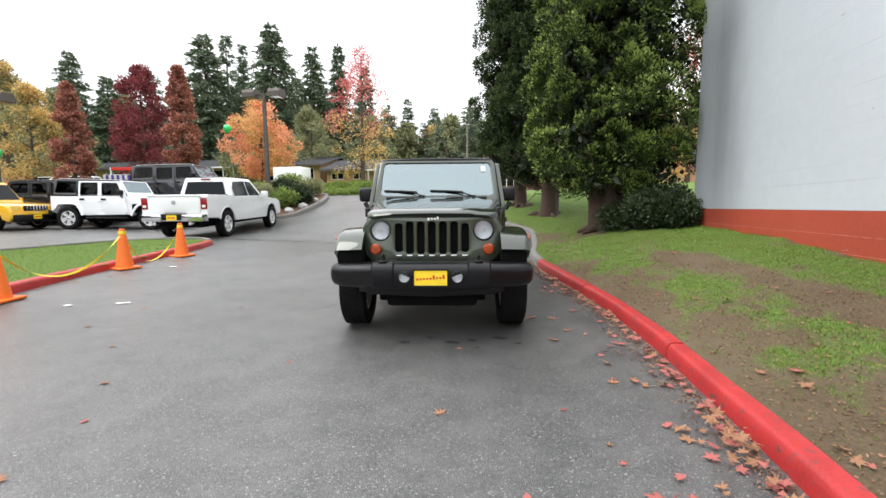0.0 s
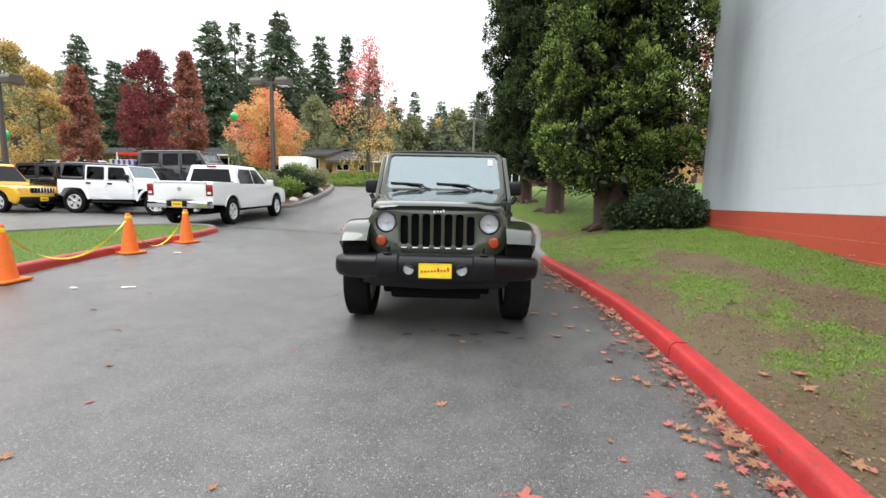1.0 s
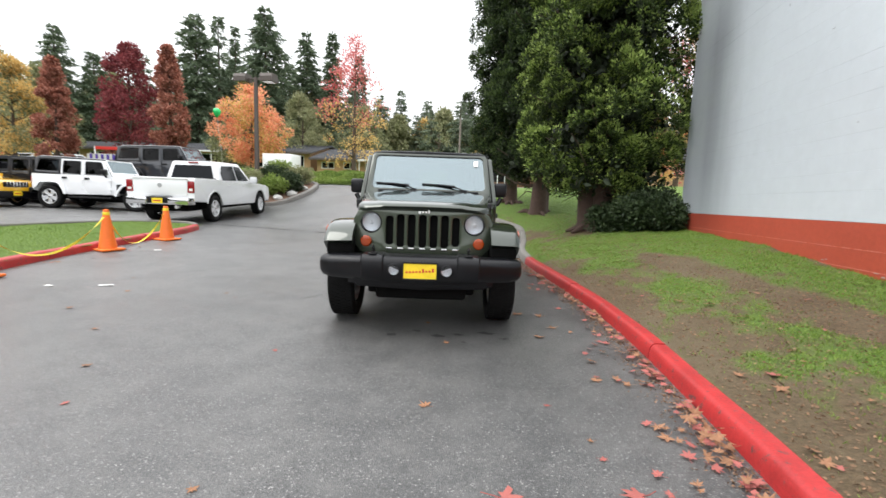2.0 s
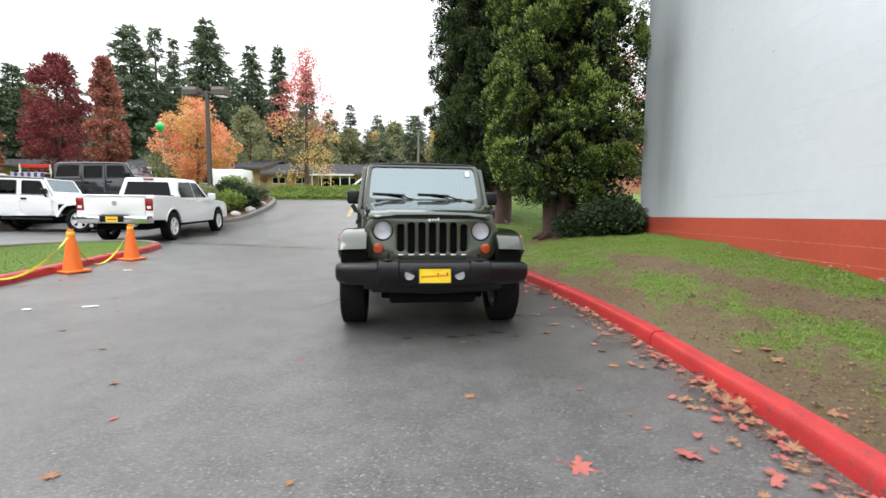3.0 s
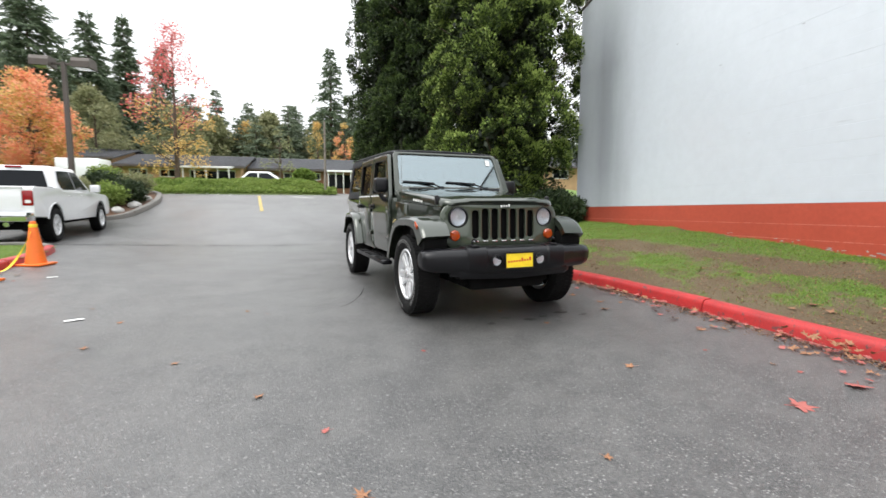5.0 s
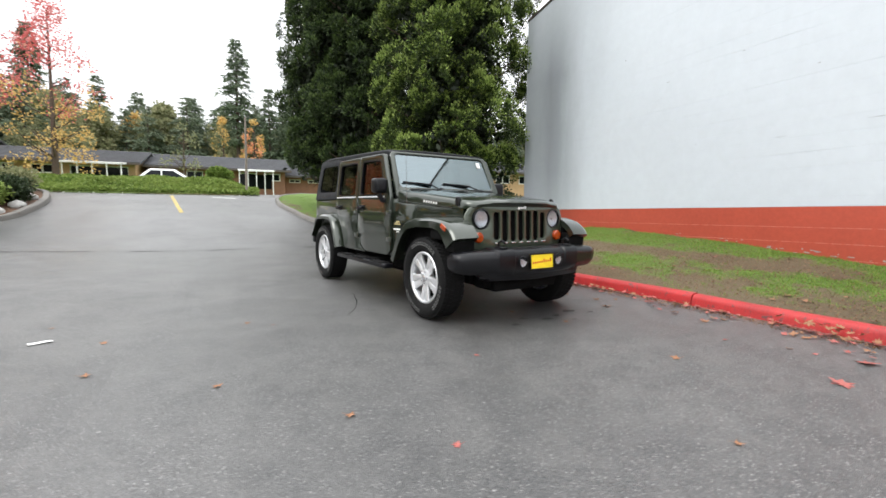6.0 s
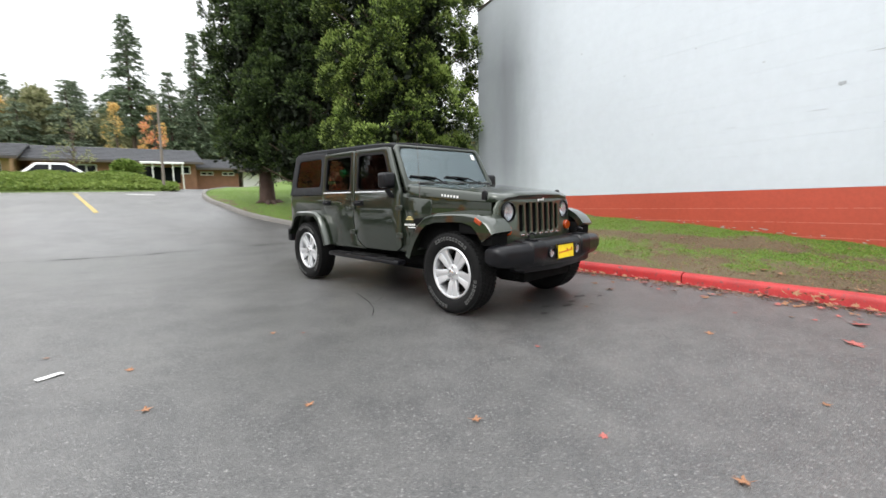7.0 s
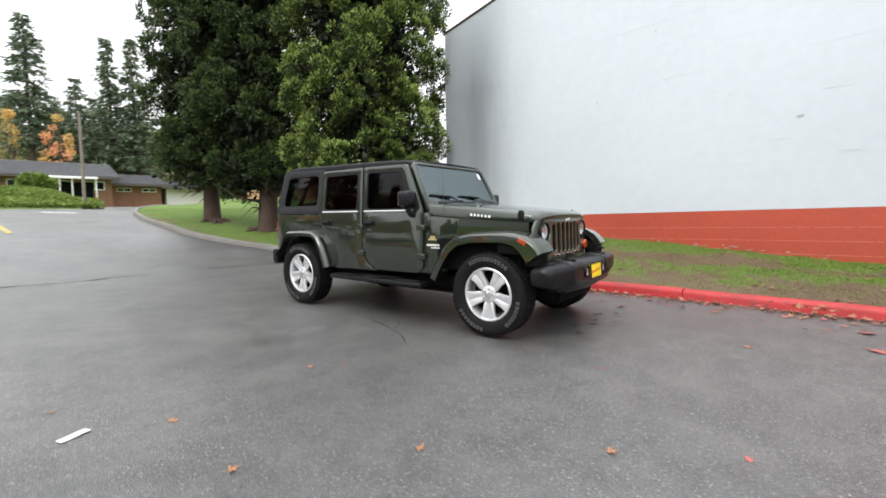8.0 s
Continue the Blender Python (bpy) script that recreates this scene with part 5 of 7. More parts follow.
def family_car(at, name, label, mat, size, roof, glass_x, category="car", slots=False, cladding=False):
    """A road car from its length, width and height: body, glasshouse, windows, lamps, wheels. Local x ahead from the front axle."""
    length, wide, high, wb, R = size
    car = thing(name, label, category, at)
    f = (length - wb) * 0.47
    r = wb + length - wb - f
    belt = high * 0.57
    half = wide / 2
    prof = [(f, 0.42), (f + 0.02, 0.62), (f - 0.08, belt - 0.10), (f - 0.30, belt - 0.04), (glass_x[0] + 0.05, belt + 0.03), (-r + 0.12, belt + 0.06), (-r, belt - 0.12), (-r - 0.02, 0.52), (-r + 0.10, 0.36)]
    prof += [(-wb - R - 0.08, 0.32)] + arch(-wb, R, R + 0.07, 175, 5) + arch(0, R, R + 0.07, 175, 5) + [(f - 0.12, 0.30)]
    part("body", prism(prof, -half, half, 0.06, 3), mat, car)
    x0, x1, x2, x3 = glass_x
    g = loft([[(x0, half - 0.05, belt), (x0, -half + 0.05, belt), (x3, -half + 0.05, belt + 0.03), (x3, half - 0.05, belt + 0.03)],
              [(x1, half - 0.20, high), (x1, -half + 0.20, high), (x2, -half + 0.20, high), (x2, half - 0.20, high)]])
    bmesh.ops.bevel(g, geom=g.edges[:], offset=0.06, segments=3, profile=0.5, affect="EDGES")
    cab = part("glasshouse", g, roof, car)
    k = 0.15 / (high - belt)

    def lean(b):
        for v in b.verts:
            v.co.y = math.copysign(half - 0.045 - (v.co.z - belt) * k + (abs(v.co.y) - half), v.co.y)
        return b

    m = (x1 + x2) / 2 + 0.05
    zt, zb = high - 0.10, belt + 0.08
    for nm, o in (("front_window", [(x0 - 0.32, zb), (x1 - 0.06, zt), (m + 0.03, zt), (m + 0.03, zb)]), ("rear_window", [(m - 0.04, zb), (m - 0.04, zt), (x2 + 0.10, zt), (x3 + 0.24, zb)])):
        for s, b in both(lambda: lean(prism(o, half - 0.005, half + 0.006))):
            part(nm, b, "window", cab, "dark side window", False)
    for nm, xa, xb, s in (("windscreen", x0, x1, 1), ("back_window", x3, x2, -1)):
        d = Vector((s, 0, 0.3)).normalized() * 0.012
        q = [(xa + (xb - xa) * u, y, belt + (high - belt) * u) for u, y in ((0.14, half - 0.16), (0.14, -half + 0.16), (0.88, -half + 0.24), (0.88, half - 0.24))]
        part(nm, loft([[Vector(p) for p in q], [Vector(p) + d for p in q]]), "window", cab, "", False)
    for s in (-1, 1):
        part("headlight", box(f - 0.14, f + 0.02, s * (half - 0.22) - 0.11, s * (half - 0.22) + 0.11, belt - 0.26, belt - 0.10, 0.03), "lens", car)
        part("tail_lamp", box(-r - 0.03, -r + 0.10, s * (half - 0.15) - 0.09, s * (half - 0.15) + 0.09, belt - 0.28, belt - 0.06, 0.02), "red_lens", car)
        part("mirror", box(x0 - 0.42, x0 - 0.28, s * (half + 0.08) - 0.08, s * (half + 0.08) + 0.08, belt + 0.04, belt + 0.18, 0.025), mat, car)
        if cladding:
            part("sill_cladding", box(-wb + 0.3, -0.3, s * half - 0.02, s * half + 0.02, 0.28, 0.46, 0.01), "black_plastic", car)
    part("lower_bumper", box(f - 0.10, f + 0.04, -half + 0.08, half - 0.08, 0.30, 0.56, 0.03), "black_plastic", car)
    if slots:
        part("grille_panel", box(f - 0.05, f + 0.03, -0.42, 0.42, belt - 0.27, belt - 0.09, 0.02), "black_plastic", car)
        for i in range(7):
            y = -0.33 + 0.11 * i
            part("grille_bar", box(f + 0.025, f + 0.04, y - 0.012, y + 0.012, belt - 0.26, belt - 0.10, 0.004, 1), "chrome", car)
    card_plate(car, pose(f + 0.045, 0, 0.47, 0, 0, 0))
    wheels_at(car, (0, -wb), half - 0.11, R, 0.21, R * 0.66)
    return car


tx, ty = -0.17, 0.985
zr = paved(-9.55, 12.3)
zf = paved(-10.10, 15.62)
pickup(pose(-10.10, 15.62, zf, 0, 0, math.degrees(math.atan2(ty, tx))) @ pose(0, 0, 0, 0, -math.degrees(math.atan2(zf - zr, 3.57)), 0) @ Matrix.Scale(0.96, 4))
white_car = offroader(heading(-13.2, 15.0, 2.65, 0.5), "white off-road car with a black hard top", "white_paint", "black_paint", "white_paint", "hard", False)
offroader(heading(-17.0, 16.3, 2.65, 0.5), "black off-road car with a soft top behind the white one", "black_paint", "vinyl", "black_plastic", "soft", False)
offroader(heading(-13.1, 18.9, 0.983, 0.18) @ Matrix.Scale(1.12, 4), "black off-road car parked on the upper level", "dark_paint", "black_paint", "black_plastic", "hard", False)
family_car(heading(-17.55, 13.1, 0.98, 0.10), "small_suv", "yellow compact off-road style car", "yellow_paint", (4.23, 1.80, 1.68, 2.57, 0.35), "yellow_paint", (-0.55, -1.05, -2.95, -3.35), slots=True, cladding=True)
family_car(heading(-21.4, 17.2, 0.95, 0.0), "sedan", "dark grey saloon in the parked row", "dark_paint", (4.7, 1.82, 1.45, 2.75, 0.33), "dark_paint", (-0.55, -1.25, -2.55, -3.35))
family_car(pose(-9.1, 33.0, paved(-9.1, 33.0), 0, 0, 178), "sedan", "white saloon behind the ivy bank", "white_paint", (4.6, 1.80, 1.42, 2.7, 0.33), "white_paint", (-0.55, -1.25, -2.55, -3.35))
for px, py, mm in ((-33, 31, "white_paint"), (-36.5, 31.5, "grey_paint"), (-40, 32, "print_red"), (-43.5, 32, "white_paint")):
    family_car(pose(px, py, paved(px, py), 0, 0, 95), "sedan", "parked saloon far along the row", mm, (4.6, 1.80, 1.46, 2.7, 0.33), mm, (-0.55, -1.25, -2.55, -3.35))


# ---- low buildings behind the car park ----
def low_building(x0, x1, y, zg, eave, ridge, label, wall="wood_wall", bays=6, porch=(), deep=9.0, gable="tan_wall"):
    b = thing("low_building", label, "building", pose(0, 0, 0.3))
    openings = []
    step = (x1 - x0) / bays
    holes = []
    for i in range(bays):
        cx = x0 + (i + 0.5) * step
        w = step * 0.30
        holes.append([(cx - w, zg + 0.75), (cx + w, zg + 0.75), (cx + w, eave - 0.35), (cx - w, eave - 0.35)])
        openings.append((cx, w))
    f = plate([(x0, zg - 0.6), (x1, zg - 0.6), (x1, eave), (x0, eave)], holes, 0.2)
    part("front_wall", moved(f, pose(0, y, 0)), wall, b, "", False)
    for cx, w in openings:
        win = part("window", box(cx - w, cx + w, y + 0.08, y + 0.10, zg + 0.75, eave - 0.35), "window", b, "dark window", False)
        fr = bmesh.new()
        for a0, a1, c0, c1 in ((cx - w, cx + w, zg + 0.75, zg + 0.83), (cx - w, cx + w, eave - 0.43, eave - 0.35), (cx - w, cx - w + 0.08, zg + 0.83, eave - 0.43), (cx + w - 0.08, cx + w, zg + 0.83, eave - 0.43), (cx - 0.04, cx + 0.04, zg + 0.83, eave - 0.43)):
            box(a0, a1, y - 0.03, y + 0.08, c0, c1, 0, 1, fr)
        part("window_frame", fr, "white_trim", win, "", False)
    for x in (x0, x1):
        s = 0.2 if x == x0 else -0.2
        g = prism([(y + 0.2, zg - 0.6), (y + deep, zg - 0.6), (y + deep, eave), (y + deep / 2, ridge - 0.1), (y + 0.2, eave)], x, x + s, plane="yz")
        part("gable_wall", g, gable, b, "", False)
    roof = prism([(y - 0.8, eave - 0.18), (y + deep / 2, ridge), (y + deep + 0.8, eave - 0.18), (y + deep + 0.8, eave - 0.04), (y + deep / 2, ridge + 0.14), (y - 0.8, eave - 0.04)], x0 - 0.5, x1 + 0.5, plane="yz")
    rf = part("roof", roof, "shingle", b, "dark shingle roof", False)
    n = 9
    for i in range(n):
        u0 = i / n
        ya, za = y - 0.8 + (deep / 2 + 0.8) * u0, eave - 0.04 + (ridge + 0.18 - eave) * u0
        row = box(x0 - 0.5, x1 + 0.5, ya - 0.02, ya + 0.10, za, za + 0.055)
        part("shingle_course", row, "shingle", rf, "", False)
    part("gutter", box(x0 - 0.5, x1 + 0.5, y - 0.92, y - 0.80, eave - 0.24, eave - 0.08, 0.02), "steel_brown", b, "", False)
    for cx, w in porch:
        part("porch_roof", prism([(y - 2.4, eave - 0.36), (y - 2.4, eave - 0.22), (y - 0.2, eave - 0.02), (y - 0.2, eave - 0.16)], cx - w, cx + w, plane="yz"), "white_trim", b, "white porch roof", False)
        for k in range(5):
            x = cx - w + 0.12 + (2 * w - 0.24) * k / 4
            part("porch_post", box(x - 0.04, x + 0.04, y - 2.3, y - 2.22, zg - 0.9, eave - 0.34), "white_trim", b, "", False)
        part("porch_glass", box(cx - w + 0.1, cx + w - 0.1, y - 0.06, y - 0.03, zg, eave - 0.5), "window", b, "", False)
    return b


low_building(-52, -21.2, 45, 2.3, 4.75, 5.75, "long low tan building with dark shingle roof", "tan_wall", 9, ((-31, 2.4),))
low_building(-20.0, -10.6, 44, 2.3, 4.1, 5.25, "low tan building with white porch", "tan_wall", 4, ((-12.9, 1.9),))
low_building(-9.8, 1.0, 46, 2.3, 4.1, 5.35, "low brick-coloured building with dark roof", "wood_wall", 5, ((-1.6, 1.5),))
low_building(1.2, 4.8, 48, 2.3, 3.75, 4.7, "small brick-coloured annex with dark shingle roof", "wood_wall", 2)
low_building(5.2, 9.0, 48, 2.3, 3.6, 4.1, "pale low garage with white fascia", "white_trim", 1, (), 6.0, "white_trim")
low_building(12.5, 30, 42, 2.6, 4.6, 5.9, "far low house behind the shrubs", "tan_wall", 6)
bx = thing("box_trailer", "white box trailer parked by the low building", "trailer", pose(-16.9, 31.4, 1.95) @ Matrix.Scale(0.86, 4))
part("box", box(-1.3, 1.3, -0.9, 0.9, 0.45, 2.05, 0.06), "white_paint", bx)
part("ribs", box(-1.32, 1.32, -0.92, 0.92, 0.40, 0.50, 0.02), "alloy", bx)
for s in (-1, 1):
    for t in (-1, 1):
        ty2 = shared(("tyre", 0.33, 0.21, 0.33 * 0.66), lambda: tyre_mesh(0.33, 0.21, 0.33 * 0.66), "tyre", "rubber", bx)
        ty2.matrix_basis = pose(s * 0.45, t * 0.8, 0.33)
st = thing("market_stall", "small stall with purple and white striped skirt", "stall", pose(-30.3, 29.8, bank_z(-30.3, 29.8) - 0.03, 0, 0, 12))
part("table", box(-1.0, 1.0, -0.4, 0.4, 1.10, 1.15, 0.01), "white_trim", st)
part("sign_board", box(-1.0, 1.0, 0.35, 0.40, 1.52, 1.75, 0.01), "print_red", st, "red board over the stall")
for i in range(10):
    x = -1.0 + 0.2 * i
    part("skirt_stripe", box(x, x + 0.2, -0.43, -0.40, 0.35, 1.12), "purple" if i % 2 else "white_trim", st, "", False)
for s in (-1, 1):
    part("post", box(s * 0.95 - 0.04, s * 0.95 + 0.04, 0.33, 0.41, 0, 1.75), "white_trim", st)
    part("table_leg", box(s * 0.92 - 0.03, s * 0.92 + 0.03, -0.36, -0.30, 0, 1.10), "white_trim", st)


# ---- lamp posts, pole, cones and tape ----
def lamp_post(x, y, top, arms):
    z = paved(x, y)
    p = thing("lamp_post", "brown steel car park lamp with box heads", "street lamp", pose(x, y, z))
    part("base", lathe([(0.25, -0.1), (0.25, 0.5), (0.22, 0.55)], 20, "z"), "kerb_grey", p)
    part("pole", loft([[(s * h, t * h, zz) for s, t in ((1, 1), (-1, 1), (-1, -1), (1, -1))] for zz, h in ((0.5, 0.085), (top - z, 0.065))]), "steel_brown", p)
    for a in arms:
        head = new("lamp_head")
        head.parent = p
        head.matrix_basis = pose(0, 0, top - z, 0, 0, a)
        part("arm", box(0.05, 0.40, -0.04, 0.04, -0.12, -0.04, 0.01), "steel_brown", head)
        sh = [[(0.36 + i, j, zz) for i, j in ((0, -w), (0, w), (0.62, w), (0.62, -w))] for zz, w in ((-0.22, 0.30), (0.0, 0.30), (0.14, 0.22))]
        part("housing", loft(sh), "steel_brown", head, "boxy brown lamp housing", False)
        part("diffuser", box(0.42, 0.92, -0.25, 0.25, -0.235, -0.222), "lens", head, "", False)
    return p


lamp_post(-12.2, 20.5, 6.45, (0, 180))
lamp_post(-21.6, 15.5, 5.6, (0, 180))
pole = thing("wooden_pole", "grey weathered wooden pole at the car park's edge", "pole", pose(-2.75, 23.6, paved(-2.75, 23.6)))
part("shaft", tube([(0, 0, -0.2), (0.02, 0, 1.5), (0.03, 0, 3.6)], [0.06, 0.055, 0.045], 12), "wood_pole", pole)


def cone(x, y, turn):
    c = thing("traffic_cone", "orange plastic traffic cone with yellow tape tied on", "traffic cone", pose(x, y, paved(x, y) + 0.004, 0, 0, turn), "traffic cones")
    part("base", box(-0.19, 0.19, -0.19, 0.19, 0, 0.035, 0.012), "cone", c)
    part("body", lathe([(0.140, 0.03), (0.135, 0.06), (0.085, 0.40), (0.046, 0.66), (0.040, 0.70), (0.028, 0.705), (0.026, 0.66)], 28, "z"), "cone", c)
    part("tape_loop", lathe([(0.052, 0.60), (0.056, 0.615), (0.055, 0.65), (0.050, 0.66)], 20, "z", close=False), "tape", c)
    return c


CONES = [(-5.98, 4.40), (-6.60, 6.78), (-6.86, 8.42)]
for (x, y), a in zip(CONES, (10, -14, -8)):
    cone(x, y, a)


def tape(a, b, sag, twist):
    """A slack barrier tape between two cones."""
    secs = []
    n = 40
    for i in range(n + 1):
        u = i / n
        x, y = a[0] + (b[0] - a[0]) * u, a[1] + (b[1] - a[1]) * u
        za, zb = paved(*a) + 0.63, paved(*b) + 0.63
        z = za + (zb - za) * u - sag * (1 - (2 * u - 1) ** 2)
        off = 0.10 * math.sin(u * math.pi)
        x -= off
        z = max(z, paved(x, y) + 0.02 if x > along(KERB_L, y) else paved(x, y) + 0.17)
        t = twist * u + 0.6 * math.sin(7 * u)
        w = 0.019
        secs.append([(x + w * math.sin(t) * s * 0.6, y, z + w * math.cos(t) * s) for s in (-1, 1)] + [(x + w * math.sin(t) * s * 0.6 + 0.0015, y + 0.0015, z + w * math.cos(t) * s) for s in (1, -1)])
    ob = link_mesh("barrier_tape", loft(secs), "tape", None, smooth=True)
    return tagged(ob, "slack yellow barrier tape hanging between cones", "barrier tape", "barrier tapes")


tape(CONES[0], CONES[1], 0.52, 5)
tape(CONES[1], CONES[2], 0.60, 4)
tape((-4.6, 0.8), CONES[0], 0.5, 4)
cone(-4.6, 0.8, 5)


def balloon(x, y, z, foot, size=2.1):
    b = thing("balloon", "green balloon floating on a white string", "balloon", pose(x, y, z) @ Matrix.Scale(size, 4), "balloons")
    part("skin", lathe([(0.006, -0.17), (0.012, -0.155), (0.05, -0.12), (0.10, -0.05), (0.128, 0.02), (0.125, 0.08), (0.095, 0.13), (0.05, 0.155), (0.01, 0.163)], 28, "z"), "balloon", b)
    part("string", tube([(0, 0, -0.165), (0.05, 0.02, (foot - z) * 0.4 / size), (0.16, 0.04, (foot - z) / size)], 0.003, 5), "print_white", b)


balloon(-20.8, 29.6, 6.35, 2.4)
balloon(-27.0, 19.3, 3.8, 1.6)


# ---- lines on the tarmac and the joint across the drive ----
def ground_stripe(name, a, b, w, mat, label, lift=0.006):
    d = (Vector(b) - Vector(a)).normalized()
    n = Vector((-d.y, d.x)) * w / 2
    secs = []
    for i in range(25):
        u = i / 24
        x, y = a[0] + (b[0] - a[0]) * u, a[1] + (b[1] - a[1]) * u
        secs.append([(x + n.x * s, y + n.y * s, paved(x + n.x * s, y + n.y * s) + lift) for s in (-1, 0, 1)])
    ob = link_mesh(name, loft(secs, ring=False), mat)
    return tagged(ob, label, "road marking", kind="structure")


ground_stripe("stall_line", (-4.82, 17.35), (-5.62, 21.9), 0.12, "line_yellow", "worn yellow parking stall line")
ground_stripe("stall_line", (-7.75, 21.9), (-6.75, 21.8), 0.14, "line_white", "short worn white line by the bank")
ground_stripe("stall_line", (-4.1, 21.4), (-3.2, 21.1), 0.14, "line_white", "short worn white line by the bank")
ground_stripe("stall_line", (-9.6, 22.6), (-2.2, 22.75), 0.10, "line_white", "worn pale line along the foot of the bank")


# ---- trees and shrubs ----
rng = np.random.default_rng(7)


def leaf_mesh(name, at, axis, length, width, mat, parent=None, label="", curl=0.25, shape="rhomb"):
    """Many small leaves in one mesh: each a folded blade from its foot along its axis."""
    n = len(at)
    axis = axis / (np.linalg.norm(axis, axis=1, keepdims=True) + 1e-9)
    side = np.cross(axis, rng.normal(size=(n, 3)))
    side /= np.linalg.norm(side, axis=1, keepdims=True) + 1e-9
    up = np.cross(side, axis)
    L = (length * rng.uniform(0.6, 1.35, (n, 1)))
    W = (width * rng.uniform(0.7, 1.3, (n, 1)))
    mid = at + axis * L * 0.5
    v = np.empty((n, 4, 3), np.float32)
    v[:, 0] = at
    v[:, 1] = mid + side * W * 0.5 + up * L * curl * 0.3
    v[:, 2] = at + axis * L
    v[:, 3] = mid - side * W * 0.5 + up * L * curl * 0.3
    me = bpy.data.meshes.new(name)
    me.vertices.add(n * 4)
    me.vertices.foreach_set("co", v.ravel())
    me.loops.add(n * 4)
    me.loops.foreach_set("vertex_index", np.arange(n * 4, dtype=np.int32))
    me.polygons.add(n)
    me.polygons.foreach_set("loop_start", np.arange(0, n * 4, 4, dtype=np.int32))
    me.update(calc_edges=True)
    me.materials.append(M[mat])
    ob = new(name, me)
    if parent:
        ob.parent = parent
    if label:
        ob["label"] = label
    return ob


def ball(n):
    d = rng.normal(size=(n, 3))
    return d / np.linalg.norm(d, axis=1, keepdims=True)


def lobes(centres, radii, per, up=0.35, flat=0.8, fill=0.25, out=None):
    """Leaf feet and axes on the outside of many round lobes."""
    k = len(centres)
    d = ball(k * per)
    c = np.repeat(centres, per, 0)
    r = np.repeat(radii, per)[:, None]
    depth = 1 - fill * rng.random((k * per, 1)) ** 1.5
    at = c + d * r * depth * np.array([1, 1, flat])
    axis = d + np.array([0, 0, up]) + 0.45 * rng.normal(size=d.shape)
    if out is not None:
        axis = axis + 0.5 * np.repeat(out, per, 0)
    return at, axis


def big_conifer(x, y, height, radius, trunk_r, mat, label, n_lobes, per, seed, fork=1, low=0.9, leaf=0.105, tip="conifer_lit_tip"):
    """A broad columnar conifer whose crown is made of many billowing sprays."""
    global rng
    rng = np.random.default_rng(seed)
    z = lawn_z(x, y)
    tree = thing("conifer", label, "tree", pose(x, y, z), "tall conifers")
    trunk = bmesh.new()
    for k in range(fork):
        a = 2.1 * k + seed
        b = 0.28 * (fork > 1)
        pts = [(b * 0.5 * math.cos(a), b * 0.5 * math.sin(a), -0.25), (b * 0.7 * math.cos(a), b * 0.7 * math.sin(a), 0.15), (b * math.cos(a), b * math.sin(a), 1.2), (b * 1.6 * math.cos(a), b * 1.6 * math.sin(a), height * 0.5), (0, 0, height * 0.93)]
        tube(pts, [trunk_r * 1.5, trunk_r * 1.05, trunk_r * 0.85, trunk_r * 0.5, 0.03], 14, trunk)
    for k in range(9):
        a = rng.uniform(0, 6.28)
        tube([(0.1 * math.cos(a), 0.1 * math.sin(a), -0.12), (trunk_r * 1.6 * math.cos(a), trunk_r * 1.6 * math.sin(a), 0.0), (trunk_r * 2.6 * math.cos(a), trunk_r * 2.6 * math.sin(a), -0.10)], [trunk_r * 0.5, trunk_r * 0.35, 0.03], 7, trunk)
    part("trunk", trunk, "bark_red", tree, "stout reddish brown trunk")
    limbs = bmesh.new()
    for k in range(46):
        h = rng.uniform(low * 0.75, height * 0.9)
        a = rng.uniform(0, 6.28)
        rr = radius * 0.85 * min(1, (height - h) / (height * 0.35) + 0.2)
        tube([(0, 0, h), (rr * 0.5 * math.cos(a), rr * 0.5 * math.sin(a), h + 0.12), (rr * math.cos(a), rr * math.sin(a), h + 0.55)], [0.05, 0.03, 0.012], 6, limbs)
    for k in range(7):
        a = rng.uniform(0, 6.28)
        rr = rng.uniform(0.25, 0.55) * radius
        h = rng.uniform(0.55, 1.4)
        tube([(0, 0, h), (rr * 0.5 * math.cos(a), rr * 0.5 * math.sin(a), h + 0.05), (rr * math.cos(a), rr * math.sin(a), h - rng.uniform(0.1, 0.35))], [0.03, 0.018, 0.006], 6, limbs)
    part("branching", limbs, "bark", tree, "bare lower limbs")
    h = low + (height - low) * rng.random(n_lobes) ** 0.95
    a = rng.uniform(0, 2 * np.pi, n_lobes)
    u = (h - low) / (height - low)
    prof = np.interp(u, [0, 0.04, 0.12, 0.4, 0.75, 0.92, 1.0], [0.60, 0.86, 1.0, 1.02, 0.95, 0.6, 0.1])
    wav = 1 + 0.07 * np.sin(3 * a + seed) + 0.08 * np.sin(5 * a + 2.1 * h + seed) + 0.08 * np.sin(3.9 * h + 2 * a)
    r = radius * prof * wav * (1 - 0.58 * rng.random(n_lobes) ** 2.7) - 0.28
    rad = rng.uniform(0.22, 0.42, n_lobes) * (0.6 + 0.4 * prof)
    c = np.stack([r * np.cos(a), r * np.sin(a), h], 1)
    out = np.stack([np.cos(a), np.sin(a), np.full(n_lobes, 0.6)], 1)
    tufts = 9
    d = ball(n_lobes * tufts) + 0.8 * np.repeat(out, tufts, 0)
    d /= np.linalg.norm(d, axis=1, keepdims=True)
    tc = np.repeat(c, tufts, 0) + d * np.repeat(rad, tufts)[:, None] * np.array([1, 1, 1.15])
    tr = rng.uniform(0.07, 0.17, len(tc))
    at, axis = lobes(tc, tr, per // tufts, 0.7, 1.25, 0.5, d * 1.6)
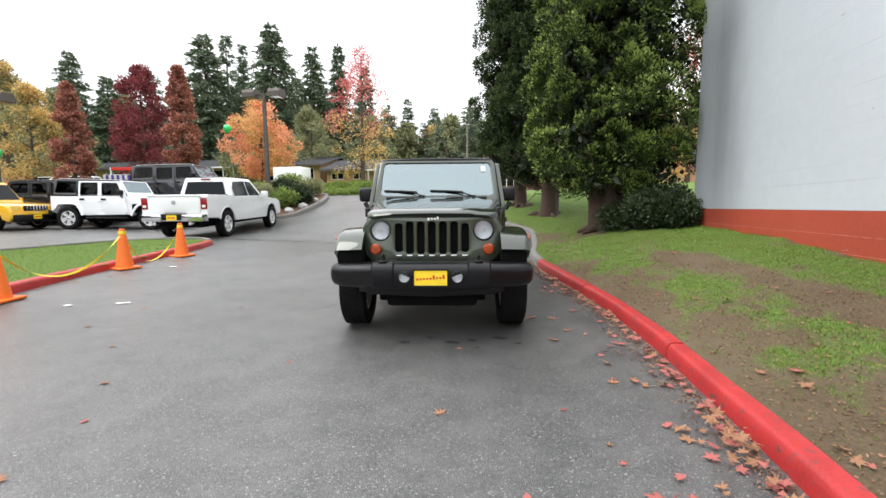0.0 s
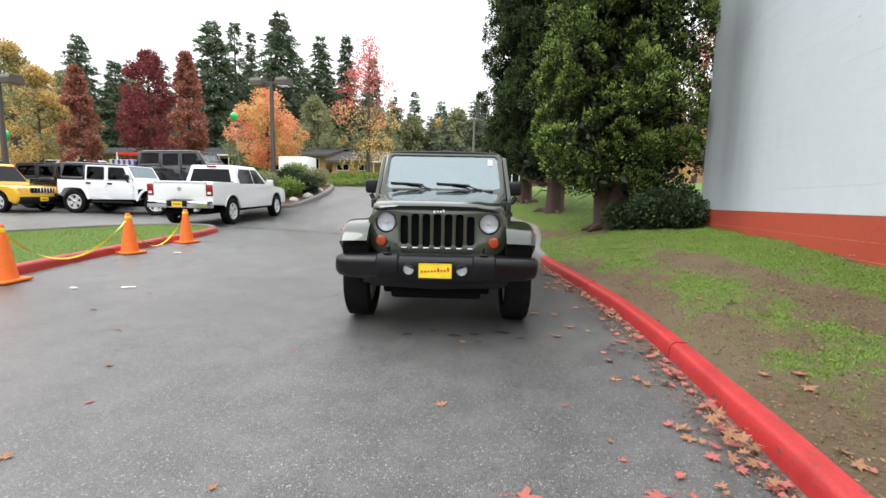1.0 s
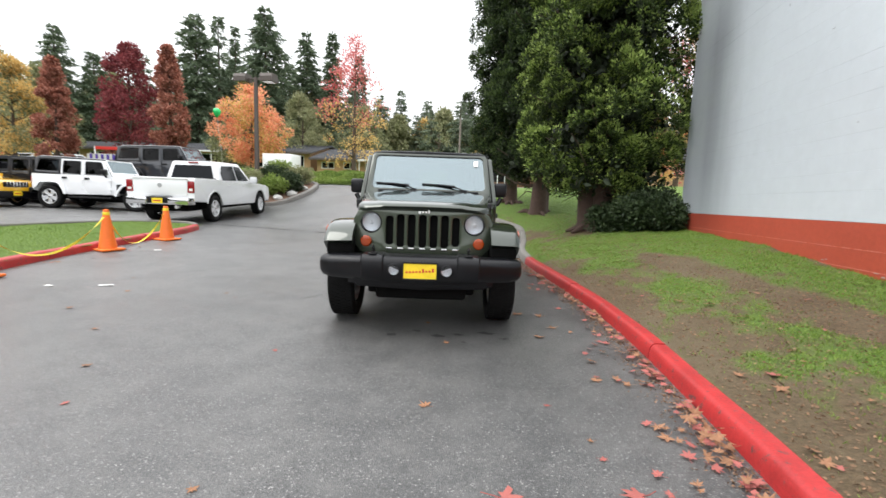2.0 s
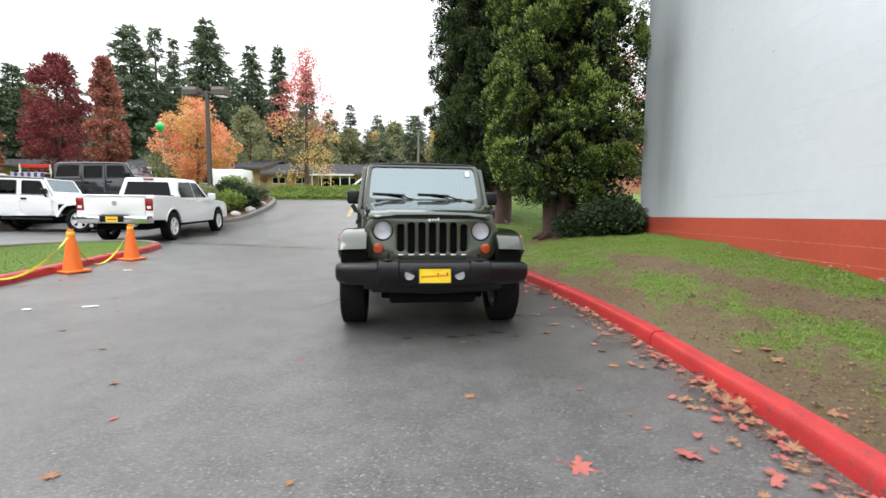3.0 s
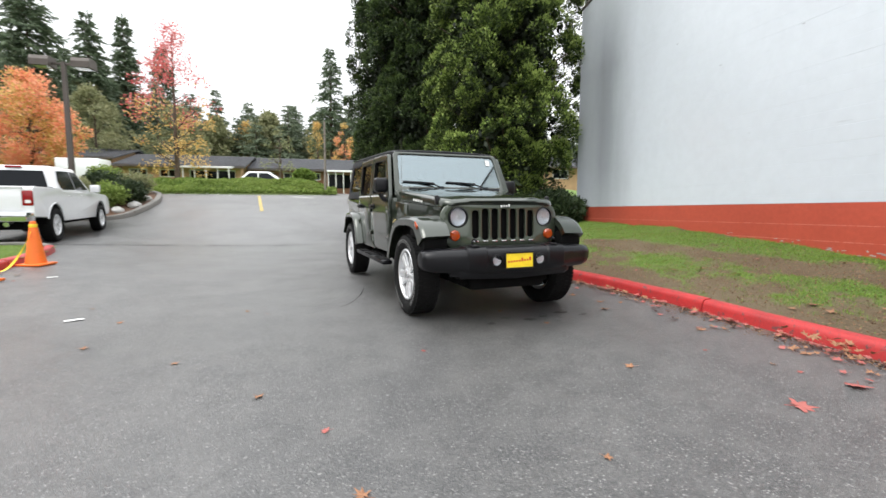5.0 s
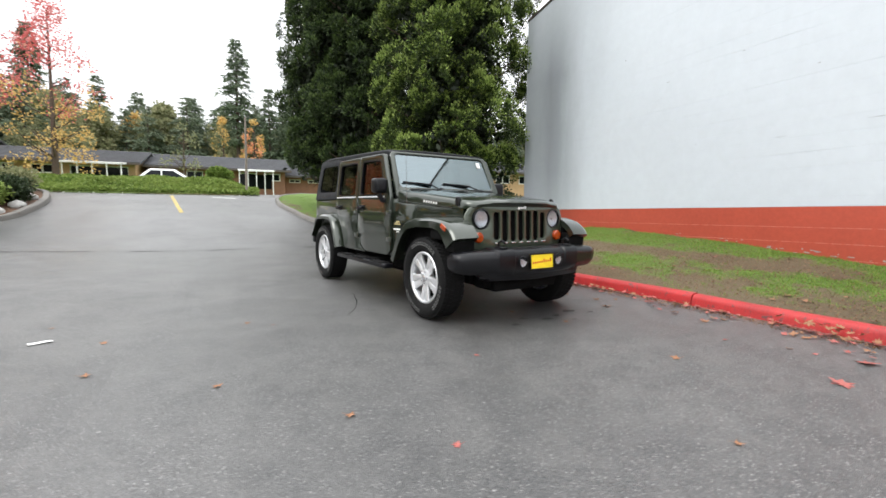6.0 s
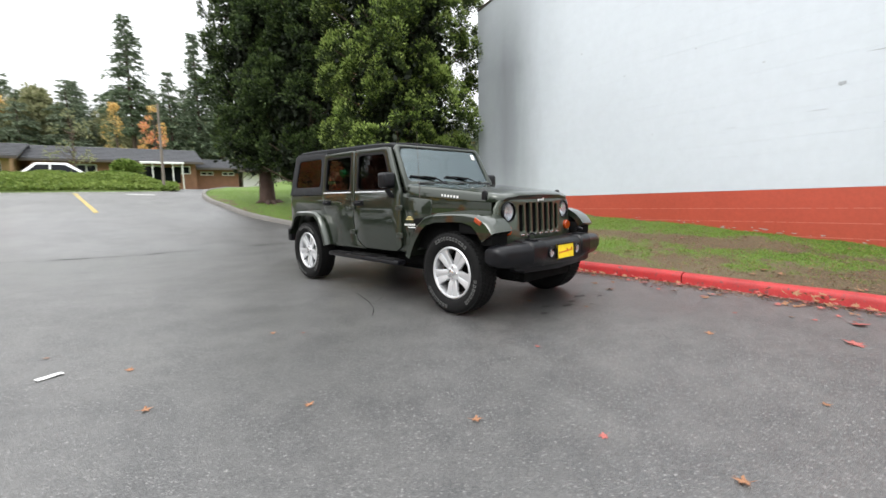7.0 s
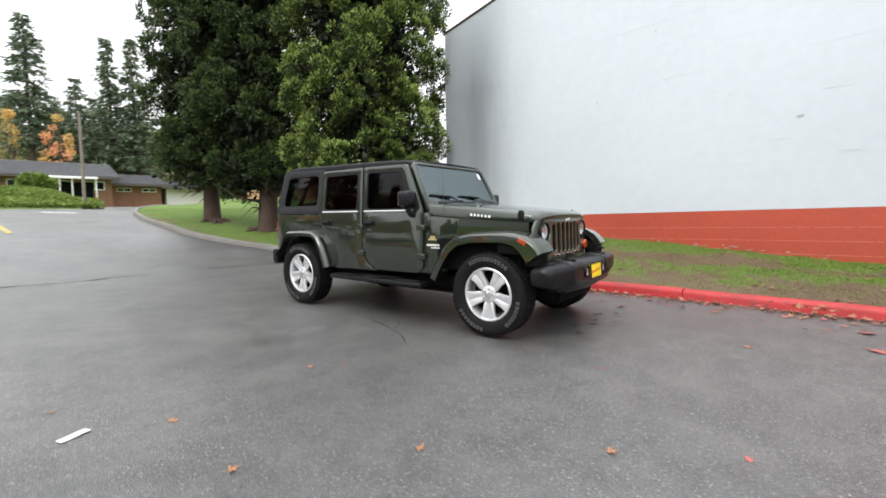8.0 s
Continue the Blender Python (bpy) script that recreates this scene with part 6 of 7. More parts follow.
    # outward and upward leaves get the paler green, light put into their colour
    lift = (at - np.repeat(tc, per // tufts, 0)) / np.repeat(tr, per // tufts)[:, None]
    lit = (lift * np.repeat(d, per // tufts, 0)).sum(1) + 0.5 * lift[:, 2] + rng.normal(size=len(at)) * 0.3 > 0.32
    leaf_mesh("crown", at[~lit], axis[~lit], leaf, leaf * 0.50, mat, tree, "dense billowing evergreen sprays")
    leaf_mesh("crown_lit_tip", at[lit], axis[lit], leaf, leaf * 0.45, tip, tree, "outer spray tips with highlights painted in yellow-green")
    # inner leaves, coloured dark to stand for the crown's own shade
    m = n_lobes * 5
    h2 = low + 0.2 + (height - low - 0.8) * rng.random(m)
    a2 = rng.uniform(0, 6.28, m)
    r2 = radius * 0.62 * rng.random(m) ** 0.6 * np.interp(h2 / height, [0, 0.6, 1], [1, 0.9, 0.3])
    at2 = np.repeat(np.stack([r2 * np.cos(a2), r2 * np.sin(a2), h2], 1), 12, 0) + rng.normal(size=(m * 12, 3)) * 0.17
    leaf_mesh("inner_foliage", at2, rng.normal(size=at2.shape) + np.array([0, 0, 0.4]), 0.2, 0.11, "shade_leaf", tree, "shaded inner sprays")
    return tree


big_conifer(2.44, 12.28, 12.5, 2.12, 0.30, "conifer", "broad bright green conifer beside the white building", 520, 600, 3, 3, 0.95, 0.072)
big_conifer(1.02, 15.9, 13.5, 1.75, 0.27, "conifer_deep", "tall dark green columnar conifer on the lawn", 360, 440, 5, 2, 1.1, 0.085, "deep_lit_tip")
big_conifer(0.08, 17.9, 13.8, 1.72, 0.26, "conifer_deep", "tall dark green columnar conifer at the lawn's end", 360, 360, 9, 1, 1.1, 0.090, "deep_lit_tip")


def shrub(x, y, z, rx, rz, mat, label, n, per, leaf, seed, category="shrub", group=""):
    global rng
    rng = np.random.default_rng(seed)
    s = thing("shrub", label, category, pose(x, y, z), group)
    stems = bmesh.new()
    for k in range(9):
        a = rng.uniform(0, 6.28)
        tube([(0.04 * math.cos(a), 0.04 * math.sin(a), -0.06), (rx * 0.4 * math.cos(a), rx * 0.4 * math.sin(a), rz * 0.8), (rx * 0.7 * math.cos(a), rx * 0.7 * math.sin(a), rz * 1.2)], [0.02, 0.012, 0.005], 6, stems)
    part("stem", stems, "bark", s)
    d = ball(n)
    c = d * np.array([rx, rx, rz]) * (rng.random((n, 1)) ** 0.4) * 0.8 + np.array([0, 0, rz * 1.0])
    c[:, 2] = np.maximum(c[:, 2], 0.08)
    at, axis = lobes(c, rng.uniform(0.14, 0.26, n), per, 0.3, 0.9, 0.4)
    at[:, 2] = np.maximum(at[:, 2], 0.01)
    leaf_mesh("foliage", at, axis, leaf, leaf * 0.6, mat, s)
    return s


for i, (x, y, rx, rz) in enumerate(((3.05, 10.75, 0.62, 0.42), (3.48, 10.35, 0.42, 0.36), (2.55, 11.3, 0.5, 0.30), (3.4, 11.5, 0.75, 0.55))):
    shrub(x, y, lawn_z(x, y), rx, rz, "shrub", "dark green shrub at the corner of the white building", 70, 110, 0.075, 20 + i, group="corner shrubs")
for i, (x, y, rx, rz, mm) in enumerate(((-10.0, 18.0, 0.6, 0.40, "ivy"), (-9.6, 18.9, 0.6, 0.40, "shrub"), (-10.9, 17.9, 0.55, 0.4, "olive"), (-10.8, 19.6, 0.8, 0.38, "shrub"), (-11.6, 18.0, 0.6, 0.36, "ivy"), (-10.2, 20.9, 0.7, 0.45, "olive"), (-11.4, 21.2, 0.8, 0.38, "ivy"))):
    shrub(x, y, bed_z(x, y), rx, rz, mm, "low garden shrub in the planted bed", 60, 70, 0.09, 40 + i, group="bed shrubs")
shrub(-4.0, 26.9, bank_z(-4.0, 26.9), 0.62, 0.34, "ivy", "rounded green shrub on the ivy bank", 90, 80, 0.13, 61)
for i, (x, y) in enumerate(((-9.5, 17.6), (-9.3, 18.4), (-10.1, 17.3), (-9.35, 19.6), (-10.0, 20.4))):
    bmq = bmesh.new()
    bmesh.ops.create_icosphere(bmq, subdivisions=2, radius=0.20 + 0.03 * (i % 3))
    for v in bmq.verts:
        v.co *= 1 + 0.25 * noise.noise(v.co * 5 + Vector((i, 0, 0)))
        v.co.z *= 0.7
    ob = link_mesh("garden_stone", bmq, "stone", smooth=True)
    ob.matrix_basis = pose(x, y, bed_z(x, y) + 0.04, 0, 0, 40 * i)
    tagged(ob, "rough grey stone in the planted bed", "stone", "bed stones")


def far_trunk(tree, height, r, mat="bark", bend=0.0, limbs=14, spread=2.0, start=0.3, seed=1):
    g = np.random.default_rng(seed)
    bm = tube([(0, 0, -0.4), (bend * 0.3, 0, height * 0.3), (bend, 0, height * 0.95)], [r * 1.25, r * 0.8, r * 0.12], 10)
    for k in range(limbs):
        h = height * g.uniform(start, 0.9)
        a = g.uniform(0, 6.28)
        L = spread * g.uniform(0.5, 1.0) * (1.1 - h / height)
        tube([(bend * h / height, 0, h), (L * 0.5 * math.cos(a), L * 0.5 * math.sin(a), h + L * 0.25), (L * math.cos(a), L * math.sin(a), h + L * 0.7)], [r * 0.35, r * 0.2, r * 0.06], 6, bm)
    part("trunk", bm, mat, tree)


def fir(x, y, height, spread, seed, mat="fir", bare=0.12, sparse=1.0, label="tall dark fir in the far tree line"):
    """A tall fir: whorls of drooping boughs round a straight trunk."""
    global rng
    rng = np.random.default_rng(seed)
    z = ground_z(x, y)
    t = thing("fir", label, "tree", pose(x, y, z), "far firs")
    part("trunk", tube([(0, 0, -0.5), (0, 0, height * 0.5), (0, 0, height * 0.99)], [height * 0.016, height * 0.010, 0.03], 8), "bark", t)
    feet, axes = [], []
    levels = int(height * 2.6)
    for i in range(levels):
        u = (i + rng.random()) / levels
        h = height * (bare + (1 - bare) * u)
        if rng.random() > sparse + 0.15:
            continue
        reach = 1.75 * spread * (1.02 - u) ** 0.75 * rng.uniform(0.6, 1.12) * min(1, u * 6 + 0.45)
        for b in range(int(5 + 4 * sparse)):
            a = rng.uniform(0, 6.28)
            L = reach * rng.uniform(0.55, 1.15) + 0.10
            n = max(5, int(L * 12 * (0.5 + sparse / 2)))
            s = rng.random(n) ** 0.7
            droop = -0.30 * L * s * s + 0.10 * L * s
            p = np.stack([L * s * np.cos(a), L * s * np.sin(a), h + droop], 1)
            off = rng.normal(size=(n, 3)) * np.array([0.12, 0.12, 0.06]) * (0.4 + 0.5 * L)
            feet.append(p + off * 0.5)
            ax = np.stack([np.cos(a) + rng.normal(size=n) * 0.7, np.sin(a) + rng.normal(size=n) * 0.7, -0.35 + 0.4 * rng.normal(size=n)], 1)
            axes.append(ax)
    leaf_mesh("foliage", np.concatenate(feet), np.concatenate(axes), 0.020 * height + 0.22, 0.11 + 0.004 * height, mat, t)
    return t


def broadleaf(x, y, height, spread, crown_low, seed, mat, label, n=60, per=110, leaf=0.20, second="", bark="bark", layered=False):
    """An autumn tree: limbs, and lobes of leaves with gaps between."""
    global rng
    rng = np.random.default_rng(seed)
    z = ground_z(x, y)
    t = thing("broadleaf_tree", label, "tree", pose(x, y, z), "autumn trees")
    far_trunk(t, height, height * 0.013 + 0.03, bark, 0.1, 26, spread * 0.9, crown_low / height, seed)
    h = crown_low + (height - crown_low) * rng.random(n) ** 0.9
    u = (h - crown_low) / (height - crown_low)
    a = rng.uniform(0, 6.28, n)
    r = spread * np.interp(u, [0, 0.15, 0.4, 0.75, 1.0], [0.6, 0.9, 1.0, 0.62, 0.08]) * rng.random(n) ** 0.5
    c = np.stack([r * np.cos(a), r * np.sin(a), h], 1)
    rad = rng.uniform(0.10, 0.22, n) * spread + 0.12
    at, axis = lobes(c, rad, per, 0.1, 0.8, 0.7)
    if second:
        pick = rng.random(len(at)) < 0.62 + 0.4 * np.sin(at[:, 0] * 1.3 + at[:, 2] * 0.9)
        if layered:
            pick = at[:, 2] + 1.2 * np.sin(at[:, 0] * 2.1) + rng.normal(size=len(at)) * 0.8 > crown_low + 0.45 * (height - crown_low)
        leaf_mesh("foliage", at[pick], axis[pick], leaf, leaf * 0.62, mat, t)
        leaf_mesh("foliage", at[~pick], axis[~pick], leaf, leaf * 0.62, second, t)
    else:
        leaf_mesh("foliage", at, axis, leaf, leaf * 0.62, mat, t)
    return t


FIRS_LEFT = [(-58.8, 51.1, 20.8, 3.0), (-56.2, 54.0, 18.4, 2.9), (-41.1, 54.1, 22.8, 3.6), (-41.3, 58.9, 24.6, 1.5), (-40.7, 61.8, 23.8, 1.4), (-33.2, 57.0, 24.5, 3.8), (-31.3, 64.9, 23.9, 2.7), (-29.5, 70.1, 25.5, 2.2), (-25.6, 71.5, 22.5, 2.0)]
FIRS_RIGHT = [(-2.9, 68.7, 23.0, 2.1), (1.0, 67.0, 16.8, 1.8), (4.1, 67.2, 21.9, 1.6), (6.4, 66.8, 22.2, 1.5), (-20.8, 80.0, 19.0, 2.0)]
for i, (x, y, top, s) in enumerate(FIRS_LEFT):
    fir(x, y, top - ground_z(x, y), s, 100 + i, sparse=0.55 if s < 1.8 else 1.0, bare=0.2 if s < 1.8 else 0.06)
for i, (x, y, top, s) in enumerate(FIRS_RIGHT):
    fir(x, y, top - ground_z(x, y), s, 120 + i, sparse=0.62 if i == 0 else 0.9, bare=0.32 if i == 0 else 0.08)
g = np.random.default_rng(77)
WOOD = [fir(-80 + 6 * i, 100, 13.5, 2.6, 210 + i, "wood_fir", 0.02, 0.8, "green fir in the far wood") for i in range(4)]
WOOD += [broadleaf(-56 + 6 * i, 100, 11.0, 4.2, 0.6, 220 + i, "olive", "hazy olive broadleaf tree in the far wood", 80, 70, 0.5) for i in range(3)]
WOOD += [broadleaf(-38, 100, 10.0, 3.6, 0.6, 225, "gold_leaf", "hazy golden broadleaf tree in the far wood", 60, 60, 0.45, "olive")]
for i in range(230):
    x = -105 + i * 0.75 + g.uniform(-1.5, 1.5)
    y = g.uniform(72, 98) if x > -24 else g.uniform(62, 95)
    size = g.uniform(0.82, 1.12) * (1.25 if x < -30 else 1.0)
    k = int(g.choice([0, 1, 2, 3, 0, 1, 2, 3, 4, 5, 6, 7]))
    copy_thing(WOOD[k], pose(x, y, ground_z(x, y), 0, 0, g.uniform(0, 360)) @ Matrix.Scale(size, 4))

broadleaf(-28.6, 24.8, 8.8 - 1.6, 1.0, 0.6, 301, "rust", "rust-red columnar tree in full autumn leaf", 120, 120, 0.17)
broadleaf(-24.2, 29.2, 10.8 - 1.8, 1.12, 0.9, 302, "rust", "rust-red columnar tree in full autumn leaf", 130, 130, 0.18)
broadleaf(-32.9, 34.9, 13.1 - 1.8, 2.7, 1.0, 303, "maroon", "deep maroon tree behind the parked cars", 110, 130, 0.22)
broadleaf(-21.0, 34.0, 9.1 - 1.8, 3.1, 1.8, 304, "orange", "orange and pink maple in autumn leaf", 95, 130, 0.20, "gold_leaf")
broadleaf(-14.4, 39.5, 14.6 - 1.9, 3.2, 1.6, 305, "pink", "thin maple with red top and golden lower leaves", 95, 42, 0.19, "gold_leaf", layered=True)
broadleaf(-24.3, 49.4, 11.5 - 2, 3.4, 1.5, 306, "olive", "olive green tree behind the low building", 80, 110, 0.26)
broadleaf(-18.0, 52.0, 10.6 - 2, 3.0, 1.5, 316, "olive", "olive green tree behind the low building", 70, 100, 0.26)
broadleaf(-33.0, 25.7, 9.0 - 1.5, 2.4, 0.8, 307, "gold_leaf", "golden yellow tree beyond the parked cars", 90, 110, 0.18, "olive")
broadleaf(-41.9, 30.6, 12.6 - 1.6, 2.9, 1.0, 308, "olive", "olive and gold tree beyond the parked cars", 90, 110, 0.22, "gold_leaf")
broadleaf(-48.5, 40.5, 12.8 - 1.9, 3.4, 1.0, 318, "olive", "olive green tree beyond the parked cars", 90, 100, 0.26)
broadleaf(-27.5, 41.0, 7.5 - 2, 2.4, 0.8, 328, "olive", "olive shrub-like tree by the low building", 60, 90, 0.24)
broadleaf(-4.6, 60.7, 11.3 - 2.4, 1.3, 2.0, 309, "gold_leaf", "small golden tree behind the roofs", 30, 46, 0.22, "olive")
broadleaf(-1.3, 58.7, 11.2 - 2.4, 1.3, 2.0, 310, "gold_leaf", "small golden tree behind the roofs", 30, 46, 0.22, "orange")
broadleaf(-6.9, 40.6, 7.2 - 2, 1.6, 1.8, 311, "olive", "thin nearly bare tree by the low building", 16, 26, 0.16)
broadleaf(12.3, 37.5, 13.8 - 2.2, 3.2, 1.2, 312, "pink", "thin reddish tree behind the white building", 50, 60, 0.2, "gold_leaf")
broadleaf(9.0, 33.0, 5.5, 1.8, 0.6, 313, "gold_leaf", "low golden tree behind the white building", 50, 80, 0.18, "orange")


def far_ring():
    """An unseen band of leaves, added behind to block horizon light and shape reflections."""
    g = np.random.default_rng(4)
    feet, axes = [], []
    n = 14000
    a = g.uniform(radians(165), radians(395), n)
    r = g.uniform(58, 66, n)
    # low behind, higher to the west: sets what the green car reflects
    behind = np.exp(-((a - radians(268)) / radians(38)) ** 2)
    top = (9 + 3.0 * np.sin(a * 23) + 2.0 * np.sin(a * 51 + 1)) * (1 - 0.75 * behind) * (1 + 0.9 * np.exp(-((a - radians(195)) / radians(28)) ** 2))
    z = top * g.random(n)
    feet = np.stack([r * np.cos(a), r * np.sin(a), z], 1)
    axes = g.normal(size=feet.shape) + np.array([0, 0, 0.6])
    return tagged(leaf_mesh("unseen_leaf_band", feet, axes, 3.0, 2.2, "leaf_band"), "unseen leafy band added behind to block horizon light", "woods", kind="structure")


far_ring()


# ---- turf, ivy, fallen leaves and other small things ----
def turf_cover(x, y):
    """How much of the lawn is grass, from 0 (bare soil) to 1."""
    d = x - along(KERB_R, y) - 0.16
    n1 = 0.8 * noise.noise(Vector((x * 1.1, y * 0.75, 11))) + 0.8 * noise.noise(Vector((x * 3.1, y * 2.3, 4))) + 0.55 * noise.noise(Vector((x * 8, y * 7, 6))) + 0.45 * noise.noise(Vector((x * 19, y * 17, 2)))
    strip = math.exp(-((d - 0.95) / 0.38) ** 2)
    wall = ease(1.35, 1.95, d) * 0.85
    bare = math.exp(-((d - 1.45) / 0.30) ** 2) * ease(2.2, 3.6, y) * (1 - ease(6.5, 8.2, y))
    far = ease(6.5, 9.0, y)
    edge = (1 - ease(0.05, 0.45, d)) * 0.5 * (1 - far)
    under = math.exp(-(((x - 2.15) ** 2 + (y - 12.3) ** 2) / 1.5))
    c = 0.16 + 0.60 * strip + 0.85 * wall + 0.55 * far - 0.75 * bare - edge - under + 1.05 * n1
    return min(1.0, max(0.0, c))


def set_turf(ob, f):
    at = ob.data.attributes.new("turf", "FLOAT", "POINT")
    at.data.foreach_set("value", [f(v.co.x, v.co.y) for v in ob.data.vertices])


set_turf(lawn, turf_cover)
set_turf(island, lambda x, y: 1.0)
set_turf(bank, lambda x, y: 0.6)
set_turf(bpy.data.objects["ground"], lambda x, y: 0.75)

rng = np.random.default_rng(31)


def blades(name, count, pick, fz, cover, label, size):
    feet = []
    while len(feet) < count:
        x, y = pick()
        if rng.random() < 0.02 + 0.98 * cover(x, y) ** 1.4:
            feet.append((x, y, fz(x, y) - 0.004))
    feet = np.array(feet)
    axis = rng.normal(size=feet.shape) * np.array([0.55, 0.55, 0.2]) + np.array([0, 0, 0.9])
    ob = leaf_mesh(name, feet, axis, size, size * 0.13, "blade", curl=0.5)
    return tagged(ob, label, "grass", kind="stuff")


def lawn_spot():
    y = 0.3 + 21 * rng.random() ** 1.7
    k = along(KERB_R, y) + 0.16
    return k + (min(6.0 if y > WALL_END else WALL_X, 6.0) - k) * rng.random(), y


def island_spot():
    while True:
        y = 2.5 + 8 * rng.random()
        x = -10.6 + 5 * rng.random()
        if along(ISLAND_BACK[::-1], y) + 0.2 < x < along(KERB_L, y) - 0.17:
            return x, y


blades("lawn_grass", 180000, lawn_spot, lawn_z, turf_cover, "patchy short green grass on the lawn", 0.032)
blades("island_grass", 45000, island_spot, island_z, lambda x, y: 1.0, "short green grass on the island", 0.032)

n = 100000
xs = -22 + 19.75 * rng.random(n) ** 0.8
ys = 22.9 + 5.5 * rng.random(n)
zs = np.array([bank_z(x, y) for x, y in zip(xs, ys)])
lump = np.array([0.16 * abs(noise.noise(Vector((x * 0.9, y * 0.9, 8)))) for x, y in zip(xs, ys)]) + 0.12
feet = np.stack([xs, ys, zs + lump * rng.random(n)], 1)
axis = rng.normal(size=feet.shape) * 0.7 + np.array([0, -0.35, 0.5])
tagged(leaf_mesh("ivy", feet, axis, 0.095, 0.080, "ivy"), "thick green ivy covering the bank", "ivy", kind="stuff")
n = 45000
xs = -40 + 18 * rng.random(n)
ys = 22.9 + 5 * rng.random(n)
zs = np.array([bank_z(x, y) for x, y in zip(xs, ys)])
feet = np.stack([xs, ys, zs + 0.22 * rng.random(n)], 1)
tagged(leaf_mesh("hedge_growth", feet, rng.normal(size=feet.shape) * 0.7 + np.array([0, -0.3, 0.5]), 0.13, 0.10, "ivy"), "rough green growth along the far bank", "ivy", kind="stuff")


n = 18000
ys = 0.6 + 15 * rng.random(n) ** 1.3
xs = np.array([along(KERB_R, y) for y in ys]) + 0.16 + 2.6 * rng.random(n)
keep = (xs < WALL_X - 0.05) | (ys > WALL_END)
xs, ys = xs[keep], ys[keep]
feet = np.stack([xs, ys, np.array([lawn_z(x, y) + 0.008 for x, y in zip(xs, ys)])], 1)
tagged(leaf_mesh("lawn_litter", feet, rng.normal(size=feet.shape) * np.array([1, 1, 0.15]), 0.022, 0.012, "litter"), "brown leaf and twig litter on the lawn", "litter", kind="stuff")
n = 5000
ys = 0.4 + 9 * rng.random(n)
xs = np.array([along(KERB_R, y) for y in ys]) - 0.01 - np.abs(rng.normal(size=n)) * 0.10
feet = np.stack([xs, ys, np.array([paved(x, y) + 0.006 for x, y in zip(xs, ys)])], 1)
tagged(leaf_mesh("gutter_litter", feet, rng.normal(size=feet.shape) * np.array([1, 1, 0.12]), 0.020, 0.009, "litter"), "brown and reddish leaf crumbs along the kerb", "litter", kind="stuff")


def maple_leaf(size, seed, crumple):
    """A five-pointed maple leaf with a stalk, curled at its tips."""
    g = random.Random(seed)
    pts = []
    for a, r in ((-90, 0.10), (-62, 0.42), (-35, 0.34), (-12, 0.78), (8, 0.66), (16, 0.40), (34, 0.56), (50, 0.88), (62, 0.60), (74, 0.50), (90, 1.0)):
        pts.append((a, r * g.uniform(0.9, 1.1)))
    loop = pts + [(180 - a, r * g.uniform(0.92, 1.08)) for a, r in reversed(pts[1:-1])]
    bm = bmesh.new()
    c = bm.verts.new((0, 0, 0.004))
    ring = []
    for a, r in loop:
        x, y = r * math.cos(radians(a)) * size / 2, (r * math.sin(radians(a)) - 0.05) * size / 2
        z = crumple * size * r * r * (0.5 + 0.5 * math.sin(a * 0.07 + seed)) + 0.004
        ring.append(bm.verts.new((x, y, z)))
    for i in range(len(ring)):
        bm.faces.new((c, ring[i], ring[(i + 1) % len(ring)]))
    tube([(0, -size * 0.04, 0.004), (0.01, -size * 0.3, 0.006), (0.025, -size * 0.52, 0.012)], 0.0016, 4, bm)
    return bm


LEAF_KINDS = []
for k in range(8):
    me_ob = link_mesh("fallen_leaf", maple_leaf(0.15, k, 0.03 + 0.02 * (k % 4) + (0.09 if k % 2 else 0.0)), "fallen" if k % 2 else "fallen_red")
    LEAF_KINDS.append(me_ob.data)
    bpy.data.objects.remove(me_ob)
LEAF_WORDS = {0: "red maple leaf lying on the ground", 1: "tan orange maple leaf lying on the ground"}


def drop_leaf(x, y, z, size, kind, tilt=12, g=random):
    ob = new("fallen_leaf", LEAF_KINDS[kind])
    ob.matrix_basis = pose(x, y, z + 0.004, g.uniform(-tilt, tilt), g.uniform(-tilt, tilt), g.uniform(0, 360)) @ Matrix.Scale(size / 0.15, 4)
    return tagged(ob, LEAF_WORDS[kind % 2], "leaf", "fallen leaves")


gl = random.Random(5)
SINGLE = [(-3.07, 4.94, 0.07, 1), (-4.1, 4.59, 0.08, 1), (-2.85, 4.79, 0.05, 2), (-2.05, 1.65, 0.10, 3), (0.41, 4.93, 0.17, 1), (0.65, 4.88, 0.12, 3), (-0.47, 4.4, 0.07, 1), (0.60, 2.78, 0.06, 0), (0.96, 3.21, 0.11, 1), (1.16, 3.17, 0.10, 1), (0.8, 2.4, 0.06, 3), (0.83, 2.24, 0.06, 0), (0.37, 1.87, 0.20, 0), (0.93, 1.97, 0.19, 0), (-0.14, 2.66, 0.11, 1), (-0.96, 1.68, 0.07, 1), (1.20, 2.49, 0.12, 1), (-3.26, 3.39, 0.08, 1), (-4.03, 3.83, 0.09, 1), (-4.6, 5.2, 0.05, 3),
          (-1.5, 3.3, 0.06, 2), (-2.6, 2.7, 0.09, 1), (-2.2, 2.2, 0.07, 2), (-1.75, 1.25, 0.12, 3), (0.62, 4.15, 0.14, 1), (0.75, 4.45, 0.12, 1), (-0.2, 3.85, 0.08, 1)]
for x, y, s, k in SINGLE:
    drop_leaf(x, y, paved(x, y), s, k, 7, gl)
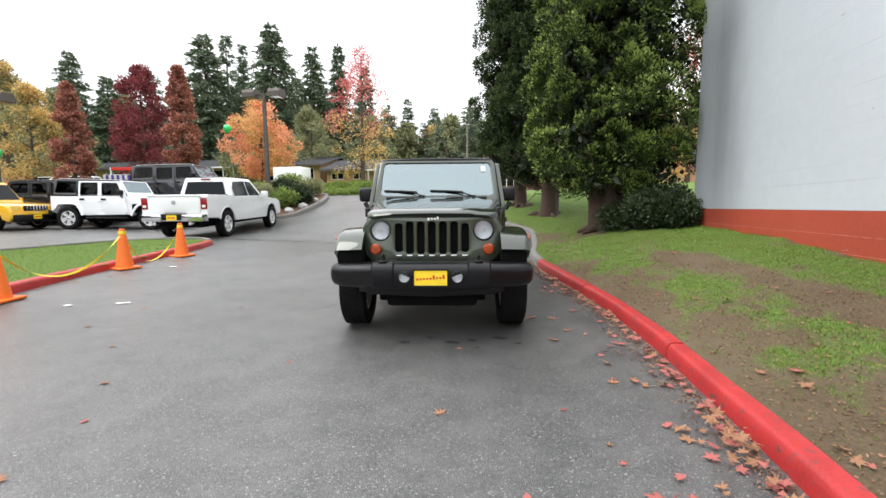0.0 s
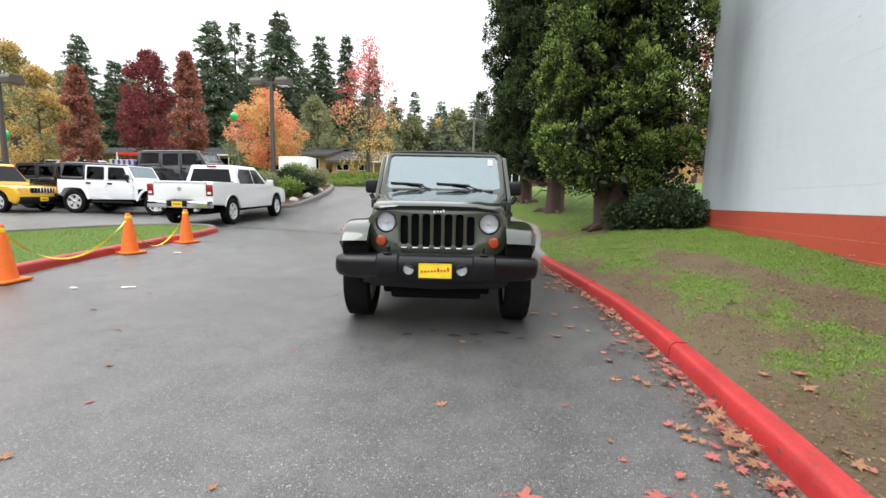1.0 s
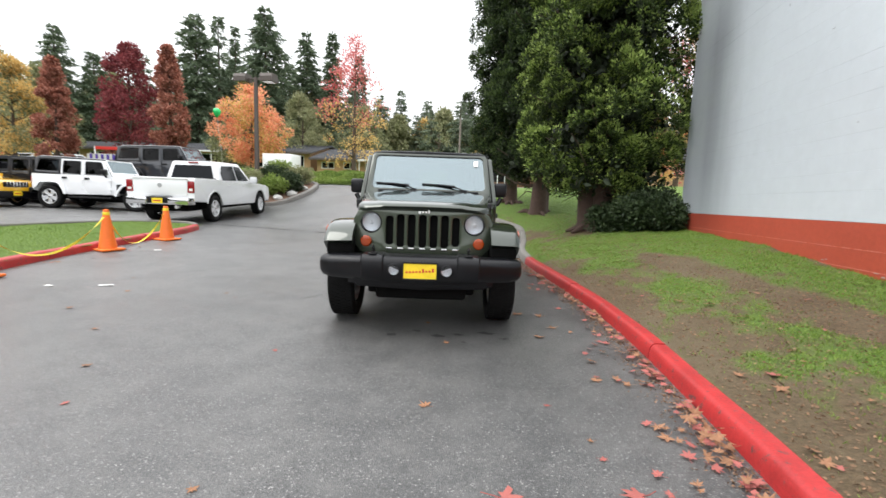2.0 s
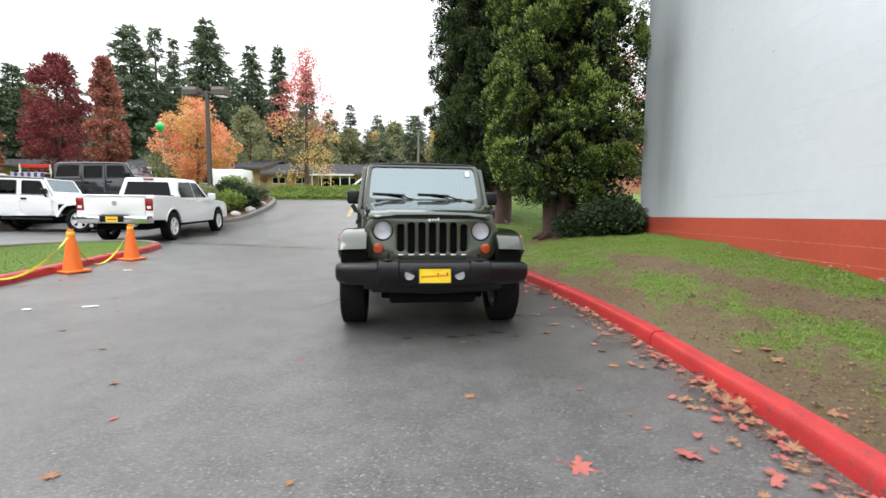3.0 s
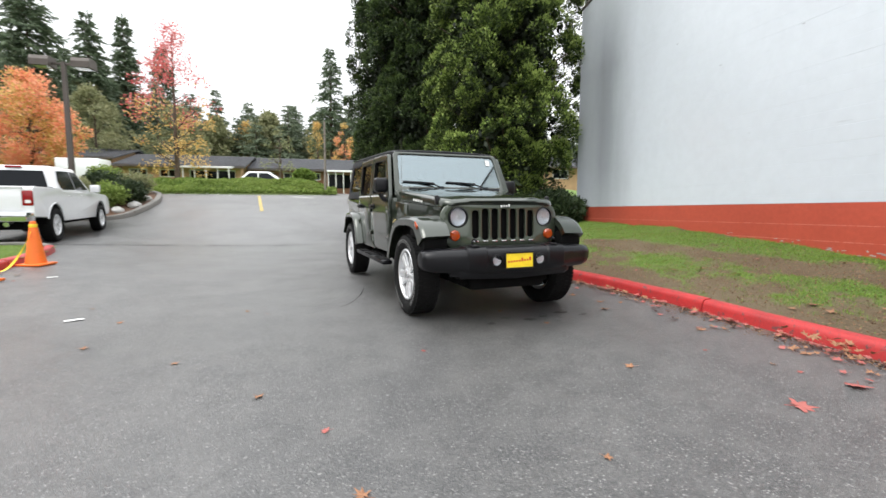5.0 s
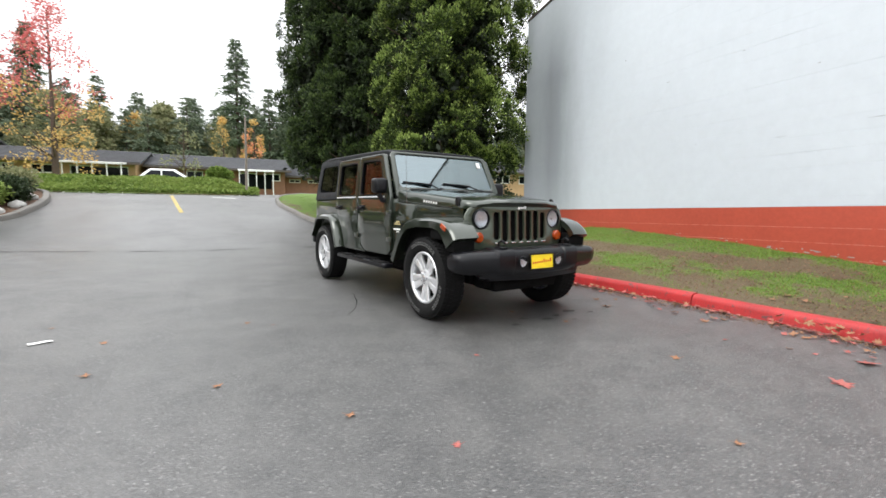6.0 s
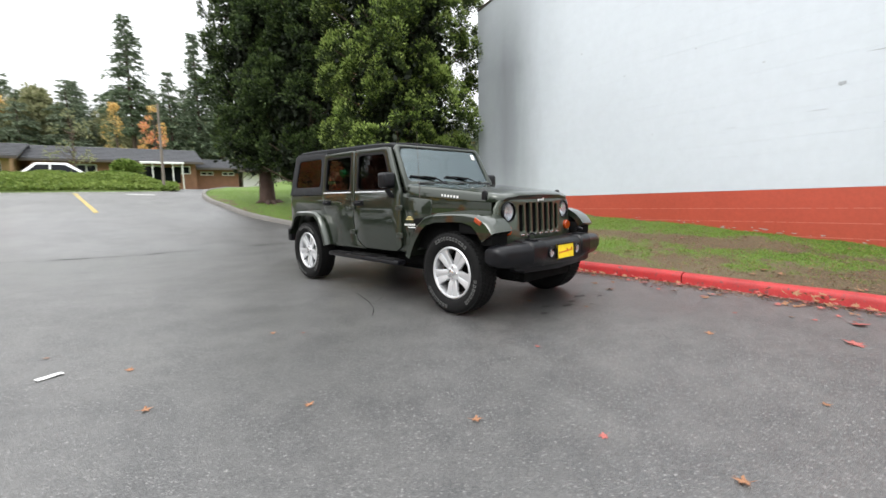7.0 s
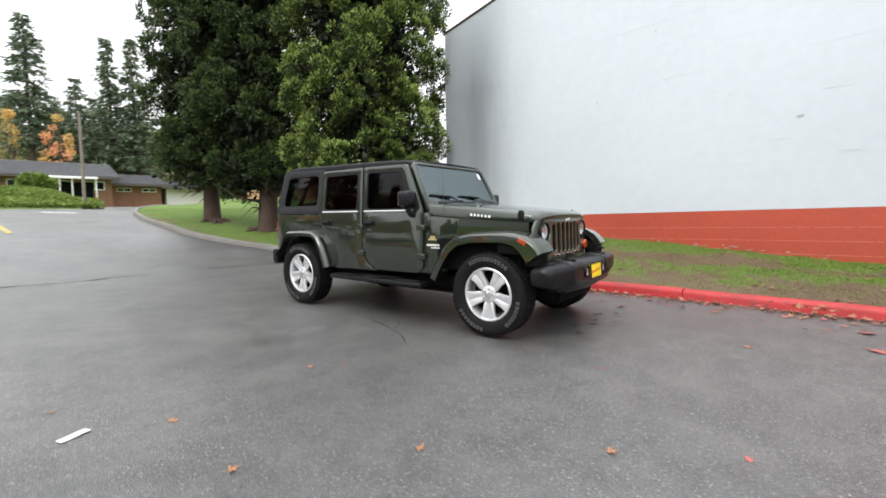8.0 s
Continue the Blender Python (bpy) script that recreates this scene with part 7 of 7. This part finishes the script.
for i in range(270):
    y = 1.0 + 7.2 * gl.random() ** 1.35
    d = abs(gl.gauss(0, 0.11)) + 0.03 if gl.random() < 0.82 else gl.uniform(0.1, 0.5)
    x = along(KERB_R, y) - d
    drop_leaf(x, y, paved(x, y) + 0.010 + 0.02 * gl.random() * (d < 0.15), gl.uniform(0.05, 0.115), gl.choice((0, 2, 4, 6, 0, 2, 1, 3, 5)), 18, gl)
for i in range(20):
    a, b = gl.gauss(0, 0.05), gl.gauss(0, 0.16)
    x = min(1.38 + a, along(KERB_R, 2.42 + b) - 0.07)
    drop_leaf(x, 2.42 + b, paved(x, 2.42) + 0.02 + 0.10 * gl.random(), gl.uniform(0.07, 0.115), gl.choice((1, 3, 5, 7)), 45, gl)
for i in range(52):
    y = 1.2 + 9 * gl.random()
    k = along(KERB_R, y) + 0.2
    x = k + (3.6 - k) * gl.random()
    drop_leaf(x, y, lawn_z(x, y) + 0.008, gl.uniform(0.05, 0.10), gl.randrange(8), 18, gl)
for x, y, s, k in ((1.98, 3.05, 0.13, 0), (1.93, 2.88, 0.12, 1), (1.80, 3.1, 0.10, 1), (2.2, 4.6, 0.14, 1), (2.0, 4.8, 0.12, 3)):
    drop_leaf(x, y, lawn_z(x, y) + 0.010, s, k, 12, gl)
for i in range(26):
    y = 4.8 + 5 * gl.random()
    x = along(KERB_L, y) + 0.04 + abs(gl.gauss(0, 0.25))
    drop_leaf(x, y, paved(x, y) + 0.006, gl.uniform(0.05, 0.10), gl.randrange(8), 12, gl)


def scrap(x, y, w, d, turn):
    bm = box(-w / 2, w / 2, -d / 2, d / 2, 0, 0.004)
    bmesh.ops.subdivide_edges(bm, edges=bm.edges[:], cuts=3)
    for v in bm.verts:
        v.co.z += 0.006 * (1 + noise.noise(v.co * 20))
    ob = link_mesh("paper_scrap", bm, "print_white")
    ob.matrix_basis = pose(x, y, paved(x, y) + 0.002, 0, 0, turn)
    return tagged(ob, "small white paper scrap lying on the asphalt", "litter", "paper scraps")


scrap(-4.53, 4.73, 0.15, 0.045, 32)
scrap(-5.02, 4.45, 0.09, 0.05, -10)
scrap(-6.0, 7.2, 0.12, 0.05, 20)


def crack(line, w, label, mat="dark", name="asphalt_crack"):
    """An uneven dark gap in the tarmac, a hair above it."""
    pts = fine(line, 0.06)
    secs = []
    for i, (x, y) in enumerate(pts):
        a, b = pts[max(i - 1, 0)], pts[min(i + 1, len(pts) - 1)]
        d = Vector((b[0] - a[0], b[1] - a[1])).normalized()
        n = Vector((-d.y, d.x))
        wob = 0.02 * noise.noise(Vector((x * 6, y * 6, 2))) + 0.05 * noise.noise(Vector((x * 1.1, y * 1.1, 5)))
        ww = w * max(0.12, 0.6 + 1.1 * noise.noise(Vector((x * 4, y * 4, 9)))) * min(1, min(i, len(pts) - 1 - i) / 3 + 0.1)
        secs.append([(x + n.x * (wob + s * ww), y + n.y * (wob + s * ww), paved(x, y) + 0.005) for s in (-0.5, 0.5)])
    ob = link_mesh(name, loft(secs, ring=False), mat)
    return tagged(ob, label, "crack", kind="structure")


crack([(-9.0, 11.5), (-7.2, 11.95), (-5.0, 12.2), (-3.3, 12.5), (-1.5, 12.62), (-0.7, 12.55), (0.4, 12.4)], 0.075, "dark uneven joint across the drive")
crack([(-1.6, 12.55), (-1.1, 12.6), (-0.5, 12.5), (0.3, 12.35)], 0.10, "open dark joint across the drive")
crack([(-1.78, 6.15), (-1.87, 5.6), (-1.95, 5.25), (-2.14, 4.9)], 0.008, "branching dark crack by the front wheel")
crack([(-1.92, 5.4), (-1.75, 5.5), (-1.62, 5.68)], 0.007, "branching dark crack by the front wheel")
crack([(-1.98, 5.2), (-1.85, 5.02), (-1.70, 5.0)], 0.006, "branching dark crack by the front wheel")


def oil_spot(x, y, rx, ry, seed):
    """A ragged dark drip stain, a hair above the tarmac."""
    g = random.Random(seed)
    bm = bmesh.new()
    hub = bm.verts.new((x, y, paved(x, y) + 0.004))
    ring = []
    for i in range(18):
        a = 2 * math.pi * i / 18
        r = g.uniform(0.45, 1.1)
        px, py = x + rx * r * math.cos(a), y + ry * r * math.sin(a)
        ring.append(bm.verts.new((px, py, paved(px, py) + 0.004)))
    for i in range(18):
        bm.faces.new((hub, ring[i], ring[(i + 1) % 18]))
    return tagged(link_mesh("oil_spot", bm, "oil"), "dark oily drip stain on the asphalt", "stain", kind="structure")


for i, (x, y, rx, ry) in enumerate(((-0.30, 4.02, 0.07, 0.05), (-0.12, 4.10, 0.06, 0.04), (0.12, 4.20, 0.09, 0.05), (-0.72, 3.95, 0.06, 0.05), (-0.52, 4.12, 0.05, 0.03), (0.30, 4.05, 0.05, 0.03), (-0.05, 3.90, 0.03, 0.02))):
    oil_spot(x, y, rx, ry, i)


# ---- courses of the block wall, chips and marks on it ----
def courses():
    y0, y1, hgt, gap = -3.996, WALL_END - 0.004, 0.203, 0.0006
    k = 0
    z = 0.0
    while z < 7.2:
        lo, hi = z + gap, z + hgt
        red = hi <= 1.09
        if not red and lo < 1.09:
            lo = 1.092
        if lo >= 1.09 or red:
            secs = []
            for i in range(21):
                y = y0 + (y1 - y0) * i / 20
                t = band_top(y) - 1.09
                b, c = lo + t, min(hi + t, roof_top(y) - 0.01)
                if red and k == 4:
                    c = band_top(y) - 0.002
                if c - b < 0.02:
                    continue
                wob = 0.0012 * noise.noise(Vector((y * 0.8, z * 3, 1)))
                secs.append([(WALL_X - 0.0074, y, b), (WALL_X - 0.0085 + wob, y, b + 0.004), (WALL_X - 0.0085 + wob, y, c - 0.003), (WALL_X - 0.0074, y, c), (WALL_X, y, c), (WALL_X, y, b)])
            if len(secs) > 1:
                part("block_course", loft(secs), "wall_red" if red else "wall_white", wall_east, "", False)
        z += hgt
        k += 1


def wall_mark(y, z, w, h, mat, seed, name, label, lift=0.0115):
    g = random.Random(seed)
    pts = []
    for i in range(14):
        a = 2 * math.pi * i / 14
        r = g.uniform(0.35, 1.15)
        pts.append((y + w / 2 * r * math.cos(a), z + h / 2 * r * math.sin(a)))
    return part(name, prism(pts, WALL_X - lift, WALL_X - lift + 0.002, plane="yz"), mat, wall_east, label, False)


def joints():
    for z in (0.406, 0.609, 0.812):
        secs = []
        for i in range(21):
            y = -3.996 + (WALL_END - 0.004 + 3.996) * i / 20
            b = z + band_top(y) - 1.09
            secs.append([(WALL_X - 0.0105, y, b - 0.004), (WALL_X - 0.0105, y, b + 0.004), (WALL_X - 0.004, y, b + 0.004), (WALL_X - 0.004, y, b - 0.004)])
        part("mortar_joint", loft(secs), "joint_red", wall_east, "paler joint line", False)


courses()
joints()
gm = random.Random(3)
for y in np.arange(2.6, 6.2, 0.06):
    z = float(np.interp(y, [2.4, 3.4, 5.1, 7.0], [0.42, 0.50, 0.62, 0.72])) + 0.02
    if gm.random() < (0.8 if 3.3 < y < 4.4 else 0.25):
        wall_mark(y + gm.uniform(-0.08, 0.08), z + gm.uniform(-0.02, 0.05), gm.uniform(0.02, 0.10), gm.uniform(0.010, 0.028), "mortar", int(y * 50), "bare_patch", "pale flaked patch at the wall's foot")
wall_mark(2.99, 2.56, 0.12, 0.09, "scar", 4, "plaster_patch", "round grey mended patch on the wall")
for y, z, w, h in ((4.9, 3.5, 0.05, 0.02), (6.2, 3.35, 0.05, 0.02), (3.9, 3.05, 0.05, 0.018), (5.6, 2.2, 0.03, 0.02), (3.2, 2.25, 0.28, 0.010), (2.6, 2.9, 0.34, 0.010), (4.3, 2.15, 0.22, 0.008), (2.4, 2.0, 0.3, 0.009), (7.2, 4.0, 0.04, 0.03), (5.1, 4.4, 0.05, 0.03)):
    wall_mark(y, z, w, h, "scar", int(y * 90), "wall_scar", "small grey scar in the white paint")
